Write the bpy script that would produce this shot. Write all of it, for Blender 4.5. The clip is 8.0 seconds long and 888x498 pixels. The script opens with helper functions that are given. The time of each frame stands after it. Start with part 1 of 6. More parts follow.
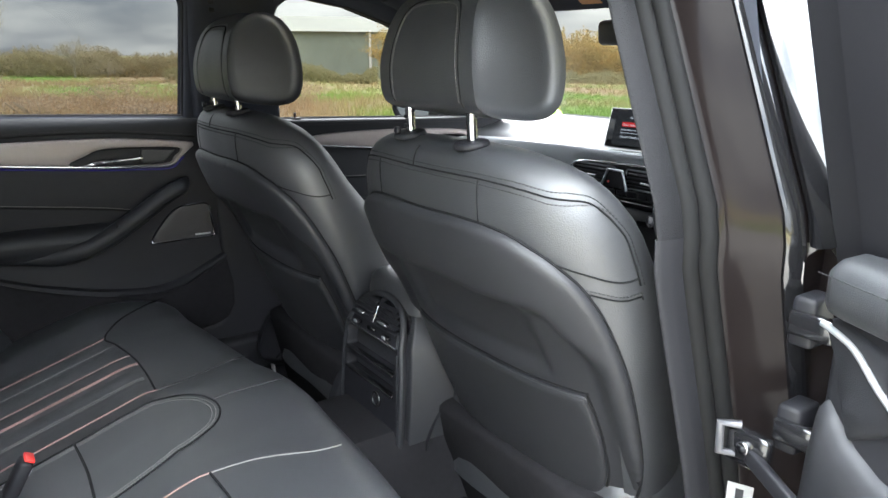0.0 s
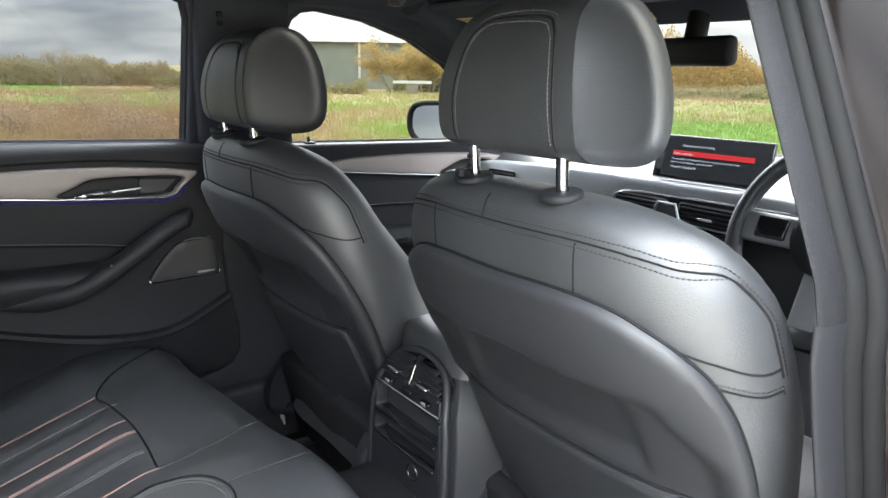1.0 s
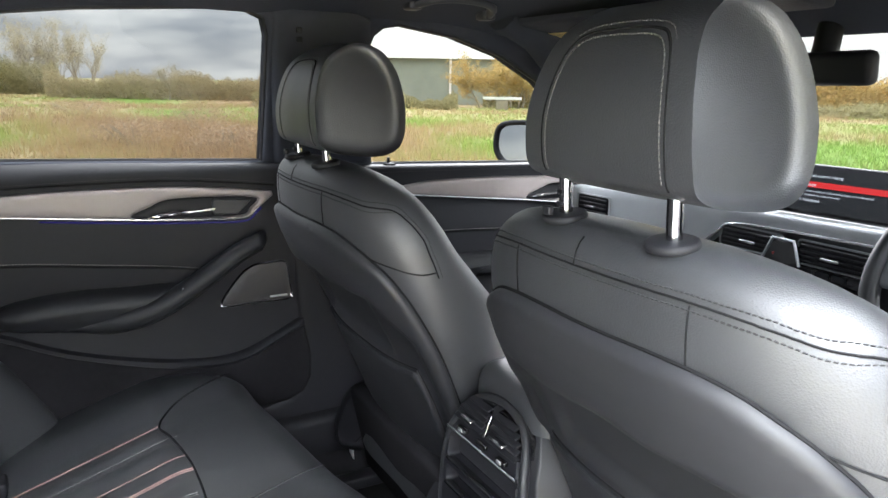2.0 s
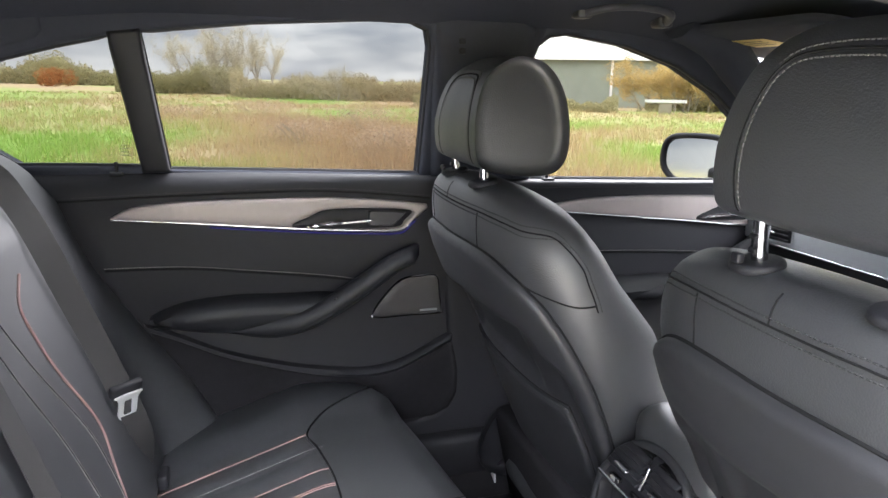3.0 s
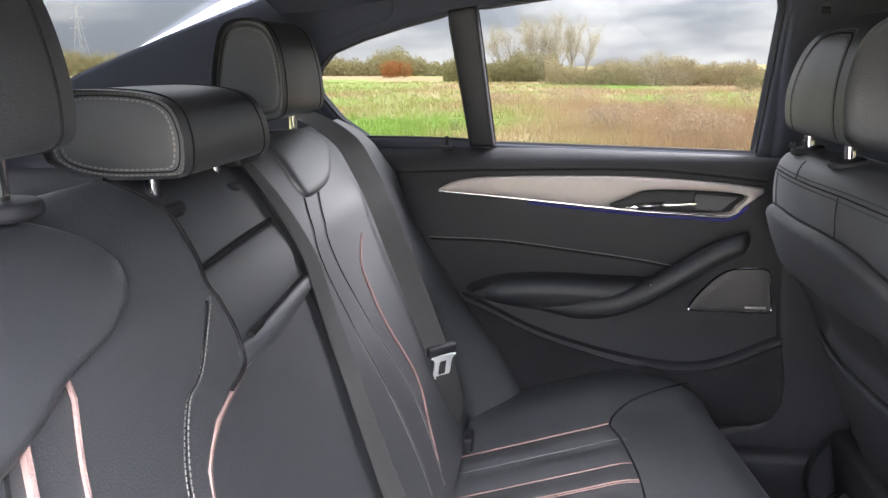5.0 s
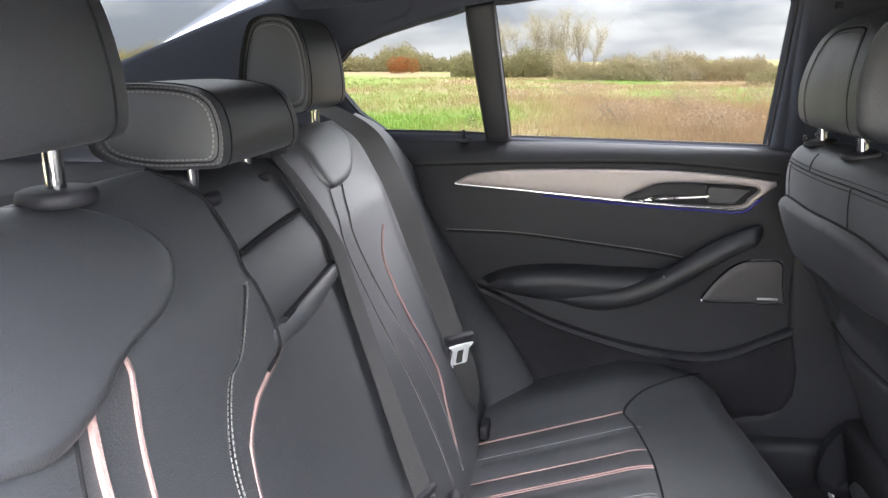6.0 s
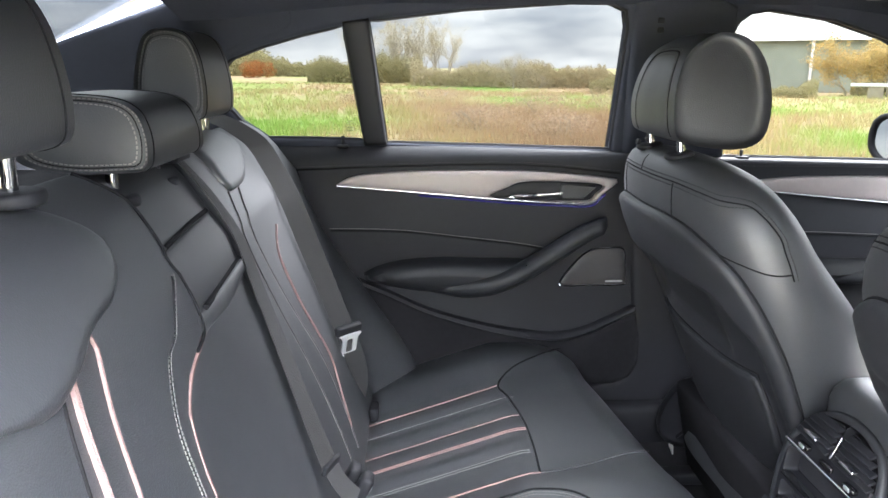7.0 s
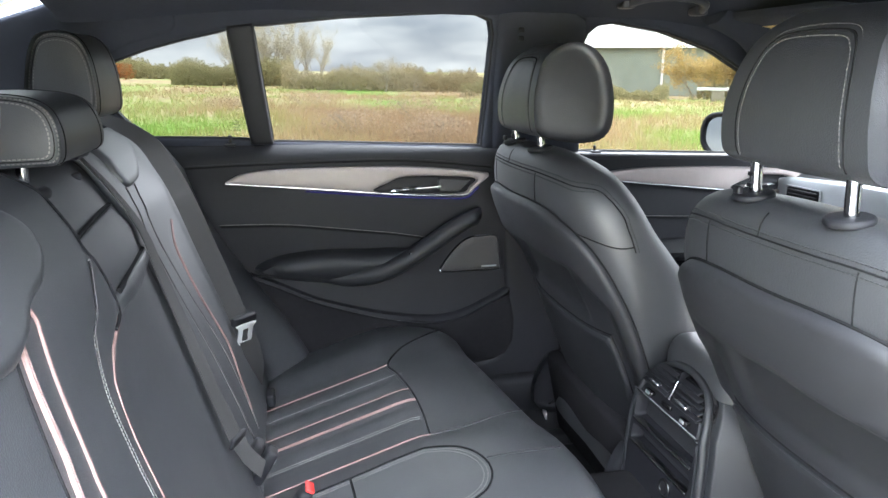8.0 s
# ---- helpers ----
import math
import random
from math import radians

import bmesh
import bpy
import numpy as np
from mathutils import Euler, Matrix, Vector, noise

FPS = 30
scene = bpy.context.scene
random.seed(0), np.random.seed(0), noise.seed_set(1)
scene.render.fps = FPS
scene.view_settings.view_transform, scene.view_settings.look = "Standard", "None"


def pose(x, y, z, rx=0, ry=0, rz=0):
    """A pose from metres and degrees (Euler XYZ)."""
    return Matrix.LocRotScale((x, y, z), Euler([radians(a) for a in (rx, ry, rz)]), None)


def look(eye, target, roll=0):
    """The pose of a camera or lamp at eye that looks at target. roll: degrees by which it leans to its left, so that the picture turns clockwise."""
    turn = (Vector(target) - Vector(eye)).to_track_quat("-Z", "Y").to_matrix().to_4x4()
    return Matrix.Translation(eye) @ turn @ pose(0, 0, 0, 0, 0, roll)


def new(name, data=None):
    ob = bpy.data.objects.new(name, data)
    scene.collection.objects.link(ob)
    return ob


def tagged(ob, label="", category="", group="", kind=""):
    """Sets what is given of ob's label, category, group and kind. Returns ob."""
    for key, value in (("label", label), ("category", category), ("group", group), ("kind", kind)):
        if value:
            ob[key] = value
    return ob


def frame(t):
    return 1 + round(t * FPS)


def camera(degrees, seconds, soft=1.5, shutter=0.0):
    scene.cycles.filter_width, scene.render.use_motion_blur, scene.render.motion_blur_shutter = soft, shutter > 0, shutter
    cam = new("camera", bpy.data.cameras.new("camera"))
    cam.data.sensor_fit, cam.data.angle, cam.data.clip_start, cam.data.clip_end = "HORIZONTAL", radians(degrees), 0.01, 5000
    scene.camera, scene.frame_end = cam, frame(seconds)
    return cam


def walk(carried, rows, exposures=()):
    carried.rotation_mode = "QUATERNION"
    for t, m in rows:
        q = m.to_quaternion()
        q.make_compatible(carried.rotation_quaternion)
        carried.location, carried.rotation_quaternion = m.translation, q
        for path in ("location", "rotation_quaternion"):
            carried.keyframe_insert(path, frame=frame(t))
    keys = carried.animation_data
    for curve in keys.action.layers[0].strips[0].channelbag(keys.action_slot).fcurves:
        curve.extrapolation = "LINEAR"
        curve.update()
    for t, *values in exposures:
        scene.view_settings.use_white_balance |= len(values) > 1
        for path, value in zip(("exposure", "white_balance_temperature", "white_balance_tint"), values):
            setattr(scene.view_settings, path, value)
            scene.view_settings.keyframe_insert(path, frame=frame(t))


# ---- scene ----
cam = camera(64.3, 8.0)
PATH = [
    (0, (1.243, -0.602, 1.194), (-0.335, 0.509, 0.67), 0.4),
    (0.5, (1.103, -0.583, 1.2), (-0.458, 0.558, 0.688), 0.5),
    (1, (1.013, -0.574, 1.215), (-0.551, 0.57, 0.718), 0.8),
    (1.2, (0.993, -0.561, 1.214), (-0.586, 0.566, 0.726), 1.0),
    (2.3, (0.88, -0.477, 1.229), (-0.877, 0.361, 0.772), 0.9),
    (2.5, (0.864, -0.47, 1.237), (-0.929, 0.286, 0.777), 1.0),
    (3, (0.836, -0.476, 1.242), (-1.029, 0.081, 0.781), 1.0),
    (3.5, (0.816, -0.48, 1.244), (-1.098, -0.137, 0.775), 0.9),
    (4, (0.801, -0.494, 1.238), (-1.137, -0.357, 0.762), 0.5),
    (4.5, (0.788, -0.494, 1.23), (-1.149, -0.583, 0.739), -0.2),
    (5, (0.782, -0.501, 1.215), (-1.135, -0.774, 0.716), -0.7),
    (5.2, (0.781, -0.51, 1.217), (-1.126, -0.833, 0.708), -0.9),
    (6.3, (0.844, -0.523, 1.213), (-1.074, -0.766, 0.702), -0.6),
    (6.5, (0.87, -0.531, 1.218), (-1.058, -0.689, 0.71), -0.4),
    (7, (0.945, -0.549, 1.227), (-0.99, -0.458, 0.729), -0.0),
    (7.5, (1.004, -0.576, 1.224), (-0.91, -0.259, 0.738), 0.3),
    (8, (1.072, -0.58, 1.227), (-0.819, -0.151, 0.739), 0.4),
]
walk(cam, [(t, look(eye, target, roll)) for t, eye, target, roll in PATH],
     [(0.0, 3.40, 5850, 7), (0.5, 3.58, 5850, 7), (1.2, 3.78, 5870, 8), (2.5, 3.94, 5920, 11), (3.0, 4.04, 5950, 13), (4.0, 4.22, 5970, 15), (5.2, 4.28, 5960, 14), (6.5, 4.40, 5880, 12), (8.0, 4.26, 5650, 8)])

# ---- light ----
world = bpy.data.worlds.new("sky")
scene.world = world
world.use_nodes = True
wn, wl = world.node_tree.nodes, world.node_tree.links
wn.clear()
w_out = wn.new("ShaderNodeOutputWorld")
w_bg = wn.new("ShaderNodeBackground")
w_sky = wn.new("ShaderNodeTexSky")
w_sky.sky_type, w_sky.sun_disc = "NISHITA", False
w_sky.sun_elevation, w_sky.sun_rotation = radians(36), radians(-41)
w_sky.dust_density = 2.0
w_geo = wn.new("ShaderNodeTexCoord")
w_map = wn.new("ShaderNodeMapping")
w_map.inputs["Scale"].default_value = (1.0, 1.0, 4.2)
w_noise = wn.new("ShaderNodeTexNoise")
w_noise.inputs["Scale"].default_value = 3.4
w_noise.inputs["Detail"].default_value = 7
w_noise.inputs["Roughness"].default_value = 0.55
w_ramp = wn.new("ShaderNodeValToRGB")
w_ramp.color_ramp.elements[0].position, w_ramp.color_ramp.elements[0].color = 0.40, (5.2, 5.4, 5.7, 1)
w_ramp.color_ramp.elements[1].position, w_ramp.color_ramp.elements[1].color = 0.64, (14.5, 13.9, 12.6, 1)
w_mix = wn.new("ShaderNodeMixRGB")
w_mix.inputs["Fac"].default_value = 0.9
wl.new(w_geo.outputs["Generated"], w_map.inputs["Vector"])
wl.new(w_map.outputs["Vector"], w_noise.inputs["Vector"])
wl.new(w_noise.outputs["Fac"], w_ramp.inputs["Fac"])
wl.new(w_sky.outputs["Color"], w_mix.inputs["Color1"])
wl.new(w_ramp.outputs["Color"], w_mix.inputs["Color2"])
# an overcast sky is brighter overhead than at the horizon
w_sep = wn.new("ShaderNodeSeparateXYZ")
w_up = wn.new("ShaderNodeMapRange")
w_up.interpolation_type = "SMOOTHSTEP"
w_up.inputs["To Min"].default_value, w_up.inputs["To Max"].default_value = 0.46, 2.60
w_over = wn.new("ShaderNodeMixRGB")
w_over.blend_type, w_over.inputs["Fac"].default_value = "MULTIPLY", 1.0
wl.new(w_geo.outputs["Generated"], w_sep.inputs["Vector"])
wl.new(w_sep.outputs["Z"], w_up.inputs["Value"])
wl.new(w_mix.outputs["Color"], w_over.inputs["Color1"])
wl.new(w_up.outputs["Result"], w_over.inputs["Color2"])
# and brighter round the veiled sun than opposite to it
w_dot = wn.new("ShaderNodeVectorMath")
w_dot.operation, w_dot.inputs[1].default_value = "DOT_PRODUCT", (-0.48, 0.56, 0.67)
w_side = wn.new("ShaderNodeMapRange")
w_side.inputs["From Min"].default_value = -1.0
w_side.inputs["To Min"].default_value, w_side.inputs["To Max"].default_value = 0.66, 1.75
w_lobe = wn.new("ShaderNodeMixRGB")
w_lobe.blend_type, w_lobe.inputs["Fac"].default_value = "MULTIPLY", 1.0
wl.new(w_geo.outputs["Generated"], w_dot.inputs[0])
wl.new(w_dot.outputs["Value"], w_side.inputs["Value"])
wl.new(w_over.outputs["Color"], w_lobe.inputs["Color1"])
wl.new(w_side.outputs["Result"], w_lobe.inputs["Color2"])
wl.new(w_lobe.outputs["Color"], w_bg.inputs["Color"])
w_bg.inputs["Strength"].default_value = 0.1
wl.new(w_bg.outputs["Background"], w_out.inputs["Surface"])

sun = new("sun", bpy.data.lights.new("sun", "SUN"))
sun.data.energy, sun.data.angle, sun.data.color = 1.1, radians(45), (1.0, 0.95, 0.91)
sun.matrix_basis = look((-5.6, 6.4, 7.0), (0, 0, 0.8))


# ---- materials ----
def material(name, base, rough=0.5, metal=0.0, grain=0.0, grain_scale=400.0, vary=0.15, vary_scale=6.0, spec=0.5, coat=0.0, kind="noise", crease=0.0):
    """A surface with colour variation at two scales and a fine relief."""
    m = bpy.data.materials.new(name)
    m.use_nodes = True
    n, l = m.node_tree.nodes, m.node_tree.links
    b = n["Principled BSDF"]
    b.inputs["Roughness"].default_value, b.inputs["Metallic"].default_value = rough, metal
    b.inputs["Specular IOR Level"].default_value = spec
    b.inputs["Coat Weight"].default_value = coat
    b.inputs["Coat Roughness"].default_value = 0.06
    tc = n.new("ShaderNodeTexCoord")
    big = n.new("ShaderNodeTexNoise")
    big.inputs["Scale"].default_value, big.inputs["Detail"].default_value = vary_scale, 5
    small = n.new("ShaderNodeTexNoise")
    small.inputs["Scale"].default_value, small.inputs["Detail"].default_value = vary_scale * 14, 3
    mix = n.new("ShaderNodeMath")
    mix.operation = "MULTIPLY_ADD"
    mix.inputs[1].default_value = 0.45
    ramp = n.new("ShaderNodeValToRGB")
    e = ramp.color_ramp.elements
    e[0].position, e[0].color = 0.4, (*[c * (1 - vary) for c in base], 1)
    e[1].position, e[1].color = 0.95, (*[min(1, c * (1 + vary)) for c in base], 1)
    for t in (big, small):
        l.new(tc.outputs["Object"], t.inputs["Vector"])
    l.new(small.outputs["Fac"], mix.inputs[0])
    l.new(big.outputs["Fac"], mix.inputs[2])
    l.new(mix.outputs["Value"], ramp.inputs["Fac"])
    l.new(ramp.outputs["Color"], b.inputs["Base Color"])
    rr = n.new("ShaderNodeMapRange")
    rr.inputs["To Min"].default_value, rr.inputs["To Max"].default_value = max(0.02, rough - 0.08), min(1, rough + 0.08)
    l.new(big.outputs["Fac"], rr.inputs["Value"])
    l.new(rr.outputs["Result"], b.inputs["Roughness"])
    if grain:
        bump = n.new("ShaderNodeBump")
        bump.inputs["Strength"].default_value, bump.inputs["Distance"].default_value = grain, 0.001
        if kind == "leather":
            v = n.new("ShaderNodeTexVoronoi")
            v.inputs["Scale"].default_value = grain_scale
            h = v.outputs["Distance"]
        elif kind == "weave":
            v = n.new("ShaderNodeTexWave")
            v.inputs["Scale"].default_value, v.inputs["Distortion"].default_value = grain_scale, 1.0
            h = v.outputs["Fac"]
        else:
            v = n.new("ShaderNodeTexNoise")
            v.inputs["Scale"].default_value = grain_scale
            h = v.outputs["Fac"]
        l.new(tc.outputs["Object"], v.inputs["Vector"])
        l.new(h, bump.inputs["Height"])
        l.new(bump.outputs["Normal"], b.inputs["Normal"])
        if crease:
            soft = n.new("ShaderNodeTexNoise")
            soft.inputs["Scale"].default_value, soft.inputs["Detail"].default_value = 7.0, 0.5
            soft.inputs["Distortion"].default_value = 0.3
            wide = n.new("ShaderNodeBump")
            wide.inputs["Strength"].default_value, wide.inputs["Distance"].default_value = crease, 0.02
            l.new(tc.outputs["Object"], soft.inputs["Vector"])
            l.new(soft.outputs["Fac"], wide.inputs["Height"])
            l.new(wide.outputs["Normal"], bump.inputs["Normal"])
    return m


LEATHER = material("black_leather", (0.0275, 0.0286, 0.0318), 0.47, grain=0.26, grain_scale=520, vary=0.12, spec=0.78, kind="leather", crease=0.25)
LEATHER_SMOOTH = material("smooth_black_leather", (0.0275, 0.0286, 0.0318), 0.42, grain=0.20, grain_scale=560, vary=0.12, spec=1.0, kind="leather", crease=0.25)
SHELL = material("grained_shell_plastic", (0.018, 0.0183, 0.021), 0.52, grain=0.25, grain_scale=1200, vary=0.1)
PLASTIC = material("dark_soft_plastic", (0.0135, 0.0136, 0.0164), 0.58, grain=0.25, grain_scale=900, vary=0.12, spec=0.25)
PLASTIC_DEEP = material("deep_black_plastic", (0.010, 0.010, 0.0125), 0.55, vary=0.1, spec=0.3)
GLOSS_BLACK = material("piano_black", (0.008, 0.008, 0.009), 0.08, vary=0.1, coat=0.5)
DECO = material("taupe_aluminium_trim", (0.29, 0.252, 0.244), 0.42, metal=0.1, grain=0.15, grain_scale=1500, vary=0.06)
CHROME = material("satin_chrome", (0.8, 0.8, 0.82), 0.16, metal=1.0, vary=0.04)
STEEL = material("polished_steel", (0.40, 0.40, 0.41), 0.14, metal=1.0, vary=0.05)
HEADLINER = material("anthracite_headliner", (0.038, 0.041, 0.053), 0.95, grain=0.4, grain_scale=1400, vary=0.08, spec=0.15)
CARPET = material("black_carpet", (0.014, 0.0135, 0.015), 1.0, grain=1.0, grain_scale=600, vary=0.3, spec=0.1)
PIPING = material("pale_pink_piping", (0.185, 0.120, 0.110), 0.8, grain=0.9, grain_scale=420, vary=0.25, vary_scale=20)
THREAD = material("grey_thread", (0.15, 0.145, 0.14), 0.7, vary=0.15)
THREAD_MID = material("ash_thread", (0.085, 0.082, 0.08), 0.7, vary=0.15)
THREAD_DARK = material("charcoal_thread", (0.022, 0.022, 0.024), 0.8, vary=0.15)
SEAM = material("seam_shadow_leather", (0.010, 0.010, 0.011), 0.8, vary=0.1, spec=0.1)
WEBBING = material("seat_belt_webbing", (0.027, 0.026, 0.026), 0.75, grain=0.35, grain_scale=420, vary=0.12, kind="weave")
RUBBER = material("grey_rubber_seal", (0.0075, 0.0075, 0.008), 0.7, grain=0.15, grain_scale=700, vary=0.12, spec=0.15)
PAINT = material("black_brown_paint", (0.010, 0.008, 0.008), 0.12, metal=0.0, vary=0.1, spec=0.12, coat=0.0)
PERFORATED = material("textured_pillar_plastic", (0.0085, 0.0085, 0.010), 0.65, grain=0.5, grain_scale=420, vary=0.08, spec=0.2, kind="leather")
WHITE_PRINT = material("white_print", (0.75, 0.75, 0.74), 0.6, vary=0.05)
BUCKLE_RED = material("red_button", (0.55, 0.02, 0.015), 0.4, vary=0.1)
GRILLE = material("speaker_mesh", (0.060, 0.057, 0.058), 0.5, metal=0.4, grain=0.6, grain_scale=1200, vary=0.08)
BRUSHED = material("brushed_steel", (0.80, 0.80, 0.80), 0.38, metal=0.6, vary=0.05)
DARK_STEEL = material("dark_phosphated_steel", (0.10, 0.10, 0.11), 0.4, metal=0.6, vary=0.15)
PAPER = material("grey_label_paper", (0.20, 0.20, 0.20), 0.7, vary=0.08)
GRIP = material("grey_grip_plastic", (0.030, 0.031, 0.037), 0.5, grain=0.2, grain_scale=800, vary=0.1)
DOOR_PAD = material("matt_black_leather", (0.0155, 0.0159, 0.0185), 0.52, grain=0.2, grain_scale=700, vary=0.12, spec=0.3, kind="leather", crease=0.1)
DASH_SILVER = material("satin_silver_trim", (0.32, 0.335, 0.35), 0.42, metal=0.15, grain=0.1, grain_scale=1500, vary=0.04)
SILVER = material("silver_grey_plastic", (0.36, 0.37, 0.38), 0.4, metal=0.5, vary=0.05)


def glass_material(name, tint, ior=1.45, gloss=0.02):
    m = bpy.data.materials.new(name)
    m.use_nodes = True
    n, l = m.node_tree.nodes, m.node_tree.links
    n.clear()
    out = n.new("ShaderNodeOutputMaterial")
    clear = n.new("ShaderNodeBsdfTransparent")
    clear.inputs["Color"].default_value = (*tint, 1)
    shine = n.new("ShaderNodeBsdfGlossy")
    shine.inputs["Roughness"].default_value = gloss
    fres = n.new("ShaderNodeFresnel")
    fres.inputs["IOR"].default_value = ior
    mix = n.new("ShaderNodeMixShader")
    l.new(fres.outputs["Fac"], mix.inputs["Fac"])
    l.new(clear.outputs["BSDF"], mix.inputs[1])
    l.new(shine.outputs["BSDF"], mix.inputs[2])
    l.new(mix.outputs["Shader"], out.inputs["Surface"])
    return m


GLASS = glass_material("tinted_car_glass", (0.063, 0.0642, 0.063), 1.15)
FRONT_GLASS = glass_material("clear_car_glass", (0.088, 0.0897, 0.088), 1.15)
NEAR_GLASS = glass_material("shiny_car_glass", (0.130, 0.132, 0.130))


def glow_material(name, colour, strength):
    m = bpy.data.materials.new(name)
    m.use_nodes = True
    b = m.node_tree.nodes["Principled BSDF"]
    b.inputs["Base Color"].default_value = (0.01, 0.01, 0.01, 1)
    b.inputs["Roughness"].default_value = 0.15
    b.inputs["Emission Color"].default_value = (*colour, 1)
    b.inputs["Emission Strength"].default_value = strength
    return m


# ---- helpers of this scene ----
def thing(name, at, label="", category="", group="", kind=""):
    ob = new(name)
    ob.empty_display_size = 0.05
    ob.matrix_basis = Matrix.Translation(at)
    return tagged(ob, label, category, group, kind)


def world_of(ob):
    m = ob.matrix_basis
    if ob.parent:
        m = world_of(ob.parent) @ ob.matrix_parent_inverse @ m
    return m


def part(name, bm, mat, parent=None, label="", sharp=50):
    """Links a bmesh, built at its place in the world, as one mesh object."""
    me = bpy.data.meshes.new(name)
    for f in bm.faces:
        f.smooth = True
    bm.to_mesh(me)
    bm.free()
    me.set_sharp_from_angle(angle=radians(sharp))
    me.materials.append(mat)
    ob = new(name, me)
    if parent is not None:
        ob.parent = parent
        ob.matrix_parent_inverse = world_of(parent).inverted()
    if label:
        ob["label"] = label
    return ob


def structure(name, bm, mat, label, category, parent=None):
    return tagged(part(name, bm, mat), label, category, "", "structure")


def curve(points, n=8, closed=False):
    """A smooth line through control points (any dimension)."""
    p = [np.array(q, float) for q in points]
    k = len(p)
    out = []
    for i in range(k if closed else k - 1):
        if closed:
            a, b, c, d = p[i - 1], p[i], p[(i + 1) % k], p[(i + 2) % k]
        else:
            a, b, c, d = p[max(i - 1, 0)], p[i], p[i + 1], p[min(i + 2, k - 1)]
        for j in range(n):
            t = j / n
            out.append(0.5 * (2 * b + (c - a) * t + (2 * a - 5 * b + 4 * c - d) * t * t + (3 * b - a - 3 * c + d) * t ** 3))
    if not closed:
        out.append(p[-1])
    return out


def mirrored(points):
    """A right half outline, from top to bottom, closed by its mirror image."""
    return list(points) + [(-u, v) for u, v in reversed(points) if abs(u) > 1e-6]


def lerp_table(table, s):
    """A row of a table at s, by smooth interpolation on the first column."""
    t = np.array(table)
    return [float(np.interp(s, t[:, 0], t[:, i])) for i in range(1, t.shape[1])]


def loft(rings, close=True, cap=True):
    bm = bmesh.new()
    rows = [[bm.verts.new(tuple(v)) for v in r] for r in rings]
    k = len(rows[0])
    for a, b in zip(rows, rows[1:]):
        for i in range(k if close else k - 1):
            j = (i + 1) % k
            bm.faces.new((a[i], a[j], b[j], b[i]))
    if cap:
        bm.faces.new(rows[0][::-1])
        bm.faces.new(rows[-1])
    bmesh.ops.recalc_face_normals(bm, faces=bm.faces)
    return bm


def join(*bms):
    out = bmesh.new()
    for b in bms:
        me = bpy.data.meshes.new("tmp")
        b.to_mesh(me)
        b.free()
        out.from_mesh(me)
        bpy.data.meshes.remove(me)
    return out


def tube(path, r, n=8, closed=False, flat=1.0):
    p = [Vector(q) for q in path]
    rings, k = [], len(p)
    side = None
    for i in range(k):
        a, b = (p[i - 1], p[(i + 1) % k]) if closed else (p[max(i - 1, 0)], p[min(i + 1, k - 1)])
        t = (b - a).normalized()
        if side is None:
            side = t.orthogonal().normalized()
        side = (side - t * side.dot(t)).normalized()
        up = t.cross(side)
        rings.append([p[i] + side * (math.cos(2 * math.pi * j / n) * r) + up * (math.sin(2 * math.pi * j / n) * r * flat) for j in range(n)])
    if closed:
        rings.append(rings[0])
        bm = loft(rings, cap=False)
        bmesh.ops.remove_doubles(bm, verts=bm.verts, dist=1e-6)
        return bm
    return loft(rings)


def ribbon(path, across, width, thick=0.0016):
    """A strap along a path; across gives the way over its width."""
    p = [Vector(q) for q in path]
    rings = []
    for i in range(len(p)):
        t = (p[min(i + 1, len(p) - 1)] - p[max(i - 1, 0)]).normalized()
        a = Vector(across(i / (len(p) - 1)) if callable(across) else across)
        a = (a - t * a.dot(t)).normalized()
        nrm = t.cross(a)
        w, h = a * width / 2, nrm * thick / 2
        rings.append([p[i] - w - h, p[i] - w * 0.96 + h, p[i] + w * 0.96 + h, p[i] + w - h])
    return loft(rings)


def stitches(path, normal, pitch=0.0055, length=0.0036, r=0.0007):
    """Separate stitches along a path, proud of the surface."""
    p = [Vector(q) for q in path]
    bm = bmesh.new()
    gone, nxt = 0.0, 0.0
    for a, b in zip(p, p[1:]):
        d = (b - a).length
        if d < 1e-9:
            continue
        t = (b - a) / d
        while nxt < gone + d:
            c = a + t * (nxt - gone)
            nn = Vector(normal(c) if callable(normal) else normal).normalized()
            s = t.cross(nn).normalized()
            v = [bm.verts.new(c + t * (length / 2 * i) + s * (r * j) + nn * k) for i in (-1, 1) for j in (-1, 1) for k in (-0.0004, r)]
            for q in ((0, 1, 3, 2), (4, 6, 7, 5), (0, 4, 5, 1), (2, 3, 7, 6), (1, 5, 7, 3)):
                bm.faces.new([v[x] for x in q])
            nxt += pitch
        gone += d
    bmesh.ops.recalc_face_normals(bm, faces=bm.faces)
    return bm


def block(size, m, bevel=0.004, segments=2, taper=1.0):
    bm = bmesh.new()
    bmesh.ops.create_cube(bm, size=1)
    for v in bm.verts:
        k = taper if v.co.z > 0 else 1.0
        v.co = Vector((v.co.x * size[0] * k, v.co.y * size[1] * k, v.co.z * size[2]))
    if bevel:
        bmesh.ops.bevel(bm, geom=list(bm.edges), offset=bevel, segments=segments, affect="EDGES", profile=0.5)
    bmesh.ops.transform(bm, matrix=m, verts=bm.verts)
    return bm


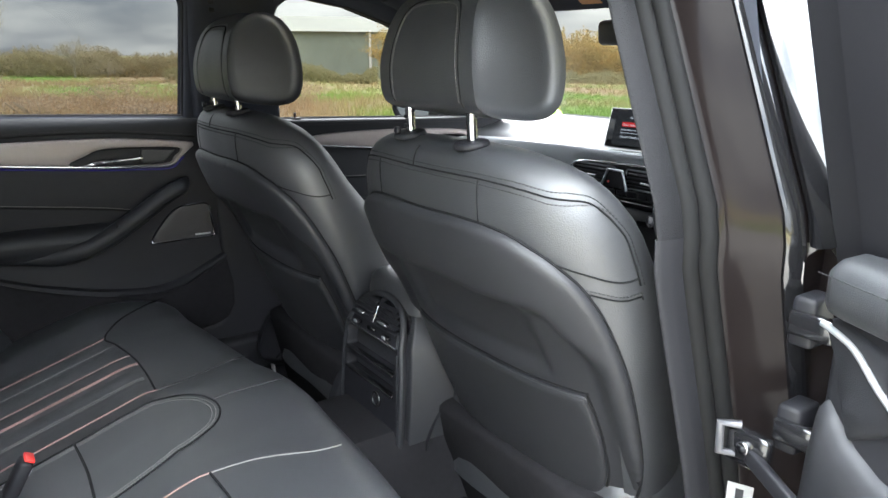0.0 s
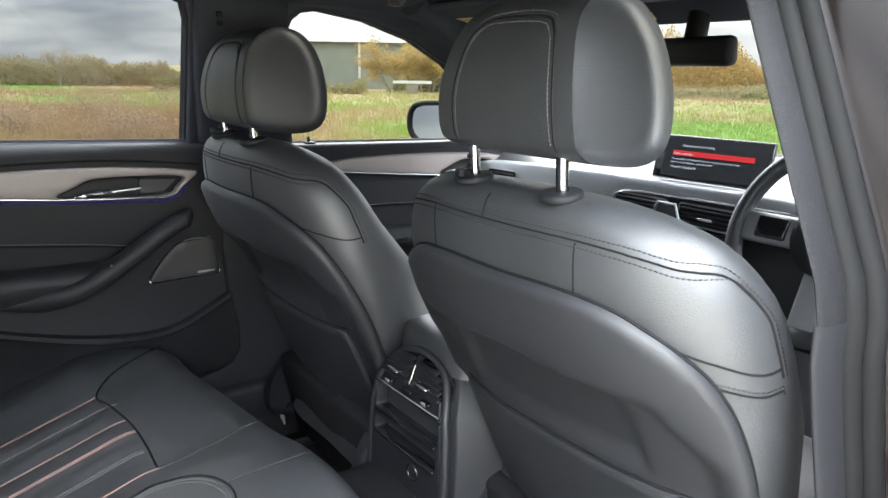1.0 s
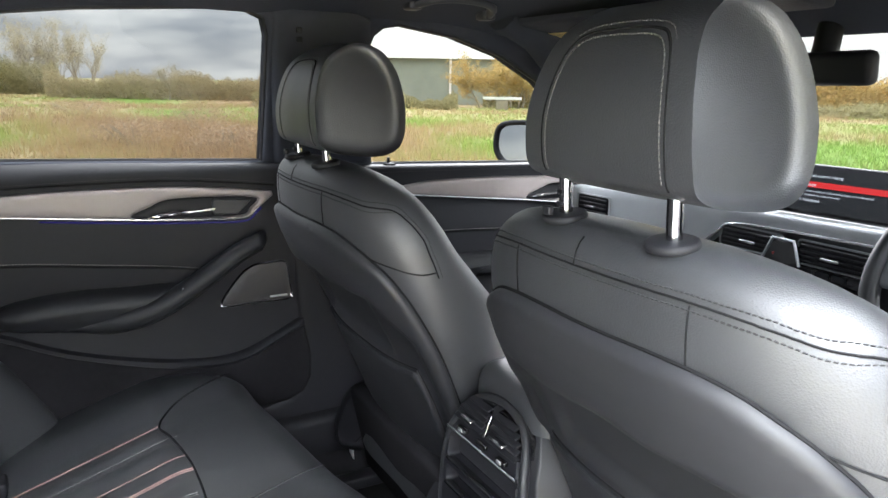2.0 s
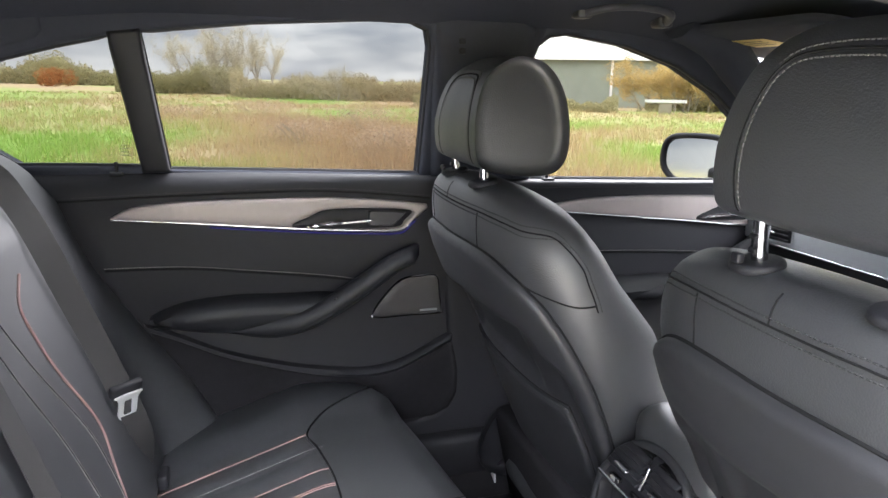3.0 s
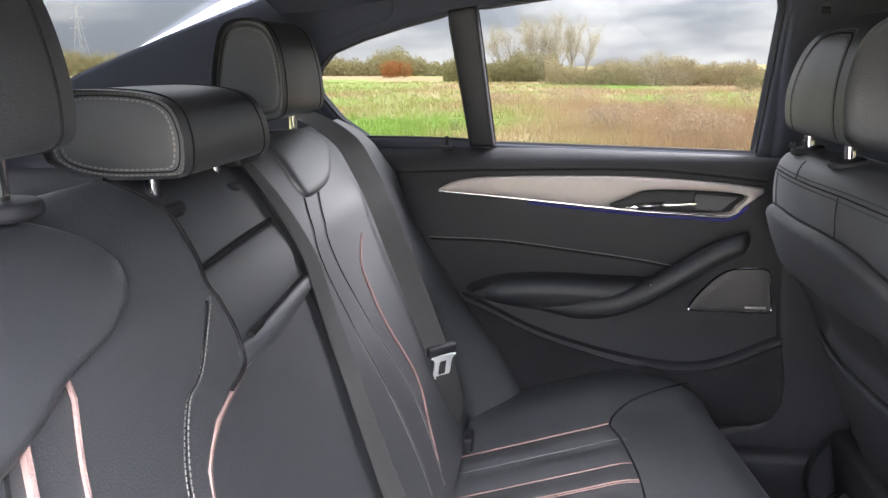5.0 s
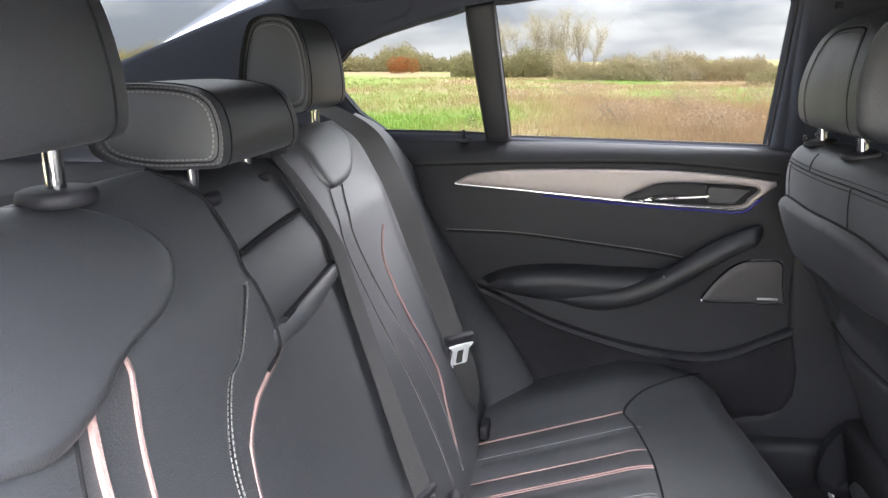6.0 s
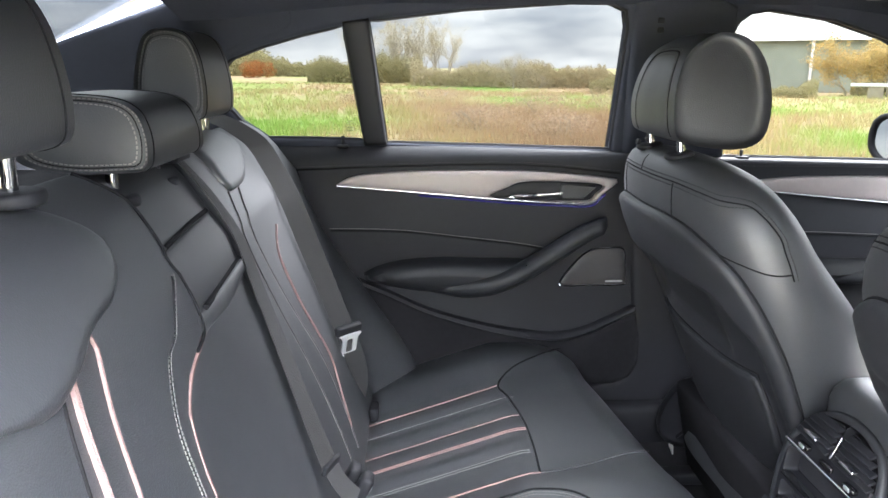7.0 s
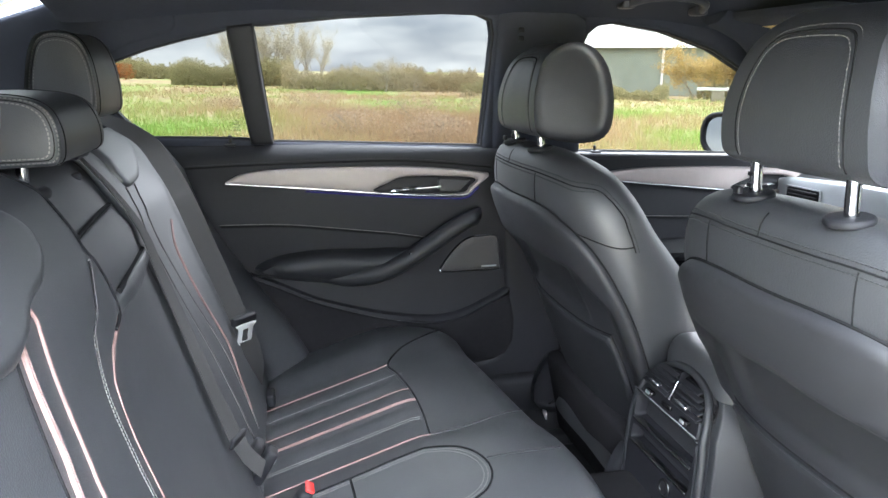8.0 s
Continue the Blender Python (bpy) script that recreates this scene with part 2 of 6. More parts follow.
def disc(r, h, m, n=24, bevel=0.002, r2=None):
    bm = bmesh.new()
    bmesh.ops.create_cone(bm, cap_ends=True, segments=n, radius1=r, radius2=r if r2 is None else r2, depth=h)
    if bevel:
        rim = [e for e in bm.edges if abs(e.verts[0].co.z - e.verts[1].co.z) < 1e-6]
        bmesh.ops.bevel(bm, geom=rim, offset=bevel, segments=2, affect="EDGES", profile=0.5)
    bmesh.ops.transform(bm, matrix=m, verts=bm.verts)
    return bm


from mathutils.geometry import delaunay_2d_cdt


def edge_distance(q, ring):
    a, b = ring, np.roll(ring, -1, axis=0)
    ab = b - a
    t = ((q[:, None, :] - a[None]) * ab[None]).sum(2) / np.maximum((ab * ab).sum(1), 1e-12)[None]
    near = a[None] + np.clip(t, 0, 1)[..., None] * ab[None]
    return np.sqrt(((q[:, None, :] - near) ** 2).sum(2)).min(1)


def inside(q, ring):
    a, b = ring, np.roll(ring, -1, axis=0)
    y = q[:, 1:2]
    cross = (a[None, :, 1] > y) != (b[None, :, 1] > y)
    x = a[None, :, 0] + (y - a[None, :, 1]) * (b - a)[None, :, 0] / np.where(np.abs((b - a)[None, :, 1]) < 1e-12, 1e-12, (b - a)[None, :, 1])
    return (cross & (q[:, 0:1] < x)).sum(1) % 2 == 1


def pillow(outline, place, h=0.01, r=0.01, step=0.02, depth=0.01, bump=None, holes=()):
    """A sheet in the shape of an outline, rounded down at its rim over r, with a skirt of some depth; place(u, v, w) puts it into the world."""
    span = max(1.6 * r, 0.008)

    def finer(line):
        q = np.array([tuple(p) for p in line], float)
        out = []
        for a, b in zip(q, np.roll(q, -1, axis=0)):
            k = max(1, int(np.ceil(np.linalg.norm(b - a) / span)))
            out += [a + (b - a) * (i / k) for i in range(k)]
        return np.array(out)

    ring = finer(outline)
    area = 0.5 * np.sum(ring[:, 0] * np.roll(ring[:, 1], -1) - np.roll(ring[:, 0], -1) * ring[:, 1])
    if area < 0:
        ring = ring[::-1]
    rims = [ring] + [finer(o) for o in holes]
    lo, hi = ring.min(0), ring.max(0)
    gx, gy = np.meshgrid(np.arange(lo[0] + step * 0.31, hi[0], step), np.arange(lo[1] + step * 0.37, hi[1], step))
    q = np.stack([gx.ravel(), gy.ravel()], 1)
    q[:, 0] += (np.floor(q[:, 1] / step) % 2) * step * 0.4

    def rim_distance(x):
        return np.min([edge_distance(x, o) for o in rims], axis=0)

    def within(x):
        ok = inside(x, ring)
        for o in rims[1:]:
            ok &= ~inside(x, o)
        return ok

    extra = [q[within(q) & (rim_distance(q) > max(r, step * 0.45))]] if len(q) else []
    for o in rims:
        t = np.roll(o, -1, axis=0) - np.roll(o, 1, axis=0)
        nrm = np.stack([-t[:, 1], t[:, 0]], 1) / np.maximum(np.linalg.norm(t, axis=1), 1e-9)[:, None]
        if o is not ring:
            a2 = 0.5 * np.sum(o[:, 0] * np.roll(o[:, 1], -1) - np.roll(o[:, 0], -1) * o[:, 1])
            nrm = -nrm if a2 > 0 else nrm
        for f in (0.12, 0.4, 0.95):
            c = o + nrm * r * f
            ok = within(c)
            ok[ok] &= rim_distance(c[ok]) > 0.85 * r * f
            extra.append(c[ok])
    pts = np.concatenate(rims + extra)
    edges, base = [], 0
    for o in rims:
        edges += [(base + i, base + (i + 1) % len(o)) for i in range(len(o))]
        base += len(o)
    res = delaunay_2d_cdt([Vector(p) for p in pts], edges, [], 1 if not holes else 0, 1e-5)
    vs = np.array([tuple(v) for v in res[0]])
    d = rim_distance(vs)
    t = np.clip(d / max(r, 1e-6), 0, 1)
    w = h * np.sqrt(np.maximum(0, 1 - (1 - t) ** 2))
    bm = bmesh.new()
    put = []
    for (u, v), ww in zip(vs, w):
        put.append(bm.verts.new(place(u, v, ww + (bump(u, v) if bump else 0.0))))
    c0 = vs.mean(0)
    flip = None
    for f in res[2]:
        if holes:
            m = vs[list(f)].mean(0)[None]
            if not within(m)[0]:
                continue
        try:
            face = bm.faces.new([put[i] for i in f])
        except ValueError:
            continue
        if flip is None:
            u, v = vs[f[0]]
            out = Vector(place(u, v, 0.01)) - Vector(place(u, v, 0.0))
            face.normal_update()
            flip = face.normal.dot(out) < 0
    if flip:
        for face in bm.faces:
            face.normal_flip()
    if depth:
        rim_edges = [e for e in bm.edges if e.is_boundary]
        low = {}
        for e in rim_edges:
            for v in e.verts:
                if v not in low:
                    i = put.index(v)
                    u, vv = vs[i]
                    low[v] = bm.verts.new(place(u, vv, -depth))
        for e in rim_edges:
            f = e.link_faces[0]
            loop = [x for x in f.loops if x.edge == e][0]
            a, b = loop.vert, loop.link_loop_next.vert
            bm.faces.new((b, a, low[a], low[b]))
    return bm


def sheet(outline, place, eye):
    """A flat pane; its front looks towards eye."""
    bm = bmesh.new()
    f = bm.faces.new([bm.verts.new(place(u, v, 0.0)) for u, v in outline])
    f.normal_update()
    if f.normal.dot(Vector(eye) - f.calc_center_median()) < 0:
        f.normal_flip()
    return bm


def rounded(x0, y0, x1, y1, r, n=5):
    """A rectangle with round corners."""
    out = []
    for cx, cy, a0 in ((x1 - r, y1 - r, 0), (x0 + r, y1 - r, 90), (x0 + r, y0 + r, 180), (x1 - r, y0 + r, 270)):
        for i in range(n + 1):
            a = radians(a0 + 90 * i / n)
            out.append((cx + r * math.cos(a), cy + r * math.sin(a)))
    return out


def dense(outline, step):
    """An outline with its long edges cut up."""
    out = []
    k = len(outline)
    for i in range(k):
        a, b = np.array(outline[i], float), np.array(outline[(i + 1) % k], float)
        m = max(1, int(np.linalg.norm(b - a) / step))
        out += [a + (b - a) * j / m for j in range(m)]
    return out


def smoothstep(a, b, x):
    t = min(1, max(0, (x - a) / (b - a)))
    return t * t * (3 - 2 * t)


# ---- structure of the car ----
def side_x(z):
    """Inner face of the car's side over the belt line, leaning inwards."""
    return 0.735 - 0.22 * (z - 1.04)


QUARTER_WINDOW = [(-0.985, 1.19), (-0.975, 1.215), (-0.945, 1.245), (-0.872, 1.272), (-0.785, 1.296), (-0.692, 1.317), (-0.655, 1.062), (-0.770, 1.066), (-0.885, 1.068), (-0.94, 1.108), (-0.98, 1.160)]
MAIN_WINDOW = [(-0.638, 1.326), (-0.43, 1.350), (-0.196, 1.365), (-0.105, 1.364), (-0.070, 1.350), (-0.062, 1.316), (-0.066, 1.18), (-0.071, 1.037), (-0.34, 1.047), (-0.606, 1.056), (-0.622, 1.19)]
FRONT_WINDOW = [(0.172, 1.29), (0.185, 1.325), (0.21, 1.345), (0.251, 1.352), (0.405, 1.331), (0.553, 1.288), (0.681, 1.225), (0.804, 1.135), (0.905, 1.045), (0.905, 0.995), (0.60, 1.006), (0.203, 1.018), (0.185, 1.15)]


def side_wall(name, sign, holes, outline, label):
    def place(u, v, w):
        return Vector((sign * (side_x(v) - w), u, v))
    bm = pillow(dense(outline, 0.04), place, h=0.012, r=0.012, step=0.04, depth=0.05, holes=[dense(h, 0.025) for h in holes])
    return structure(name, bm, HEADLINER, label, "wall")


side_wall("wall_west", -1, [QUARTER_WINDOW, MAIN_WINDOW, FRONT_WINDOW],
          [(-1.08, 1.02), (-1.08, 1.33), (-0.95, 1.36), (-0.7, 1.39), (-0.3, 1.42), (0.3, 1.42), (0.52, 1.36), (0.72, 1.28), (0.95, 1.10), (1.05, 1.00), (1.05, 0.97), (0.19, 1.00), (0.0, 1.015), (-0.6, 1.025)],
          "dark anthracite upper side of the car with three window openings")


def window_pane(name, sign, outline, label, glass=GLASS):
    win = thing(name, (sign * 0.76, np.mean([p[0] for p in outline]), 1.1), label, "window", "", "structure")

    def place(u, v, w):
        return Vector((sign * (side_x(v) + 0.022 + w), u, v))
    grown = np.array(outline)
    c = grown.mean(0)
    grown = c + (grown - c) * 1.05
    ob = part("pane", sheet(grown, place, (0.6, -0.4, 1.2)), glass, win)
    ob.visible_shadow = outline is QUARTER_WINDOW

    def seal(u, v):
        return Vector((sign * (side_x(v) + 0.004), u, v))
    ring = [seal(*p) for p in dense(outline, 0.02)]
    part("seal", tube(ring, 0.0055, 6, closed=True), PLASTIC_DEEP, win)
    return win


window_pane("window_1", -1, MAIN_WINDOW, "tinted rear side window in a black frame")
window_pane("window_2", -1, QUARTER_WINDOW, "small tinted quarter window behind the strut")
for k, wide in enumerate((0.012, 0.022, 0.018, 0.022)):
    z = 1.105 - 0.007 * k
    part("print_bar", block((0.0008, wide, 0.0016), Matrix.Translation((-side_x(z) - 0.018, -0.690, z)), 0), GRIP, bpy.data.objects["window_2"])
window_pane("window_3", -1, FRONT_WINDOW, "front passenger window in a black frame", FRONT_GLASS)

# strut between the side window and the quarter window
strut = [(-0.694, 1.322), (-0.636, 1.330), (-0.604, 1.05), (-0.657, 1.05)]
structure("trim_strut", pillow(dense(strut, 0.02), lambda u, v, w: Vector((-(side_x(v) - 0.012 - w), u, v)), h=0.008, r=0.008, step=0.03, depth=0.03), PLASTIC_DEEP, "black strut dividing the rear side windows", "window strut")

# ---- B-pillar trim on the far side, with belt guide
pillar = [(-0.055, 1.37), (-0.02, 1.38), (0.12, 1.38), (0.17, 1.355), (0.18, 1.20), (0.20, 1.02), (-0.045, 1.02), (-0.055, 1.2)]
b_pillar = thing("pillar_west", (-0.7, 0.06, 1.0), "dark cloth-covered pillar between the side doors", "pillar", "", "structure")
part("trim", pillow(dense(pillar, 0.025), lambda u, v, w: Vector((-(side_x(v) - 0.014 - w), u, v)), h=0.022, r=0.03, step=0.025, depth=0.03), HEADLINER, b_pillar)
for z in (1.305, 1.325):
    part("clip", block((0.006, 0.014, 0.012), Matrix.Translation((-0.632, -0.005, z)), 0.002), PLASTIC, b_pillar)

# ---- roof lining
def roof_z(x, y):
    edge = 0.055 * abs(x / 0.62) ** 3.2
    return 1.425 - edge - 0.045 * smoothstep(-0.55, -1.15, y) - 0.05 * smoothstep(0.3, 0.8, y)


rings = []
for j in range(33):
    y = -1.03 + 1.81 * j / 32
    rings.append([(x, y, roof_z(x, y)) for x in np.linspace(-0.655, 0.655, 29)])
structure("ceiling", loft(rings, close=False, cap=False), HEADLINER, "anthracite cloth headliner of the car roof", "ceiling")
rings = [[(x * 1.08, y * 1.02, roof_z(x, y) + 0.05) for x, y in [(xx, rr[0][1]) for xx in np.linspace(-0.655, 0.655, 15)]] for rr in rings[::4]]
structure("roof_skin", loft(rings, close=False, cap=False), PAINT, "glossy dark painted car roof", "roof")


# C-pillar linings and rear window
def c_pillar(sign, name):
    def place(u, v, w):
        return Vector((sign * (side_x(v) - 0.006 - 0.17 * max(0, -0.97 - u) - w), u, v))
    line = [(-0.90, 1.02), (-0.955, 1.10), (-0.99, 1.15), (-0.995, 1.20), (-0.965, 1.25), (-0.90, 1.28), (-0.80, 1.31), (-0.80, 1.40), (-0.98, 1.40), (-1.06, 1.36), (-1.25, 1.29), (-1.45, 1.215), (-1.80, 1.06), (-1.80, 1.00), (-1.2, 1.0)]
    return structure(name, pillow(dense(line, 0.03), place, h=0.012, r=0.012, step=0.05, depth=0.03), HEADLINER, "dark lining of the rear roof pillar", "pillar")


c_pillar(-1, "pillar_rear_west")
c_pillar(1, "pillar_rear_east")
rear_win = thing("window_4", (0, -1.4, 1.2), "sloping tinted rear window", "window", "", "structure")
part("pane", sheet([(-0.62, 0.0), (0.62, 0.0), (0.64, 1.0), (-0.64, 1.0)], lambda u, v, w: Vector((u, -1.02 - 0.83 * v, 1.40 - 0.37 * v)), (0, -0.4, 1.2)), GLASS, rear_win)
structure("parcel_shelf", block((1.22, 0.95, 0.03), Matrix.Translation((0, -1.36, 1.0)), 0.012), CARPET, "black carpeted shelf behind the rear seats", "shelf")

# ---- floor, tunnel, sills
def floor_z(x, y):
    hump = smoothstep(0.215, 0.10, abs(x - 0.017))
    z = 0.24 + 0.215 * hump + 0.13 * smoothstep(0.60, 0.72, abs(x))
    return z


rings = []
for j in range(41):
    y = -0.75 + 2.25 * j / 40
    rings.append([(x, y, floor_z(x, y) + (0.2 * smoothstep(1.0, 1.5, y)) + 0.0025 * noise.noise(Vector((x * 30, y * 30, 0)))) for x in np.linspace(-0.74, 0.74, 61)])
structure("floor", loft(rings, close=False, cap=False), CARPET, "black carpeted car floor with centre tunnel", "floor")

# outer skin and sill under the windows, both sides
def outer_skin(sign, name, y0, y1):
    rings = []
    for y in np.linspace(y0, y1, 12):
        rings.append([(sign * x, y, z) for x, z in ((0.72, 0.22), (0.80, 0.20), (0.90, 0.24), (0.915, 0.45), (0.93, 0.62), (0.92, 0.80), (0.87, 0.93), (0.80, 1.00), (0.765, 1.00), (0.765, 0.30), (0.72, 0.30))])
    return structure(name, loft(rings), PAINT, "glossy black-brown painted body side with sill", "car body")


outer_skin(-1, "body_side_west", -1.1, 1.3)
lower_pillar = [(-0.03, 1.0), (0.20, 1.0), (0.24, 0.6), (0.26, 0.30), (-0.20, 0.30), (-0.16, 0.42), (-0.02, 0.46), (0.0, 0.6)]
structure("pillar_foot_west", pillow(dense(lower_pillar, 0.04), lambda u, v, w: Vector((-0.705 + w, u, v)), h=0.012, r=0.02, step=0.04, depth=0.05), PLASTIC, "dark plastic foot of the pillar over the sill", "pillar")
structure("sill_west", block((0.09, 2.3, 0.12), Matrix.Translation((-0.70, 0.2, 0.34)), 0.02), PLASTIC, "dark plastic door sill", "sill")

# ---- left doors ----
DOOR_PROFILE = [(0.20, 0.715), (0.40, 0.706), (0.47, 0.702), (0.55, 0.702), (0.585, 0.704), (0.615, 0.708), (0.66, 0.712), (0.72, 0.714), (0.78, 0.706), (0.85, 0.700), (0.91, 0.704), (0.95, 0.708), (0.985, 0.706), (1.0, 0.7), (1.02, 0.702), (1.034, 0.709), (1.046, 0.722), (1.056, 0.738)]


def door_x(z):
    return lerp_table(DOOR_PROFILE, z)[0]


def door_place(u, v, w):
    return Vector((-(door_x(v) - w), u, v))


def trim_place(u, v, w):
    return Vector((-(0.6955 - 0.03 * (v - 0.95) - w), u, v))


def on_door(points, w=0.002, n=8, lift=door_place):
    return [lift(u, v, w) for u, v in curve(points, n)]


AMBIENT = glow_material("dim_blue_light", (0.10, 0.08, 0.8), 0.010)


def rear_door():
    door = thing("door_1", (-0.72, -0.4, 0.3), "closed rear passenger door with black panel and taupe trim", "car door", "", "structure")
    panel = [(-1.0, 1.060), (-0.75, 1.056), (-0.606, 1.052), (-0.34, 1.043), (-0.071, 1.033), (-0.01, 1.03), (-0.01, 0.95), (0.012, 0.80), (0.022, 0.64), (0.030, 0.52), (0.015, 0.46), (-0.03, 0.432), (-0.12, 0.425), (-0.5, 0.40), (-0.9, 0.40), (-1.0, 0.6)]
    part("panel", pillow(dense(panel, 0.03), door_place, h=0.006, r=0.012, step=0.022, depth=0.04), PLASTIC, door, "soft black plastic")
    # belt seam under the window pad
    seam = [(-0.86, 0.996), (-0.60, 1.004), (-0.288, 1.006), (-0.054, 0.984)]
    part("belt_seam", tube(on_door(seam, 0.006), 0.0022, 6), SEAM, door)
    part("stitching", stitches(on_door([(a, b + 0.006) for a, b in seam], 0.0068), (1, 0, 0)), THREAD_DARK, door)
    seam = [(-0.74, 0.853), (-0.585, 0.849), (-0.44, 0.832), (-0.29, 0.812), (-0.17, 0.788)]
    part("middle_seam", tube(on_door(seam, 0.006), 0.0022, 6), SEAM, door)
    part("stitching", stitches(on_door([(a, b + 0.005) for a, b in seam], 0.0068), (1, 0, 0)), THREAD, door)
    # trim spear with its bright lower edge
    upper = curve([(-0.722, 0.962), (-0.672, 0.984), (-0.556, 0.993), (-0.315, 0.994), (-0.164, 0.984), (-0.062, 0.971)], 8)
    lower = curve([(-0.060, 0.962), (-0.095, 0.934), (-0.123, 0.914), (-0.20, 0.916), (-0.328, 0.924), (-0.558, 0.945), (-0.722, 0.959)], 8)
    hole = curve([(-0.362, 0.930), (-0.325, 0.952), (-0.285, 0.966), (-0.19, 0.966), (-0.098, 0.958), (-0.112, 0.935), (-0.135, 0.920), (-0.25, 0.921)], 5, closed=True)
    part("trim_spear", pillow(upper + lower, trim_place, h=0.009, r=0.008, step=0.02, depth=0.016, holes=[hole]), DECO, door, "taupe brushed aluminium")
    part("bright_edge", tube([door_place(u, v, 0.012) for u, v in lower[:0:-1]], 0.0024, 8), CHROME, door, "bright chrome strip")
    # handle bowl and handle
    part("handle_bowl", pillow(hole, door_place, h=0.010, r=0.006, step=0.02, depth=0.0, bump=lambda u, v: -0.002), PLASTIC_DEEP, door)
    grip = pillow(curve([(-0.332, 0.928), (-0.29, 0.941), (-0.24, 0.940), (-0.192, 0.943), (-0.192, 0.935), (-0.24, 0.932), (-0.29, 0.928)], 6, closed=True), door_place, h=0.022, r=0.006, step=0.01, depth=0.004)
    part("handle", grip, CHROME, door, "satin chrome handle")
    part("catch_panel", pillow(curve([(-0.196, 0.962), (-0.105, 0.955), (-0.140, 0.923), (-0.196, 0.924)], 1, closed=True), door_place, h=0.014, r=0.003, step=0.02, depth=0.003), SHELL, door)
    # arm rest: long pad swinging up into a pull handle
    pad = curve([(-0.665, 0.745), (-0.60, 0.774), (-0.50, 0.785), (-0.38, 0.782), (-0.28, 0.778), (-0.24, 0.750), (-0.33, 0.708), (-0.42, 0.694), (-0.54, 0.700), (-0.64, 0.722)], 6, closed=True)
    part("armrest", pillow(pad, door_place, h=0.052, r=0.036, step=0.015, depth=0.004), DOOR_PAD, door, "padded black leather armrest")
    path = curve([(-0.50, 0.712), (-0.43, 0.712), (-0.36, 0.722), (-0.30, 0.745), (-0.22, 0.795), (-0.15, 0.842), (-0.105, 0.862), (-0.085, 0.862)], 8)
    rings = []
    for i, (u, v) in enumerate(path):
        f = i / (len(path) - 1)
        a, b = path[max(i - 1, 0)], path[min(i + 1, len(path) - 1)]
        t = (b - a) / np.linalg.norm(b - a)
        nx, nz = -t[1], t[0]
        half = (0.029 - 0.011 * f) * (0.45 + 0.55 * smoothstep(0.0, 0.18, f))
        x0 = door_x(v) - (0.016 + 0.026 * smoothstep(0.0, 0.30, f) if f < 0.85 else 0.042 - 0.037 * (f - 0.85) / 0.15)
        rings.append([Vector((-(x0 - 0.026 * math.sin(q)), u + nx * half * math.cos(q), v + nz * half * math.cos(q))) for q in np.linspace(0, 2 * math.pi, 14, endpoint=False)])
    part("pull_handle", loft(rings), DOOR_PAD, door, "black leather-wrapped pull handle")
    part("stitching", stitches([Vector((-(door_x(v) - 0.066), u - 0.004, v - 0.012)) for u, v in path[16:-8]], (1, 0, 0)), THREAD_DARK, door)
    part("pad_seam", tube([Vector((-(door_x(v) - 0.045 + 0.02), u, v)) for u, v in curve([(-0.66, 0.726), (-0.54, 0.712), (-0.42, 0.706)], 6)], 0.0018, 6), SEAM, door)
    part("window_switch", block((0.012, 0.030, 0.012), Matrix.Translation((-0.652, -0.268, 0.768)) @ pose(0, 0, 0, -30), 0.003), GLOSS_BLACK, door)
    # loudspeaker grille
    grille = curve([(-0.186, 0.716), (-0.150, 0.770), (-0.115, 0.798), (-0.075, 0.803), (-0.036, 0.800), (-0.028, 0.760), (-0.021, 0.715), (-0.030, 0.706), (-0.10, 0.707), (-0.172, 0.706)], 5, closed=True)
    g = part("speaker_grille", pillow(grille, door_place, h=0.008, r=0.004, step=0.02, depth=0.002), GRILLE, door, "fine grey mesh")
    part("grille_rim", tube([door_place(u, v, 0.010) for u, v in grille], 0.0026, 6, closed=True), CHROME, g, "thin bright rim")
    part("badge_plate", block((0.002, 0.042, 0.005), Matrix.Translation(door_place(-0.052, 0.716, 0.010)), 0.0005), SILVER, g)
    # map pocket: a lip swinging along the bottom
    lip_top = curve([(-0.68, 0.735), (-0.609, 0.704), (-0.504, 0.655), (-0.355, 0.612), (-0.219, 0.591), (-0.133, 0.599), (-0.062, 0.628), (-0.012, 0.652), (0.010, 0.660)], 8)
    lip_low = [(u, v - 0.020 - 0.008 * smoothstep(-0.5, -0.1, u)) for u, v in lip_top]
    part("pocket_lip", pillow(lip_top + lip_low[::-1], door_place, h=0.024, r=0.014, step=0.012, depth=0.004), PLASTIC, door)
    pocket = [(u, v + 0.012) for u, v in lip_low[::4]] + [(0.022, 0.56), (0.020, 0.50), (0.0, 0.462), (-0.04, 0.445), (-0.3, 0.43), (-0.64, 0.43)]
    part("pocket_front", pillow(dense(pocket, 0.03), door_place, h=0.020, r=0.016, step=0.03, depth=0.004), CARPET, door, "matt black pocket front")
    bowl = curve([(-0.405, 0.686), (-0.385, 0.660), (-0.350, 0.645), (-0.22, 0.631), (-0.085, 0.634), (-0.052, 0.650), (-0.045, 0.676), (-0.10, 0.690), (-0.25, 0.694), (-0.36, 0.694)], 6, closed=True)
    part("pocket_bowl", pillow(bowl, door_place, h=0.0, r=0.02, step=0.03, depth=0.0, bump=lambda u, v: 0.0072), PLASTIC, door)
    part("ambient_strip", tube([door_place(u, v - 0.008, 0.008) for u, v in lower[6:40]], 0.0016, 6), AMBIENT, door, "dim blue light strip")
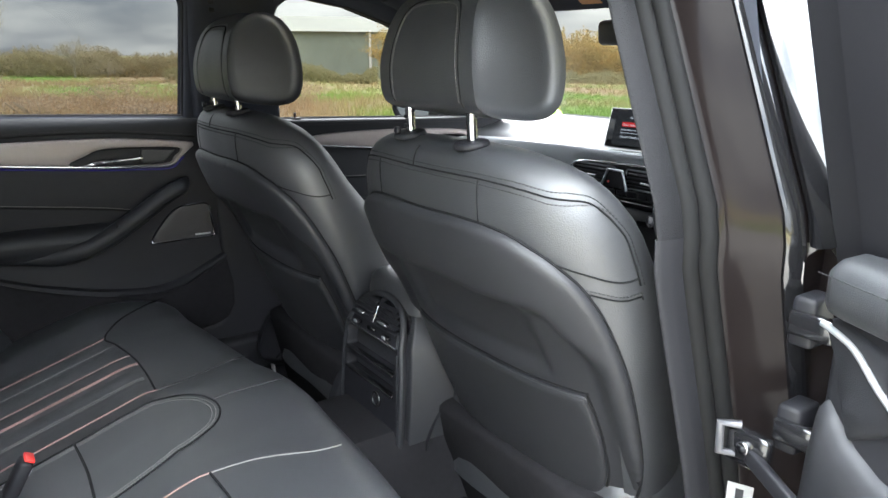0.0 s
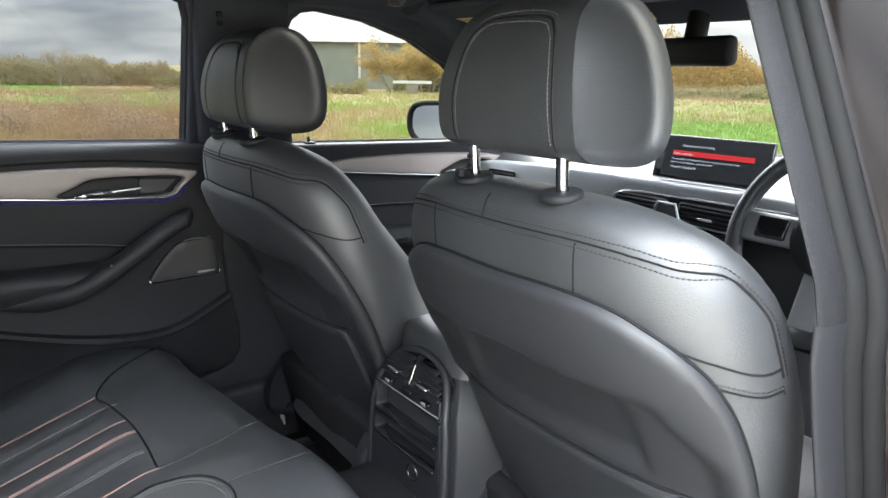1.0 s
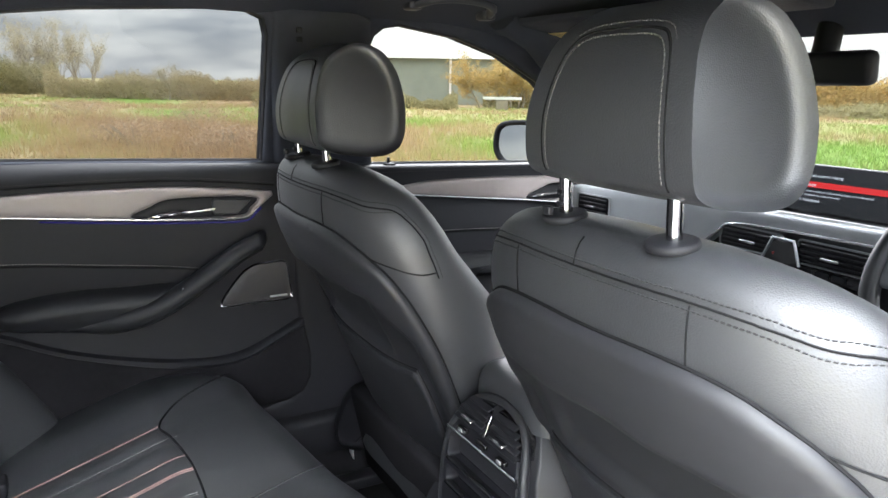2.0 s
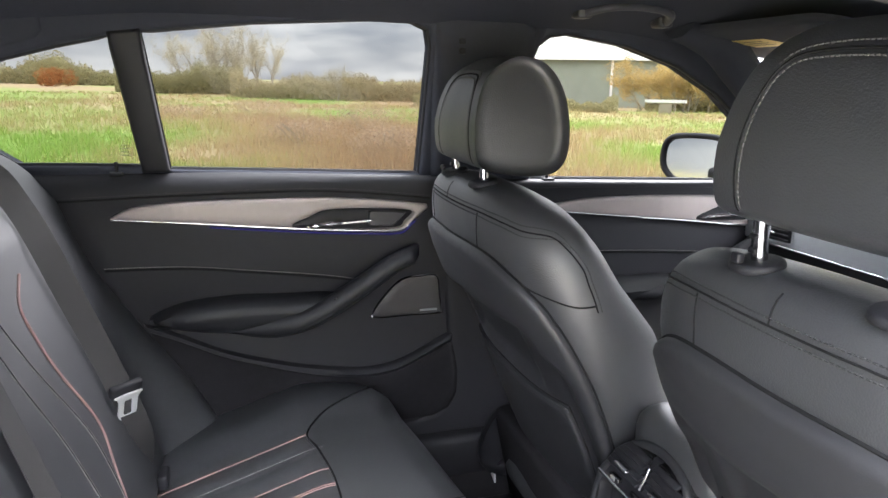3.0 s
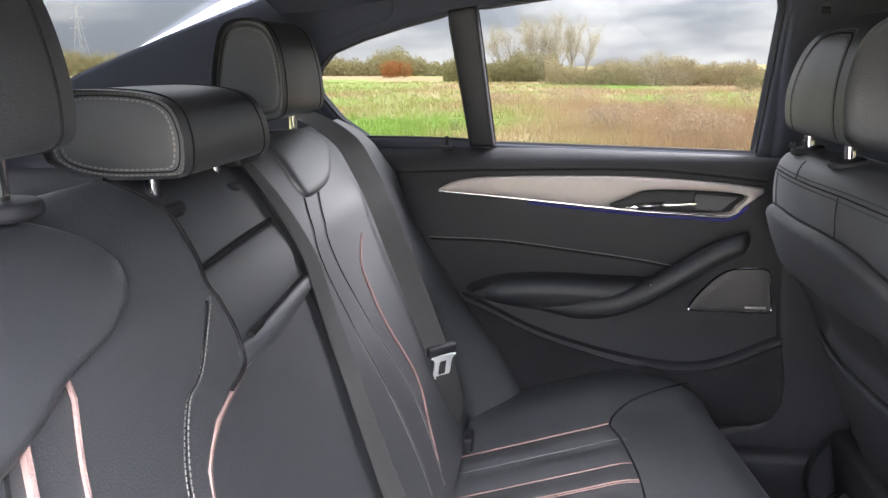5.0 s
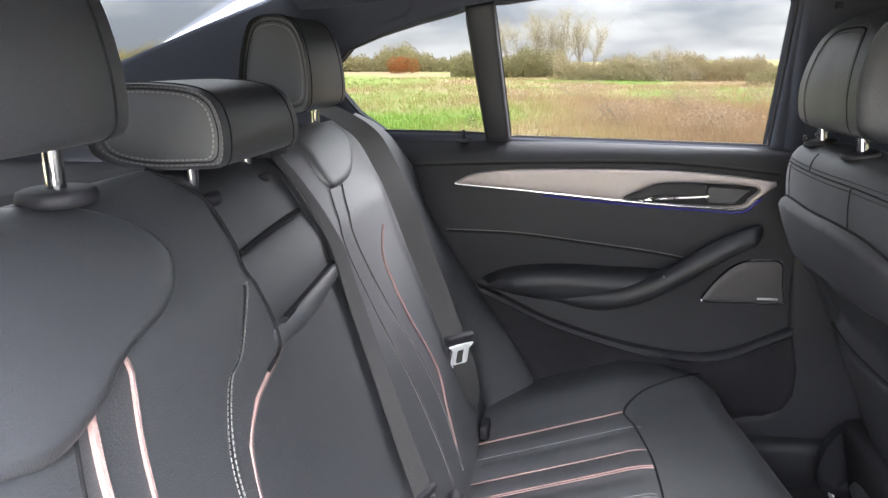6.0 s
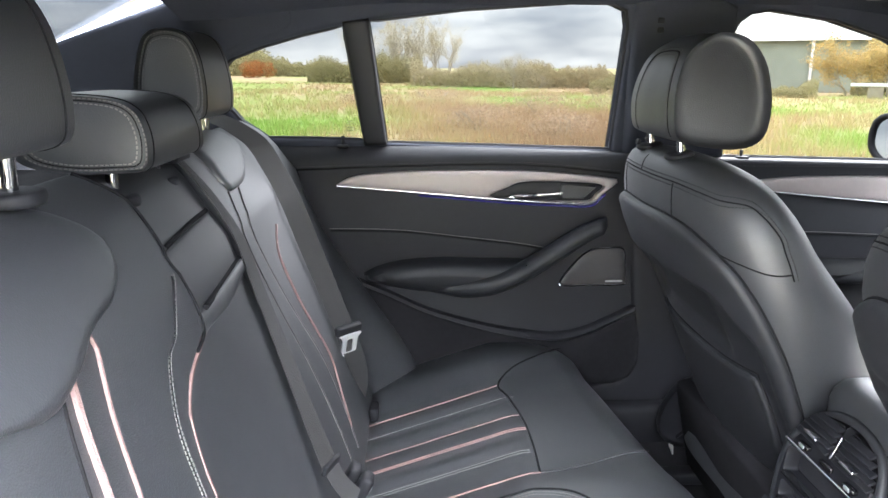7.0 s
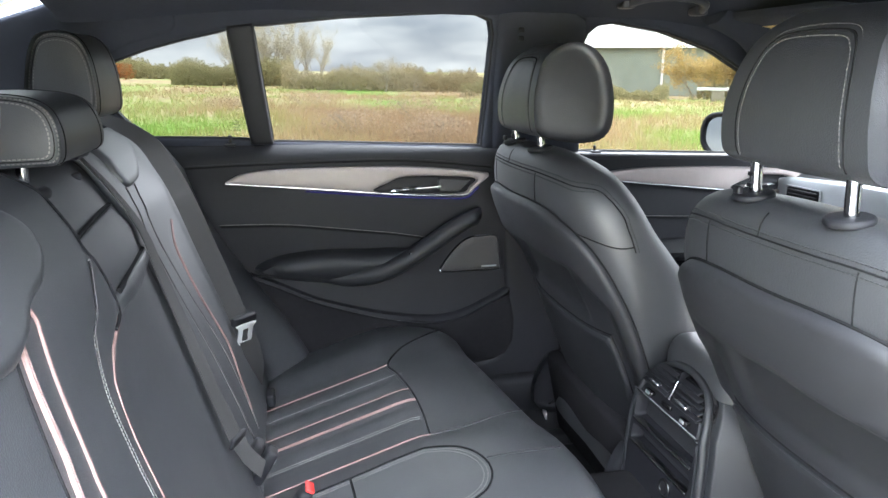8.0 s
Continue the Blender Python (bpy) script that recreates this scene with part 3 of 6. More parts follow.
    # lock button on the belt
    part("lock_button", join(disc(0.004, 0.022, Matrix.Translation((-0.722, -0.706, 1.062)), 10, 0.001), block((0.022, 0.026, 0.006), Matrix.Translation((-0.716, -0.706, 1.050)), 0.002)), PLASTIC_DEEP, door)
    return door


rear_door()


def front_door():
    door = thing("door_2", (-0.72, 0.6, 0.3), "closed front passenger door with black panel and taupe trim", "car door", "", "structure")
    panel = [(0.10, 1.015), (0.203, 1.012), (0.60, 1.0), (0.95, 0.992), (1.05, 0.97), (1.06, 0.5), (0.9, 0.42), (0.2, 0.42), (0.10, 0.6)]
    shift = lambda u, v, w: door_place(u, v + 0.018, w)
    part("panel", pillow(dense(panel, 0.03), lambda u, v, w: door_place(u, v + 0.005 + 0.02 * smoothstep(0.98, 0.90, v), w), h=0.006, r=0.012, step=0.03, depth=0.04), PLASTIC, door, "soft black plastic")
    upper = curve([(0.22, 0.935), (0.30, 0.950), (0.40, 0.956), (0.60, 0.955), (0.80, 0.945), (0.90, 0.93)], 6)
    lower = curve([(0.90, 0.915), (0.86, 0.875), (0.78, 0.872), (0.66, 0.885), (0.43, 0.908), (0.22, 0.930)], 6)
    hole = curve([(0.66, 0.890), (0.70, 0.915), (0.75, 0.928), (0.84, 0.92), (0.83, 0.885)], 5, closed=True)
    part("trim_spear", pillow(upper + lower, lambda u, v, w: trim_place(u, v + 0.018, w), h=0.009, r=0.008, step=0.03, depth=0.016, holes=[hole]), DECO, door, "taupe brushed aluminium")
    part("bright_edge", tube([shift(u, v, 0.012) for u, v in lower], 0.003, 8), CHROME, door, "bright chrome strip")
    part("handle_bowl", pillow(hole, shift, h=0.007, r=0.006, step=0.02, depth=0.0), PLASTIC_DEEP, door)
    part("handle", pillow(curve([(0.67, 0.892), (0.70, 0.904), (0.79, 0.904), (0.79, 0.896), (0.72, 0.893)], 5, closed=True), shift, h=0.022, r=0.006, step=0.01, depth=0.004), CHROME, door, "satin chrome handle")
    seam = [(0.2, 0.822), (0.4, 0.816), (0.6, 0.806), (0.8, 0.79)]
    part("middle_seam", tube([shift(u, v, 0.006) for u, v in curve(seam)], 0.0022, 6), SEAM, door)
    part("stitching", stitches([shift(u, v + 0.005, 0.0068) for u, v in curve(seam)], (1, 0, 0)), THREAD, door)
    seam = [(0.2, 0.983), (0.5, 0.978), (0.9, 0.965)]
    part("stitching", stitches([shift(u, v, 0.0068) for u, v in curve(seam)], (1, 0, 0)), THREAD_DARK, door)
    pad = curve([(0.20, 0.705), (0.26, 0.742), (0.45, 0.752), (0.62, 0.748), (0.66, 0.72), (0.58, 0.69), (0.4, 0.68), (0.25, 0.682)], 6, closed=True)
    part("armrest", pillow(pad, shift, h=0.05, r=0.036, step=0.02, depth=0.004), DOOR_PAD, door, "padded black leather armrest")
    path = curve([(0.44, 0.71), (0.52, 0.708), (0.60, 0.722), (0.68, 0.75), (0.76, 0.80), (0.82, 0.83), (0.85, 0.83)], 6)
    part("pull_handle", tube([shift(u, v, 0.012 + 0.03 * smoothstep(0.44, 0.56, u) * smoothstep(0.85, 0.80, u)) for u, v in path], 0.019, 10), DOOR_PAD, door, "black leather-wrapped pull handle")
    lip = curve([(0.2, 0.60), (0.35, 0.565), (0.5, 0.55), (0.75, 0.555), (0.95, 0.58)], 6)
    part("pocket_lip", tube([shift(u, v, 0.02) for u, v in lip], 0.012, 8), PLASTIC, door)
    part("lock_button", join(disc(0.004, 0.022, Matrix.Translation((-0.722, 0.245, 1.024)), 10, 0.001), block((0.022, 0.026, 0.006), Matrix.Translation((-0.716, 0.245, 1.018)), 0.002)), PLASTIC_DEEP, door)
    return door


front_door()


# ---- front seats ----
RECLINE = radians(20)
SEAT_UP = Vector((0, -math.sin(RECLINE), math.cos(RECLINE)))
SEAT_REAR = Vector((0, -math.cos(RECLINE), -math.sin(RECLINE)))
SEAT_BASE = Vector((0, 0, 1.06)) - SEAT_UP * 0.60
# by height: half width, depth in front of and behind the middle, and where the middle lies
BACK = [(-0.10, 0.235, 0.14, 0.080, -0.06), (0.0, 0.255, 0.16, 0.086, -0.06), (0.1, 0.272, 0.16, 0.090, -0.06), (0.2, 0.285, 0.155, 0.094, -0.06), (0.28, 0.295, 0.15, 0.098, -0.06), (0.36, 0.303, 0.115, 0.109, -0.06),
        (0.42, 0.305, 0.088, 0.117, -0.06), (0.47, 0.300, 0.073, 0.120, -0.06), (0.50, 0.292, 0.066, 0.117, -0.058), (0.53, 0.276, 0.060, 0.108, -0.053), (0.555, 0.255, 0.054, 0.095, -0.046), (0.575, 0.230, 0.046, 0.079, -0.036),
        (0.590, 0.202, 0.040, 0.061, -0.025), (0.601, 0.172, 0.030, 0.045, -0.015), (0.609, 0.138, 0.020, 0.028, -0.006), (0.614, 0.095, 0.010, 0.011, 0.0)]


def seat_at(u, s, d):
    return SEAT_BASE + Vector((u, 0, 0)) + SEAT_UP * s + SEAT_REAR * d


def back_row(s):
    return lerp_table(BACK, s)


SEAT_POWER = 2.6


def section(s, q):
    """A point of the backrest's cross-section: q = 0 at the rear middle, 90 at the flank, 180 in front."""
    w, tf, tr, mid = back_row(s)
    c, n = math.sin(q), math.cos(q)
    u = w * math.copysign(abs(c) ** (2 / SEAT_POWER), c)
    d = mid + (tr if n > 0 else tf) * math.copysign(abs(n) ** (2 / SEAT_POWER), n)
    return u, d


ARCS = {}


def arc_table(s):
    key = round(s, 3)
    if key not in ARCS:
        pts = [section(key, q) for q in np.linspace(0, math.pi, 161)]
        run = [0.0]
        for (a, b), (c, d) in zip(pts, pts[1:]):
            run.append(run[-1] + math.hypot(c - a, d - b))
        ARCS[key] = (np.array(run), np.array(pts))
    return ARCS[key]


def on_back(a, s, w):
    """On the rear face of the backrest, a metres round it from the middle, w proud of it."""
    run, pts = arc_table(s)
    k = abs(a)
    u, d = np.interp(k, run, pts[:, 0]), np.interp(k, run, pts[:, 1])
    u1, d1 = np.interp(k + 0.004, run, pts[:, 0]), np.interp(k + 0.004, run, pts[:, 1])
    u0, d0 = np.interp(max(0, k - 0.004), run, pts[:, 0]), np.interp(max(0, k - 0.004), run, pts[:, 1])
    nu, nd = -(d1 - d0), (u1 - u0)
    m = math.hypot(nu, nd) or 1.0
    g = math.copysign(1, a)
    return seat_at(g * (u + nu / m * w), s, d + nd / m * w)


def arc_of(u, s):
    """How far round the rear face a place lies that is u metres off the middle."""
    run, pts = arc_table(s)
    k = min(abs(u), pts[:81, 0].max() - 1e-4)
    return math.copysign(float(np.interp(k, pts[:81, 0], run[:81])), u)


def front_seat(outer, lift):
    seat = thing("front_seat", (0, 0.35, 0.26))
    rings = []
    for s in np.concatenate([np.linspace(-0.02, 0.52, 22), np.linspace(0.535, 0.614, 14)]):
        ring = []
        for q in np.linspace(-math.pi, math.pi, 72, endpoint=False):
            u, d = section(s, q)
            # let in behind the hard shell
            let_in = smoothstep(0.90, 0.78, abs(u) / back_row(s)[0]) * smoothstep(0.0, -0.05, s - lerp_table(SHELL_TOP, abs(u))[0]) if d > -0.04 else 0.0
            ring.append(seat_at(u, s, d - 0.055 * let_in))
        rings.append(ring)
    part("backrest", loft(rings), LEATHER, seat, "grained black leather")
    # seam round the top, with twin stitching, running down the flanks
    top = [(0.31, 0.420), (0.31, 0.455), (0.31, 0.497), (0.266, 0.541), (0.230, 0.562), (0.195, 0.575), (0.15, 0.584), (0.10, 0.588), (0.0, 0.589)]
    top = [(arc_of(u, v), v) for u, v in top]
    top = top + [(-a, b) for a, b in top[-2::-1]]
    for d, mat in ((0.0, SEAM), (0.0060, THREAD_DARK), (-0.0060, THREAD_DARK)):
        line = [on_back(a + math.copysign(1.1 * d * smoothstep(0.24, 0.32, abs(a)), a), v + d * smoothstep(0.34, 0.26, abs(a)), 0.0006) for a, v in curve(top, 8)]
        if d:
            part("stitching", stitches(line, SEAT_REAR), mat, seat)
        else:
            part("top_seam", tube(line, 0.0013, 6), mat, seat)
    for u in (-0.13, 0.13):
        part("cross_seam", tube([on_back(u, v, 0.0004) for v in np.linspace(0.50, 0.584, 10)], 0.0010, 6), SEAM, seat)
    part("cross_seam", tube([on_back(-0.02, v, 0.0004) for v in np.linspace(0.590, 0.612, 10)], 0.0010, 6), SEAM, seat)
    for sgn in (-1, 1):
        # the flank is sewn from two pieces; the outer one carries a second, stitched seam
        lines = [([(0.243, 0.478), (0.272, 0.462), (0.292, 0.445), (0.31, 0.424)], SEAM)]
        if sgn == outer:
            lines += [([(0.272, 0.432), (0.290, 0.420), (0.31, 0.398)], SEAM), ([(0.272, 0.438), (0.290, 0.426), (0.31, 0.404)], THREAD_DARK)]
        for pts, mat in lines:
            line = [on_back(sgn * arc_of(u, v), v, 0.0006) for u, v in curve(pts, 8)]
            part("flank_seam" if mat is SEAM else "stitching", tube(line, 0.0013, 6) if mat is SEAM else stitches(line, (sgn, 0, 0)), mat, seat)
    # hard back shell: a broad smooth band round a hollow for the knees
    half = [(0.0, 0.531), (0.10, 0.531), (0.165, 0.522), (0.21, 0.502), (0.245, 0.474), (0.270, 0.435), (0.282, 0.38), (0.284, 0.30), (0.277, 0.20), (0.262, 0.08), (0.238, 0.0), (0.19, -0.030), (0.0, -0.036)]
    outline = curve(mirrored([(arc_of(u, v), v) for u, v in half]), 6, closed=True)

    def hollow(a, v):
        k = abs(a)
        side = 0.262 - 0.05 * smoothstep(0.30, 0.40, v)
        deep = smoothstep(side + 0.014, side - 0.020, k) * smoothstep(0.418 + 0.02 * smoothstep(0.10, 0.0, k), 0.375, v)
        # flat facets on both sides of the knee room
        edge, wide = 0.150 + 0.10 * (0.40 - v), 0.008 + 0.26 * max(0.0, v - 0.29)
        dent = smoothstep(edge + wide, edge - wide, k) * smoothstep(0.420, 0.385, v) * smoothstep(0.245, 0.285, v)
        return -0.020 * deep - 0.013 * dent
    part("back_shell", pillow(outline, on_back, h=0.014, r=0.010, step=0.010, depth=0.008, bump=hollow), SHELL, seat, "matt black grained shell")
    part("shell_joint", tube([on_back(a, v, 0.0004) for a, v in outline], 0.0024, 6, closed=True), SEAM, seat)
    pocket = curve(POCKET, 5, closed=True)
    part("pocket_joint", tube([on_back(a * 1.012, v + (0.0025 if v > 0.1 else -0.0025), -0.0065) for a, v in pocket], 0.0022, 6, closed=True), SEAM, seat)
    part("map_pocket", pillow(pocket, on_back, h=0.012, r=0.004, step=0.016, depth=0.022, bump=lambda u, v: -0.010), SHELL, seat, "flat leatherette pocket panel")
    part("pocket_lip", tube([on_back(a, v, -0.0005) for a, v in curve([(-0.222, 0.226), (-0.212, 0.236), (-0.1, 0.238), (0.1, 0.238), (0.212, 0.236), (0.222, 0.226)], 6)], 0.0022, 6), SHELL, seat)
    # head restraint
    top_z = 1.06 + lift
    head = part("headrest", headrest_mesh(1.0, FRONT_HEAD, (0, 0, top_z), 0.022, head_half, soft=True), LEATHER, seat, "grained black leather head restraint")
    rear = sorted([(b, a) for a, b in curve(FRONT_HEAD, 8, closed=True) if a < 0.05 and b > 0.045])

    def on_head(x, b):
        """On the rear face of the head restraint."""
        k = abs(x) / head_half(b)
        return Vector((x, float(np.interp(b, [q[0] for q in rear], [q[1] for q in rear])) - 0.0012 * (1 - k * k) + 0.010 * max(0.0, k - 0.84), top_z + b))
    # the rear panel: up one side, over the top and down the other
    half = [(-0.0895, 0.050), (-0.0895, 0.080), (-0.086, 0.120), (-0.077, 0.160), (-0.066, 0.182), (-0.047, 0.193), (0.0, 0.196)]
    frame_line = curve(half + [(-a, b) for a, b in half[-2::-1]], 8)
    part("panel_seam", tube([on_head(a, b) for a, b in frame_line], 0.0018, 6), SEAM, head)
    for d in (0.0062, -0.0062):
        line = []
        for a, b in frame_line:
            g = math.atan2(b - 0.10, a)
            line.append(on_head(a + d * math.cos(g), b + d * math.sin(g)) + Vector((0, -0.0006, 0)))
        part("stitching", stitches(line, (0, -1, 0.25)), THREAD_MID, head)
    # the flanks, sewn to the front cover
    for sgn in (-1, 1):
        mid = np.array((0.06, 0.126))
        edge = [mid + (np.array(q) - mid) * 0.90 for q in curve(FRONT_HEAD, 8, closed=True)]
        loop = [Vector((sgn * (head_half(b) + 0.0004), a, top_z + b)) for a, b in edge if a > 0.055 or b < 0.06]
        part("flank_seam", tube(loop, 0.0010, 6), SEAM, head)
    for u in (-0.08, 0.08):
        post = tube([Vector((u, 0.010, 1.03)), Vector((u, 0.003, 1.09)), Vector((u, -0.002, 1.16 + lift))], 0.0078, 14)
        p = part("post", post, STEEL, seat, "polished steel post")
        for dz in ((0.022, 0.036) if u < 0 else ()):
            part("notch", block((0.010, 0.004, 0.005), Matrix.Translation((u, -0.005, 1.068 + dz)), 0.001), PLASTIC_DEEP, p)
        m = Matrix.Translation(seat_at(u, 0.617, 0.0) + Vector((0, 0.008, 0.0))) @ Matrix.Rotation(radians(8), 4, "X")
        part("collar", disc(0.026, 0.010, m, 28, 0.004), PLASTIC, p)
    part("release_button", block((0.012, 0.008, 0.010), Matrix.Translation(seat_at(-0.08, 0.63, 0.012)), 0.002), PLASTIC_DEEP, seat)
    # seat base
    cushion = curve(mirrored([(0.0, 0.72), (0.18, 0.71), (0.245, 0.62), (0.25, 0.4), (0.24, 0.20), (0.0, 0.18)]), 6, closed=True)
    part("seat_cushion", pillow(cushion, lambda u, v, w: Vector((u, v, 0.45 + 0.06 * (v - 0.2) + w)), h=0.09, r=0.07, step=0.03, depth=0.10,
                                bump=lambda u, v: 0.03 * smoothstep(0.15, 0.22, abs(u))), LEATHER, seat)
    # Added dark plate that paints in the shaded gap under the backrest.
    part("shade_plate", block((0.47, 0.05, 0.24), Matrix.Translation((0, 0.205, 0.385)) @ pose(0, 0, 0, 12), 0.015), CARPET, seat, "dark plate standing for the shade under the backrest")
    part("seat_base", block((0.44, 0.46, 0.10), Matrix.Translation((0, 0.44, 0.335)), 0.02), PLASTIC, seat)
    for u in (-0.19, 0.19):
        part("rail", block((0.045, 0.62, 0.03), Matrix.Translation((u, 0.40, 0.262)), 0.006), PLASTIC_DEEP, seat)
    part("side_cover", pillow(curve([(0.14, 0.34), (0.16, 0.48), (0.30, 0.50), (0.62, 0.46), (0.68, 0.36), (0.4, 0.31)], 6, closed=True), lambda u, v, w: Vector((-0.235 - w, u, v)), h=0.015, r=0.015, step=0.03, depth=0.02), PLASTIC, seat)
    part("side_cover", pillow(curve([(0.14, 0.34), (0.16, 0.48), (0.30, 0.50), (0.62, 0.46), (0.68, 0.36), (0.4, 0.31)], 6, closed=True), lambda u, v, w: Vector((0.235 + w, u, v)), h=0.015, r=0.015, step=0.03, depth=0.02), PLASTIC, seat)
    return seat


FRONT_HEAD = [(-0.020, 0.052), (-0.027, 0.078), (-0.028, 0.112), (-0.021, 0.150), (-0.007, 0.184), (0.018, 0.208), (0.060, 0.225), (0.103, 0.215), (0.130, 0.177), (0.140, 0.118), (0.136, 0.064), (0.117, 0.038), (0.080, 0.030), (0.030, 0.034), (0.0, 0.040)]
SHELL_TOP = [(0.0, 0.520), (0.10, 0.520), (0.165, 0.508), (0.21, 0.484), (0.245, 0.45), (0.27, 0.40), (0.28, 0.33)]
POCKET = [(-0.222, 0.226), (-0.212, 0.236), (-0.10, 0.238), (0.10, 0.238), (0.212, 0.236), (0.222, 0.226), (0.226, 0.15), (0.216, 0.06), (0.190, 0.012), (0.13, -0.008), (-0.13, -0.008), (-0.190, 0.012), (-0.216, 0.06), (-0.226, 0.15)]


def head_half(z):
    """Half the width of the front head restraints, by height."""
    return lerp_table([(0.03, 0.099), (0.07, 0.099), (0.11, 0.096), (0.15, 0.088), (0.185, 0.078), (0.21, 0.068), (0.226, 0.057)], z)[0]


def headrest_mesh(half, profile, at, round_edge=0.018, taper=0.14, soft=False):
    """A cushion with one side profile, lofted across, with rounded flanks; taper: a share, or the half width by height."""
    side = np.array(curve(profile, 7, closed=True))
    c = (side.max(0) + side.min(0)) / 2
    lo, hi = side[:, 1].min(), side[:, 1].max()

    def wide(b):
        return taper(b) if callable(taper) else half * (1 - taper * smoothstep(0.1, 1.05, (b - lo) / (hi - lo)))
    flank = [(0.004, 0.10), (0.0035, 0.45), (0.0028, 0.72), (0.0018, 0.86), (0.0004, 0.95), (-round_edge * 0.18, 0.982), (-round_edge * 0.5, 0.994), (-round_edge, 1.0)]
    if soft:
        flank = [(0.0035, 0.10), (0.003, 0.45), (0.0016, 0.68), (-0.0006, 0.82), (-round_edge * 0.16, 0.895), (-round_edge * 0.34, 0.94), (-round_edge * 0.62, 0.976), (-round_edge, 1.0)]
    rows = [(-1, e, k) for e, k in flank] + [(f, -round_edge * abs(f), 1.0 + 0.012 * (1 - f * f)) for f in np.linspace(-0.9, 0.9, 9)] + [(1, e, k) for e, k in flank[::-1]]
    rings = []
    for f, e, k in rows:
        q = c + (side - c) * k
        rings.append([(at[0] + f * wide(b) + math.copysign(e, f), at[1] + a, at[2] + b) for a, b in q])
    return loft(rings)


for x, y, outer, lift, label in ((0.37, 0.0, 1, 0.018, "black leather front seat with grained shell behind the steering wheel"), (-0.37, -0.075, -1, 0.0, "black leather front seat with grained shell beside the closed door")):
    seat = front_seat(outer, lift)
    seat.matrix_basis = Matrix.Translation((x, 0.35 + y, 0.26))
    tagged(seat, label, "car seat", "front seats")


# ---- rear bench ----
def bench_z(x, y):
    """Top of the rear seat cushion."""
    side = 0.018 * smoothstep(0.50, 0.60, abs(x)) + 0.010 * smoothstep(0.16, 0.05, abs(x))
    return 0.452 + 0.100 * min(1.0, max(0.0, (y + 0.67) / 0.31)) + 0.010 * smoothstep(-0.40, -0.20, y) + side


def bench_at(u, v, w):
    return Vector((u, v, bench_z(u, v) + w))


def rear_y(x, z):
    """Front face of the rear backrests, bending back at the top."""
    side = smoothstep(0.585, 0.68, abs(x)) * (0.12 * smoothstep(0.95, 0.45, z))
    return -0.66 - 0.325 * (z - 0.53) - 0.4 * max(0, z - 1.0) - 14.0 * max(0, z - 1.075) ** 2 + side


REAR_N = Vector((0, 0.951, 0.309))


def rear_at(u, v, w):
    return Vector((u, rear_y(u, v), v)) + REAR_N * w


bench = thing("rear_bench_seat", (0, -0.45, 0.26), "black leather rear bench seat with pale piping and stitching", "car seat")
outline = curve([(-0.70, -0.74), (-0.735, -0.56), (-0.735, -0.42), (-0.70, -0.28), (-0.62, -0.185), (-0.48, -0.150), (-0.21, -0.115), (0.0, -0.085), (0.21, -0.085), (0.48, -0.11), (0.62, -0.16), (0.70, -0.28), (0.735, -0.42), (0.735, -0.56), (0.70, -0.74)], 6, closed=True)


MID = 0.053  # middle of the bench


def channel(u, v):
    """Ribs sewn along the two outer places, and the low seam in front of them."""
    k = smoothstep(-0.335, -0.36, v)
    rib = 0.0
    a = abs(u - MID)
    if 0.170 < a < 0.527:
        f = (a - 0.170) / 0.357 * 5
        rib = -0.004 * (1 - abs(math.sin(math.pi * f))) ** 2 * k
    return rib


part("cushion", pillow(outline, bench_at, h=0.04, r=0.055, step=0.016, depth=0.22, bump=lambda u, v: -0.04 + channel(u, v)), LEATHER_SMOOTH, bench, "smooth black leather")


def on_bench(points, w=0.0008, n=8):
    return [bench_at(u, v, w) for u, v in curve(points, n)]


def bench_line(name, points, mat, r=0.0022, stitched=False):
    if stitched:
        return part(name, stitches(on_bench(points, 0.0006), (0, 0, 1)), mat, bench)
    return part(name, tube(on_bench(points), r, 6), mat, bench)



def both(x, sgn):
    """A place given for the far seat, mirrored for the near one."""
    return 2 * MID - x if sgn > 0 else x


for sgn in (-1, 1):
    for x, y, r in ((-0.474, -0.363, 0.0019), (-0.330, -0.337, 0.0014), (-0.279, -0.333, 0.0015), (-0.273, -0.332, 0.0015), (-0.117, -0.334, 0.0017)):
        x = both(x, sgn)
        bench_line("piping", [(x, -0.70), (x, -0.55), (x, y)], PIPING, r)
    for x in (-0.412, -0.198, -0.190):
        x = both(x, sgn)
        bench_line("stitching", [(x, -0.70), (x, -0.55), (x, -0.338)], THREAD, stitched=True)
    seam = [(-0.117, -0.335), (-0.195, -0.331), (-0.275, -0.332), (-0.33, -0.337), (-0.41, -0.350), (-0.474, -0.364), (-0.54, -0.325), (-0.585, -0.245), (-0.605, -0.20)]
    bench_line("seam", [(both(x, sgn), y) for x, y in seam], SEAM, 0.0022)
    bench_line("piping", [(both(x, sgn), y) for x, y in [(-0.117, -0.334), (-0.127, -0.265), (-0.163, -0.175), (-0.170, -0.13)]], THREAD_DARK if sgn < 0 else THREAD, 0.0014)
bench_line("piping", [(0.004, -0.258), (0.002, -0.20), (0.0, -0.12)], THREAD_DARK, 0.0014)
tongue = [(0.165, -0.70), (0.160, -0.55), (0.152, -0.463), (0.130, -0.36), (0.108, -0.309), (0.085, -0.278), (0.05, -0.262), (0.01, -0.262), (-0.03, -0.280), (-0.055, -0.318), (-0.064, -0.40), (-0.060, -0.50), (-0.058, -0.70)]
bench_line("seam", tongue, SEAM, 0.002)
bench_line("seam", [(-0.058, -0.492), (0.05, -0.488), (0.156, -0.492)], SEAM, 0.0026)
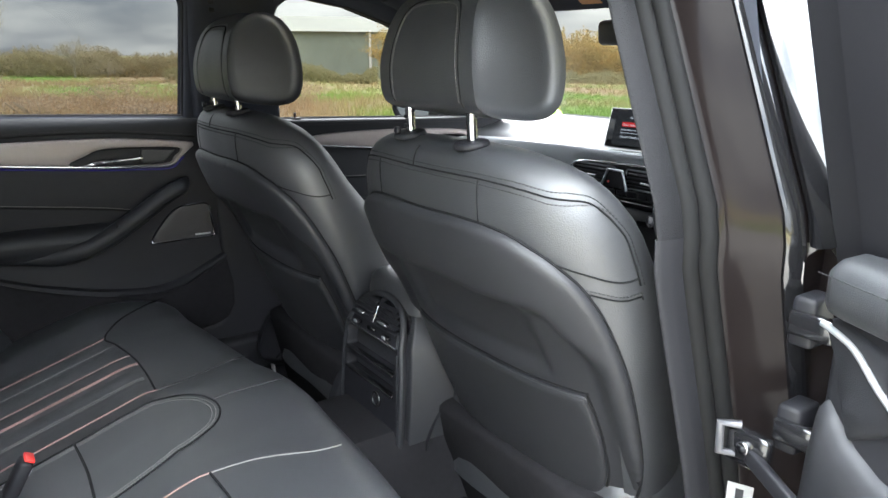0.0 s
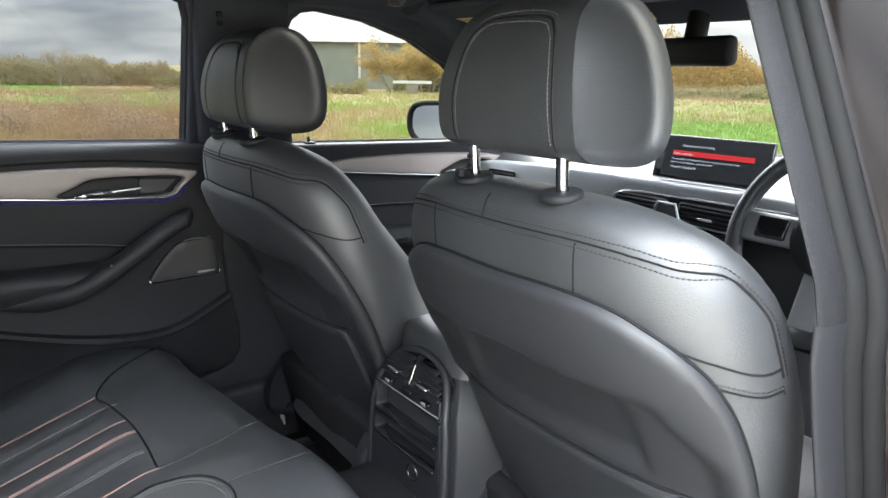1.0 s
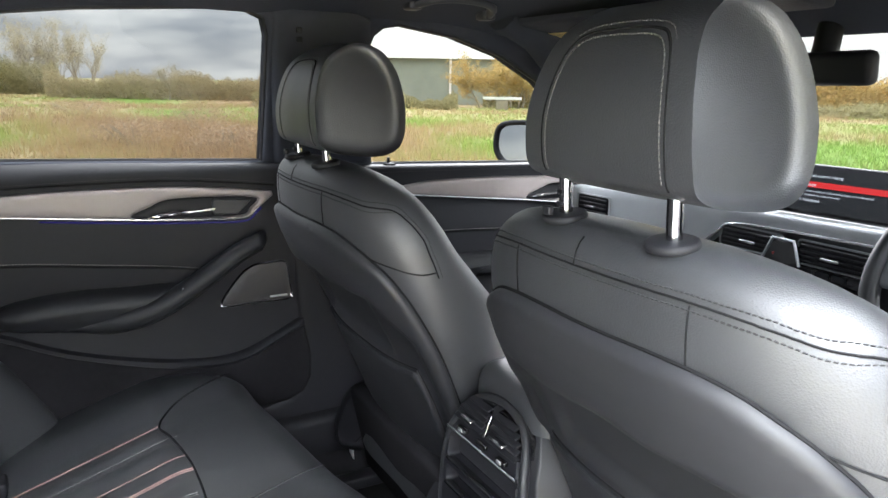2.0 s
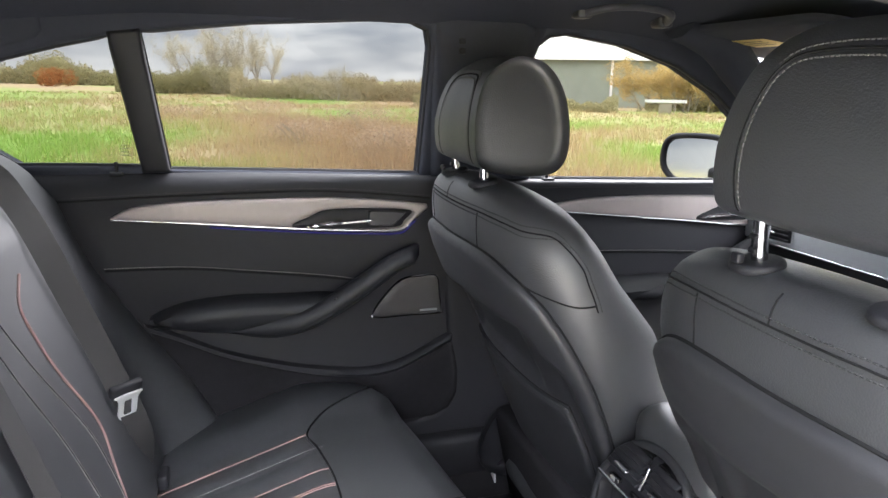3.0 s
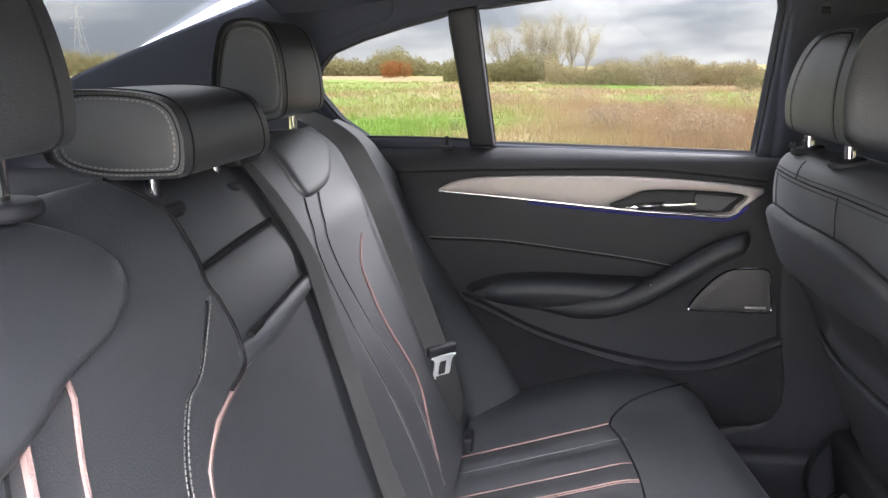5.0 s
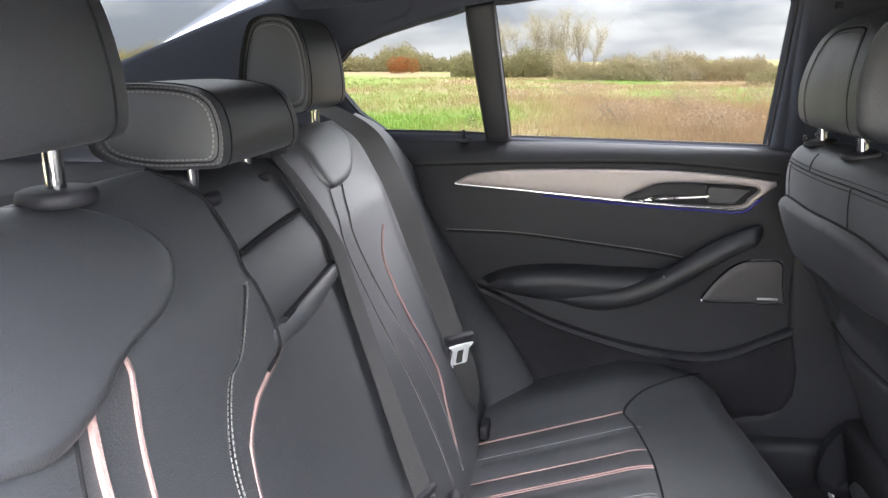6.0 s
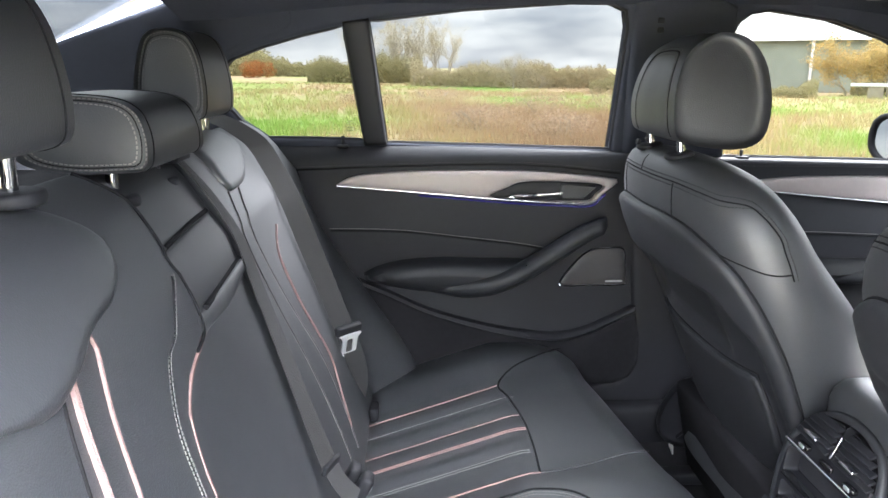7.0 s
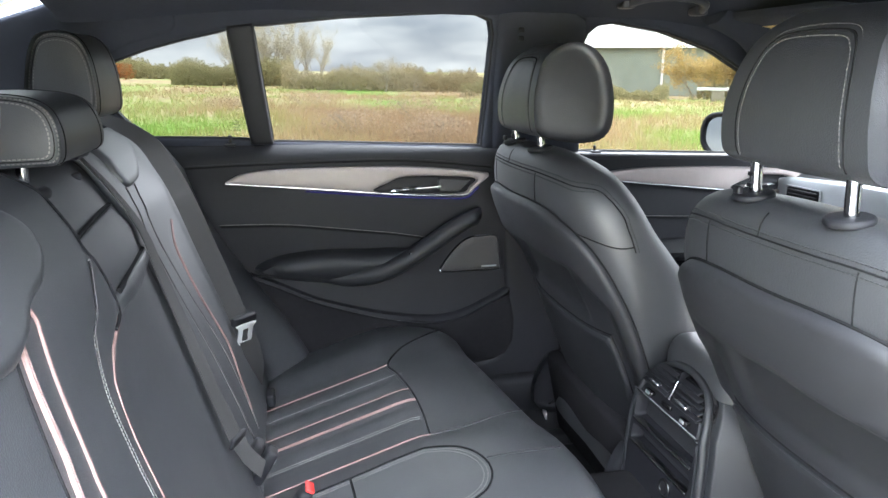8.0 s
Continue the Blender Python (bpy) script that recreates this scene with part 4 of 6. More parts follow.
for k in (0.94, 0.88):
    bench_line("stitching", [(MID + (a - MID) * k, -0.5 + (b + 0.5) * (1.0 - (1 - k) * 0.5)) for a, b in tongue], THREAD, stitched=True)


def on_rear(points, w=0.0008, n=8):
    return [rear_at(u, v, w) for u, v in curve(points, n)]


# the joint between middle and near backrest swings out like an hourglass
JOINT_FAR = [(-0.075, 1.115), (-0.055, 1.03), (-0.048, 0.94), (-0.075, 0.78), (-0.095, 0.62), (-0.10, 0.48)]
JOINT_NEAR = [(0.30, 0.48), (0.306, 0.62), (0.308, 0.75), (0.304, 0.83), (0.285, 0.885), (0.247, 0.911), (0.205, 0.922), (0.166, 0.932), (0.158, 0.965), (0.166, 1.01), (0.148, 1.038), (0.140, 1.08), (0.165, 1.115)]


def backrest(name, outline, label, sunk=0.003):
    return part(name, pillow(dense(outline, 0.02), rear_at, h=0.003, r=0.006, step=0.015, depth=0.12, bump=lambda u, v: -0.003 - (sunk - 0.003) * smoothstep(0.0, 0.10, u)), LEATHER, bench, label)


far_back = backrest("backrest", [(-0.69, 0.48), (-0.69, 1.06), (-0.64, 1.115)] + JOINT_FAR, "grained black leather")
near_back = backrest("backrest", [(u - 0.004, v) for u, v in JOINT_NEAR] + [(0.68, 1.115), (0.73, 1.06), (0.73, 0.48)], "grained black leather")
centre = backrest("centre_backrest", JOINT_FAR + JOINT_NEAR, "grained black leather fold-down armrest section", 0.007)


def rear_line(name, points, mat, parent, r=0.002, stitched=False, w=0.0006):
    if stitched:
        return part(name, stitches(on_rear(points, w), REAR_N), mat, parent)
    return part(name, tube(on_rear(points, w), r, 6), mat, parent)


# near seat
yoke = curve([(0.255, 1.063), (0.270, 1.037), (0.315, 1.019), (0.374, 1.011), (0.425, 0.995), (0.475, 0.985), (0.525, 0.998), (0.60, 1.015), (0.64, 1.045), (0.64, 1.08), (0.55, 1.11), (0.42, 1.118), (0.322, 1.109), (0.278, 1.090)], 5, closed=True)
part("yoke", pillow(yoke, rear_at, h=0.010, r=0.012, step=0.014, depth=0.004), LEATHER_SMOOTH, near_back)
for k, (pts, r, mat) in enumerate((([(0.435, 0.995), (0.448, 0.955), (0.46, 0.90), (0.473, 0.85), (0.48, 0.70), (0.47, 0.54)], 0.0038, PIPING), ([(0.378, 1.010), (0.405, 0.95), (0.422, 0.88), (0.432, 0.83), (0.44, 0.70), (0.43, 0.54)], 0.0022, PIPING))):
    rear_line("piping", pts, mat, near_back, r)
rear_line("seam", [(0.452, 0.992), (0.468, 0.95), (0.49, 0.86), (0.50, 0.70), (0.49, 0.54)], SEAM, near_back, 0.0016)
for d in (0, 0.0065):
    rear_line("stitching", [(0.176 + d, 1.003), (0.233 + d, 0.956), (0.270 + d, 0.941), (0.309 + d, 0.892), (0.322 + d, 0.831), (0.325 + d, 0.75), (0.32 + d, 0.62), (0.31 + d, 0.52)], THREAD, near_back, stitched=True)
rear_line("seam", [(0.183, 1.003), (0.239, 0.956), (0.276, 0.941), (0.315, 0.892), (0.327, 0.831), (0.33, 0.75), (0.325, 0.62), (0.315, 0.52)], SEAM, near_back, 0.0012)
# middle
rear_line("piping", [(a - 0.004, b - 0.003) for a, b in JOINT_NEAR[7::-1]], PIPING, centre, 0.0030, w=-0.002)
part("pull_flap", pillow(dense([(0.170, 1.024), (-0.036, 1.031), (-0.045, 0.958), (0.178, 0.946)], 0.02), rear_at, h=0.004, r=0.004, step=0.02, depth=0.006, bump=lambda u, v: -0.0010 - 0.0036 * smoothstep(0.05, 0.14, u)), LEATHER, centre, "leather flap with pull loop")
part("pull_loop", pillow(dense([(0.172, 0.950), (-0.046, 0.962), (-0.056, 0.946), (0.05, 0.932), (0.170, 0.924)], 0.02), rear_at, h=0.006, r=0.004, step=0.02, depth=0.003, bump=lambda u, v: 0.003 - 0.0086 * smoothstep(0.09, 0.15, u)), LEATHER_SMOOTH, centre)
rear_line("seam", [(0.138, 0.9505), (0.05, 0.9555), (-0.046, 0.961)], SEAM, centre, 0.0040, w=0.003)
rear_line("seam", [(0.150, 1.026), (0.05, 1.031), (-0.04, 1.033)], SEAM, centre, 0.0036, w=0.0)
rear_line("joint", [(u - 0.002, v) for u, v in JOINT_NEAR[6:]], SEAM, near_back, 0.0022, w=0.0)
# far seat
yoke = curve([(-0.200, 1.114), (-0.178, 1.075), (-0.178, 1.042), (-0.205, 1.034), (-0.292, 1.040), (-0.367, 1.064), (-0.405, 1.092), (-0.39, 1.115), (-0.29, 1.118)], 5, closed=True)
part("yoke", pillow(yoke, rear_at, h=0.010, r=0.012, step=0.014, depth=0.004), LEATHER_SMOOTH, far_back)
for pts in ([(-0.172, 1.036), (-0.118, 0.976), (-0.140, 0.859), (-0.185, 0.731), (-0.205, 0.605), (-0.20, 0.52)], [(-0.240, 1.039), (-0.168, 0.978), (-0.202, 0.854), (-0.280, 0.711), (-0.295, 0.618), (-0.28, 0.52)]):
    for d in (0, 0.007):
        rear_line("stitching", [(a - d, b) for a, b in pts], THREAD, far_back, stitched=True)
    rear_line("seam", [(a - 0.0035, b) for a, b in pts], SEAM, far_back, 0.0012)
rear_line("bolster_piping", [(-0.325, 0.949), (-0.270, 0.915), (-0.268, 0.87), (-0.287, 0.80), (-0.34, 0.69), (-0.315, 0.62), (-0.29, 0.56)], PIPING, far_back, 0.0026, w=0.0012)

REAR_HEAD = [(0.016, 0.002), (0.040, 0.010), (0.046, 0.035), (0.044, 0.075), (0.036, 0.112), (0.020, 0.138), (-0.010, 0.147), (-0.040, 0.138), (-0.054, 0.105), (-0.062, 0.055), (-0.058, 0.020), (-0.030, 0.004)]
MID_HEAD = [(0.030, 0.000), (0.050, 0.004), (0.055, 0.022), (0.052, 0.046), (0.040, 0.068), (0.012, 0.080), (-0.050, 0.084), (-0.080, 0.078), (-0.092, 0.050), (-0.086, 0.014), (-0.040, 0.000)]


def rear_headrest(x, y, z, half, profile, label):
    head = thing("rear_headrest", (x, y, z), label, "headrest", "rear head restraints")
    body = part("cushion", headrest_mesh(half, profile, (x, y, z), 0.012, 0.10), LEATHER, head)
    for sgn in (-1, 1):
        def ring(k, e):
            side = np.array(curve(profile, 8, closed=True))
            c = (side.max(0) + side.min(0)) / 2
            lo, hi = side[:, 1].min(), side[:, 1].max()
            out = []
            for a, b in c + (side - c) * k:
                out.append(Vector((x + sgn * (half * (1 - 0.10 * smoothstep(0.1, 1.05, (b - lo) / (hi - lo))) + e), y + a, z + b)))
            return out
        part("seam", tube(ring(0.998, -0.006), 0.0016, 6, closed=True), SEAM, body)
        for k, e in ((0.93, 0.0010), (0.80, 0.0024)):
            loop = ring(k, e)
            part("stitching", stitches(loop + loop[:1], (sgn, 0, 0)), THREAD, body)
        part("seam", tube(ring(0.865, 0.0012), 0.0009, 6, closed=True), SEAM, body)
    for u in (-0.07, 0.07):
        p = part("post", tube([(x + u, y, z + 0.05), (x + u, y - 0.004, z - 0.07)], 0.0075, 12), STEEL, head)
        part("collar", disc(0.030, 0.014, Matrix.Translation((x + u, y - 0.003, z - 0.038)), 24, 0.005), PLASTIC, p)
    return head


rear_headrest(-0.325, -0.925, 1.140, 0.088, REAR_HEAD, "black leather rear head restraint beside the quarter window")
rear_headrest(0.387, -0.897, 1.154, 0.092, REAR_HEAD, "black leather rear head restraint beside the open door")
rear_headrest(0.047, -0.892, 1.114, 0.096, MID_HEAD, "low wide black leather head restraint in the middle")
# Stands for the leather top; the darker carpet material tones down its lighting.
structure("trim_seat_top", block((1.36, 0.20, 0.05), Matrix.Translation((0, -0.985, 1.064)), 0.02), CARPET, "black strip along the top behind the rear backrests", "seat trim")


# ---- seat belts ----
def seat_belt(name, path, across, label, width=0.046):
    belt = thing(name, path[0], label, "seat belt", "rear seat belts")
    part("strap", ribbon(curve(path, 8), across, width), WEBBING, belt)
    return belt


belt_line = [rear_at(u, v, 0.022) for u, v in ((-0.45, 1.09), (-0.43, 1.03), (-0.415, 0.97), (-0.425, 0.88), (-0.44, 0.78), (-0.448, 0.68))]
belt = seat_belt("seat_belt", [(-0.54, -1.08, 1.12), (-0.52, -0.97, 1.135)] + belt_line, lambda f: (1, 0, 0) if f < 0.12 else (0.65, -0.75, -0.15), "charcoal rear seat belt with metal tongue hanging beside the door")
part("lower_strap", ribbon(curve([rear_at(u, v, w) for u, v, w in ((-0.448, 0.68, 0.022), (-0.462, 0.62, 0.018), (-0.474, 0.57, 0.008), (-0.482, 0.53, -0.012), (-0.484, 0.50, -0.03))], 8), (0.65, -0.75, -0.15), 0.046), WEBBING, belt)
TONGUE = Matrix.Translation(rear_at(-0.449, 0.688, 0.030)) @ pose(0, 0, 0, 0, 0, -49) @ pose(0, 0, 0, -14)
part("slider", block((0.062, 0.014, 0.022), TONGUE, 0.004), PLASTIC_DEEP, belt)
tongue_plate = curve([(-0.026, 0.0), (0.026, 0.0), (0.019, -0.012), (0.016, -0.050), (-0.016, -0.050), (-0.019, -0.012)], 3, closed=True)
slot = rounded(-0.008, -0.042, 0.008, -0.012, 0.003, 3)
part("tongue", pillow(tongue_plate, lambda u, v, w: TONGUE @ Vector((u, 0.010 + w, v - 0.006)), h=0.001, r=0.0008, step=0.01, depth=0.002, holes=[slot]), BRUSHED, belt, "bright metal tongue")
part("anchor", block((0.05, 0.02, 0.03), Matrix.Translation(rear_at(-0.486, 0.487, 0.010)), 0.006), PLASTIC_DEEP, belt)
mid = seat_belt("seat_belt", [rear_at(u, v, w) for u, v, w in ((-0.078, 1.10, 0.012), (-0.072, 1.05, 0.010), (-0.062, 0.985, 0.010), (-0.056, 0.91, 0.010), (-0.044, 0.80, 0.012), (-0.032, 0.70, 0.014), (-0.026, 0.64, 0.016))], lambda f: (1, 0.15 - 0.5 * f, 0.1), "charcoal middle seat belt lying in the joint of the backrests", 0.044)
part("guide", block((0.062, 0.030, 0.016), Matrix.Translation(rear_at(-0.078, 1.102, 0.012)), 0.005), PLASTIC_DEEP, mid)
part("lower_strap", ribbon(curve([rear_at(u, v, w) for u, v, w in ((-0.026, 0.64, 0.016), (-0.024, 0.60, 0.022), (-0.030, 0.565, 0.034))], 6), (0.8, -0.5, 0.1), 0.034), WEBBING, mid)
part("tongue", block((0.044, 0.008, 0.020), Matrix.Translation(rear_at(-0.027, 0.632, 0.018)) @ pose(0, 0, 0, -18, 0, -25), 0.003), PLASTIC_DEEP, mid, "black plastic tongue")


def buckle(x, y, label, red=True, z=0.545):
    b = thing("belt_buckle", (x, y, 0.5), label, "belt buckle", "belt buckles")
    m = Matrix.Translation((x, y, z)) @ pose(0, 0, 0, -30)
    part("body", block((0.034, 0.022, 0.070), m, 0.006), PLASTIC_DEEP, b)
    part("maker_plate", block((0.010, 0.001, 0.012), m @ Matrix.Translation((0.006, 0.0115, 0.018)), 0), SILVER, b)
    if red:
        part("button", block((0.030, 0.016, 0.006), m @ Matrix.Translation((0, 0.002, 0.038)), 0.002), BUCKLE_RED, b, "red release button")
    return b


buckle(-0.125, -0.662, "black buckle between backrest and cushion", False)
buckle(-0.095, -0.640, "black buckle beside another between backrest and cushion", False)
buckle(-0.01, -0.585, "black buckle with red button lying on the cushion", True, 0.512)

# ---- centre console ----
console = thing("centre_console", (0, 0.5, 0.26), "black centre console with rear air vents and leather armrest", "car console")
CON = 0.017  # middle of the console


def con_at(u, v, w):
    """On the console's rear face: upright below, leaning forwards over the vents."""
    return Vector((CON + u, 0.096 + 0.10 * max(0, v - 0.56) + 0.32 * max(0, v - 0.625) - 0.05 * (0.56 - min(v, 0.56)) - w, v))


def arch(inset, low):
    """The outline of the console's end: upright flanks under a round shoulder."""
    half = [(0.0, 0.716), (0.055, 0.710), (0.088, 0.690), (0.110, 0.655), (0.124, 0.610), (0.130, 0.55), (0.130, 0.47), (0.127, 0.40), (0.122, 0.30)]
    return [(max(0.0, u - inset) if u else 0.0, min(v, 0.716) - inset) for u, v in half if v - inset >= low]


part("body", pillow(curve(mirrored(arch(0.0, 0.0)), 6, closed=True), con_at, h=0.004, r=0.012, step=0.018, depth=0.55), SHELL, console)
part("panel_rim", tube([con_at(u, v, 0.022) for u, v in curve(arch(0.008, 0.0)[::-1] + [(-u, v) for u, v in arch(0.010, 0.0)[1:]], 6)], 0.0075, 8), SHELL, console)
TRAYS = ((0.575, 0.622), (0.528, 0.556))
panel = arch(0.014, 0.30)
part("front_panel", pillow(dense(curve(panel[::-1] + [(-u, v) for u, v in panel[1:]], 5), 0.02), con_at, h=0.028, r=0.004, step=0.02, depth=-0.004, holes=[dense(rounded(-0.098, z0, 0.098, z1, 0.006), 0.02) for z0, z1 in TRAYS]), PLASTIC_DEEP, console, "deep black panel with two open trays")
for sgn in (-1, 1):
    inner, outer_u = sgn * 0.006, sgn * 0.092
    wedge = [(inner, 0.652), (outer_u * 1.06, 0.652), (outer_u * 0.96, 0.676), (outer_u * 0.74, 0.697), (inner, 0.702)]
    vent = part("air_vent", pillow(dense(wedge, 0.01), con_at, h=0.0295, r=0.002, step=0.03, depth=0.0), GLOSS_BLACK, console, "glossy black vent")
    for i in range(5):
        v = 0.6565 + 0.0092 * i
        reach = float(np.interp(v, (0.652, 0.676, 0.697), (0.096, 0.087, 0.066)))
        part("slat", block((reach - 0.010, 0.012, 0.0040), Matrix.Translation(con_at(sgn * (0.006 + reach) / 2, v, 0.034)) @ pose(0, 0, 0, 22), 0.0010), PLASTIC, vent)
    part("tab", block((0.034, 0.012, 0.0065), Matrix.Translation(con_at(sgn * 0.047, 0.6665, 0.043)), 0.002), CHROME, vent, "chrome tab")
    part("wheel", block((0.026, 0.010, 0.008), Matrix.Translation(con_at(sgn * 0.060, 0.641, 0.034)), 0.002), GLOSS_BLACK, console, "ribbed black thumb wheel")
    part("wheel_ribs", block((0.012, 0.003, 0.006), Matrix.Translation(con_at(sgn * 0.060, 0.641, 0.0395)), 0.0008), SILVER, console)
part("divider", block((0.0050, 0.006, 0.038), Matrix.Translation(con_at(0, 0.670, 0.034)) @ pose(0, 0, 0, -23), 0.001), CHROME, console, "chrome divider")
part("switch", block((0.030, 0.006, 0.009), Matrix.Translation(con_at(0.0, 0.641, 0.034)), 0.002), GLOSS_BLACK, console)
part("bright_strip", tube([con_at(u, 0.6295, 0.0315) for u in np.linspace(-0.108, 0.104, 12)], 0.0030, 8), CHROME, console, "chrome strip")
for z0, z1 in TRAYS:
    tray = part("tray", pillow(rounded(-0.098, z0, 0.098, z1, 0.006), con_at, h=0.001, r=0.002, step=0.03, depth=-0.006), CARPET, console, "dark open tray")
    part("lip", block((0.200, 0.016, 0.006), Matrix.Translation(con_at(0, z0 - 0.003, 0.025)), 0.002), GLOSS_BLACK, tray, "glossy black lip")
part("socket", tube([con_at(0.035 + 0.015 * math.cos(a), 0.497 + 0.015 * math.sin(a), 0.0295) for a in np.linspace(0, 2 * math.pi, 24, endpoint=False)], 0.003, 8, closed=True), GLOSS_BLACK, console, "round power socket")
part("socket_well", disc(0.013, 0.004, Matrix.Translation(con_at(0.035, 0.497, 0.028)) @ pose(0, 0, 0, 90), 20, 0.001), CARPET, console)
lid = curve([(-0.10, 0.10), (-0.115, 0.20), (-0.115, 0.45), (0.115, 0.45), (0.115, 0.20), (0.10, 0.10), (0.0, 0.085)], 6, closed=True)
part("armrest", pillow(lid, lambda u, v, w: Vector((CON + u, v + 0.03, 0.706 + w)), h=0.042, r=0.04, step=0.02, depth=0.02), LEATHER_SMOOTH, console, "padded black leather armrest")
part("seam", tube([Vector((CON, y, 0.7485)) for y in np.linspace(0.16, 0.47, 9)], 0.0015, 6), SEAM, console)

# ---- dashboard ----
dash = thing("dashboard", (0, 1.0, 0.6), "black dashboard with silver trim strip and air vents", "dashboard")
profile = [(0.93, 0.62), (0.90, 0.72), (0.90, 0.80), (0.91, 0.84), (0.89, 0.865), (0.89, 0.915), (0.92, 0.945), (0.98, 0.965), (1.10, 0.985), (1.35, 0.985), (1.45, 0.95), (1.45, 0.62)]
rings = []
for x in np.linspace(-0.74, 0.74, 25):
    bow = 0.05 * (abs(x) / 0.74) ** 2
    rings.append([(x, y - bow, z) for y, z in curve(profile, 4)])
part("body", loft(rings), SHELL, dash)
def dash_at(u, v, w):
    return Vector((u, 0.868 - 0.05 * (abs(u) / 0.74) ** 2 - w, v))
strip = curve([(-0.72, 0.930), (-0.50, 0.948), (-0.27, 0.955), (0.0, 0.957), (0.30, 0.960), (0.30, 0.930), (0.0, 0.922), (-0.16, 0.914), (-0.205, 0.885), (-0.250, 0.848), (-0.32, 0.846), (-0.50, 0.850), (-0.72, 0.856)], 5, closed=True)
part("trim_strip", pillow(strip, dash_at, h=0.010, r=0.008, step=0.03, depth=0.02), DASH_SILVER, dash, "pale silver aluminium strip")
part("bright_strip", tube([dash_at(u, v, 0.012) for u, v in curve([(-0.72, 0.858), (-0.50, 0.852), (-0.32, 0.848), (-0.252, 0.850), (-0.205, 0.887), (-0.16, 0.916), (0.0, 0.924), (0.28, 0.930)], 8)], 0.0035, 8), CHROME, dash, "bright chrome line")


def dash_vent(x, z, w, h):
    v = part("air_vent", pillow(rounded(x - w / 2, z - h / 2, x + w / 2, z + h / 2, 0.008), dash_at, h=0.012, r=0.002, step=0.05, depth=0.002), PLASTIC_DEEP, dash)
    for i in range(4):
        part("slat", block((w - 0.012, 0.012, 0.003), Matrix.Translation(dash_at(x, z - h / 2 + h * (i + 0.7) / 4.4, 0.015)), 0.001), SHELL, v)
    part("tab", block((0.04, 0.012, 0.007), Matrix.Translation(dash_at(x, z - 0.004, 0.022)), 0.002), CHROME, v, "chrome tab")
    part("surround", tube([dash_at(u, k, 0.013) for u, k in dense(rounded(x - w / 2 - 0.002, z - h / 2 - 0.002, x + w / 2 + 0.002, z + h / 2 + 0.002, 0.008), 0.02)], 0.0022, 6, closed=True), SILVER, v, "satin silver surround")


dash_vent(-0.110, 0.888, 0.155, 0.046)
dash_vent(0.085, 0.888, 0.155, 0.046)
dash_vent(-0.605, 0.892, 0.115, 0.052)
part("hazard_panel", pillow([(-0.062, 0.860), (0.020, 0.860), (0.004, 0.906), (-0.042, 0.906)], dash_at, h=0.030, r=0.002, step=0.04, depth=0.004), GLOSS_BLACK, dash)
part("hazard_button", pillow([(-0.044, 0.872), (-0.032, 0.872), (-0.038, 0.884)], dash_at, h=0.0325, r=0.001, step=0.04, depth=0.002), BUCKLE_RED, dash, "red hazard triangle")
part("hazard_trim", tube([dash_at(u, v, 0.029) for u, v in ((-0.066, 0.858), (-0.044, 0.909), (0.006, 0.909), (0.024, 0.858))], 0.0035, 8), DASH_SILVER, dash, "satin silver surround")
part("control_panel", block((0.34, 0.012, 0.030), Matrix.Translation(dash_at(-0.02, 0.845, 0.0)), 0.004), GLOSS_BLACK, dash)
for k in range(8):
    part("button", block((0.030, 0.004, 0.014), Matrix.Translation(dash_at(-0.16 + 0.037 * k, 0.846, 0.008)), 0.002), PLASTIC, dash)
part("bright_strip", block((0.34, 0.008, 0.005), Matrix.Translation(dash_at(-0.02, 0.825, 0.006)), 0.002), CHROME, dash)
climate = part("climate_panel", block((0.34, 0.014, 0.045), Matrix.Translation(dash_at(-0.02, 0.790, 0.0)), 0.004), GLOSS_BLACK, dash)
for x in (-0.15, 0.11):
    part("knob", disc(0.016, 0.022, Matrix.Translation(dash_at(x, 0.792, 0.018)) @ pose(0, 0, 0, 90), 24, 0.002), CHROME, climate)

# screen on the dashboard
screen = thing("infotainment_screen", (0.04, 0.90, 0.96), "wide black screen showing a red message bar", "screen")
SM = Matrix.Translation((0.045, 0.905, 1.012)) @ pose(0, 0, 0, 76, 0, 4)
part("bezel", block((0.290, 0.108, 0.016), SM, 0.005), GLOSS_BLACK, screen)
def screen_box(name, x, y, w, h, mat, z=0.0085):
    return part(name, block((w, h, 0.001), SM @ Matrix.Translation((x, y, z)), 0), mat, screen)
DISPLAY = glow_material("dark_display", (0.02, 0.022, 0.026), 0.04)
RED_BAR = glow_material("red_display_bar", (0.55, 0.02, 0.02), 0.085)
TEXT = glow_material("pale_display_text", (0.8, 0.85, 0.9), 0.075)
screen_box("display", 0.01, 0.0, 0.262, 0.092, DISPLAY, 0.0082)
screen_box("message_bar", 0.005, 0.010, 0.205, 0.012, RED_BAR, 0.0090)


def text(name, body, m, size, mat, parent):
    cu = bpy.data.curves.new(name, "FONT")
    cu.body, cu.size = body, size
    ob = new(name, cu)
    ob.matrix_basis = m
    me = bpy.data.meshes.new_from_object(ob)
    bpy.data.objects.remove(ob)
    bpy.data.curves.remove(cu)
    me.transform(m)
    me.materials.append(mat)
    ob = new(name, me)
    ob.parent = parent
    ob.matrix_parent_inverse = world_of(parent).inverted()
    return ob


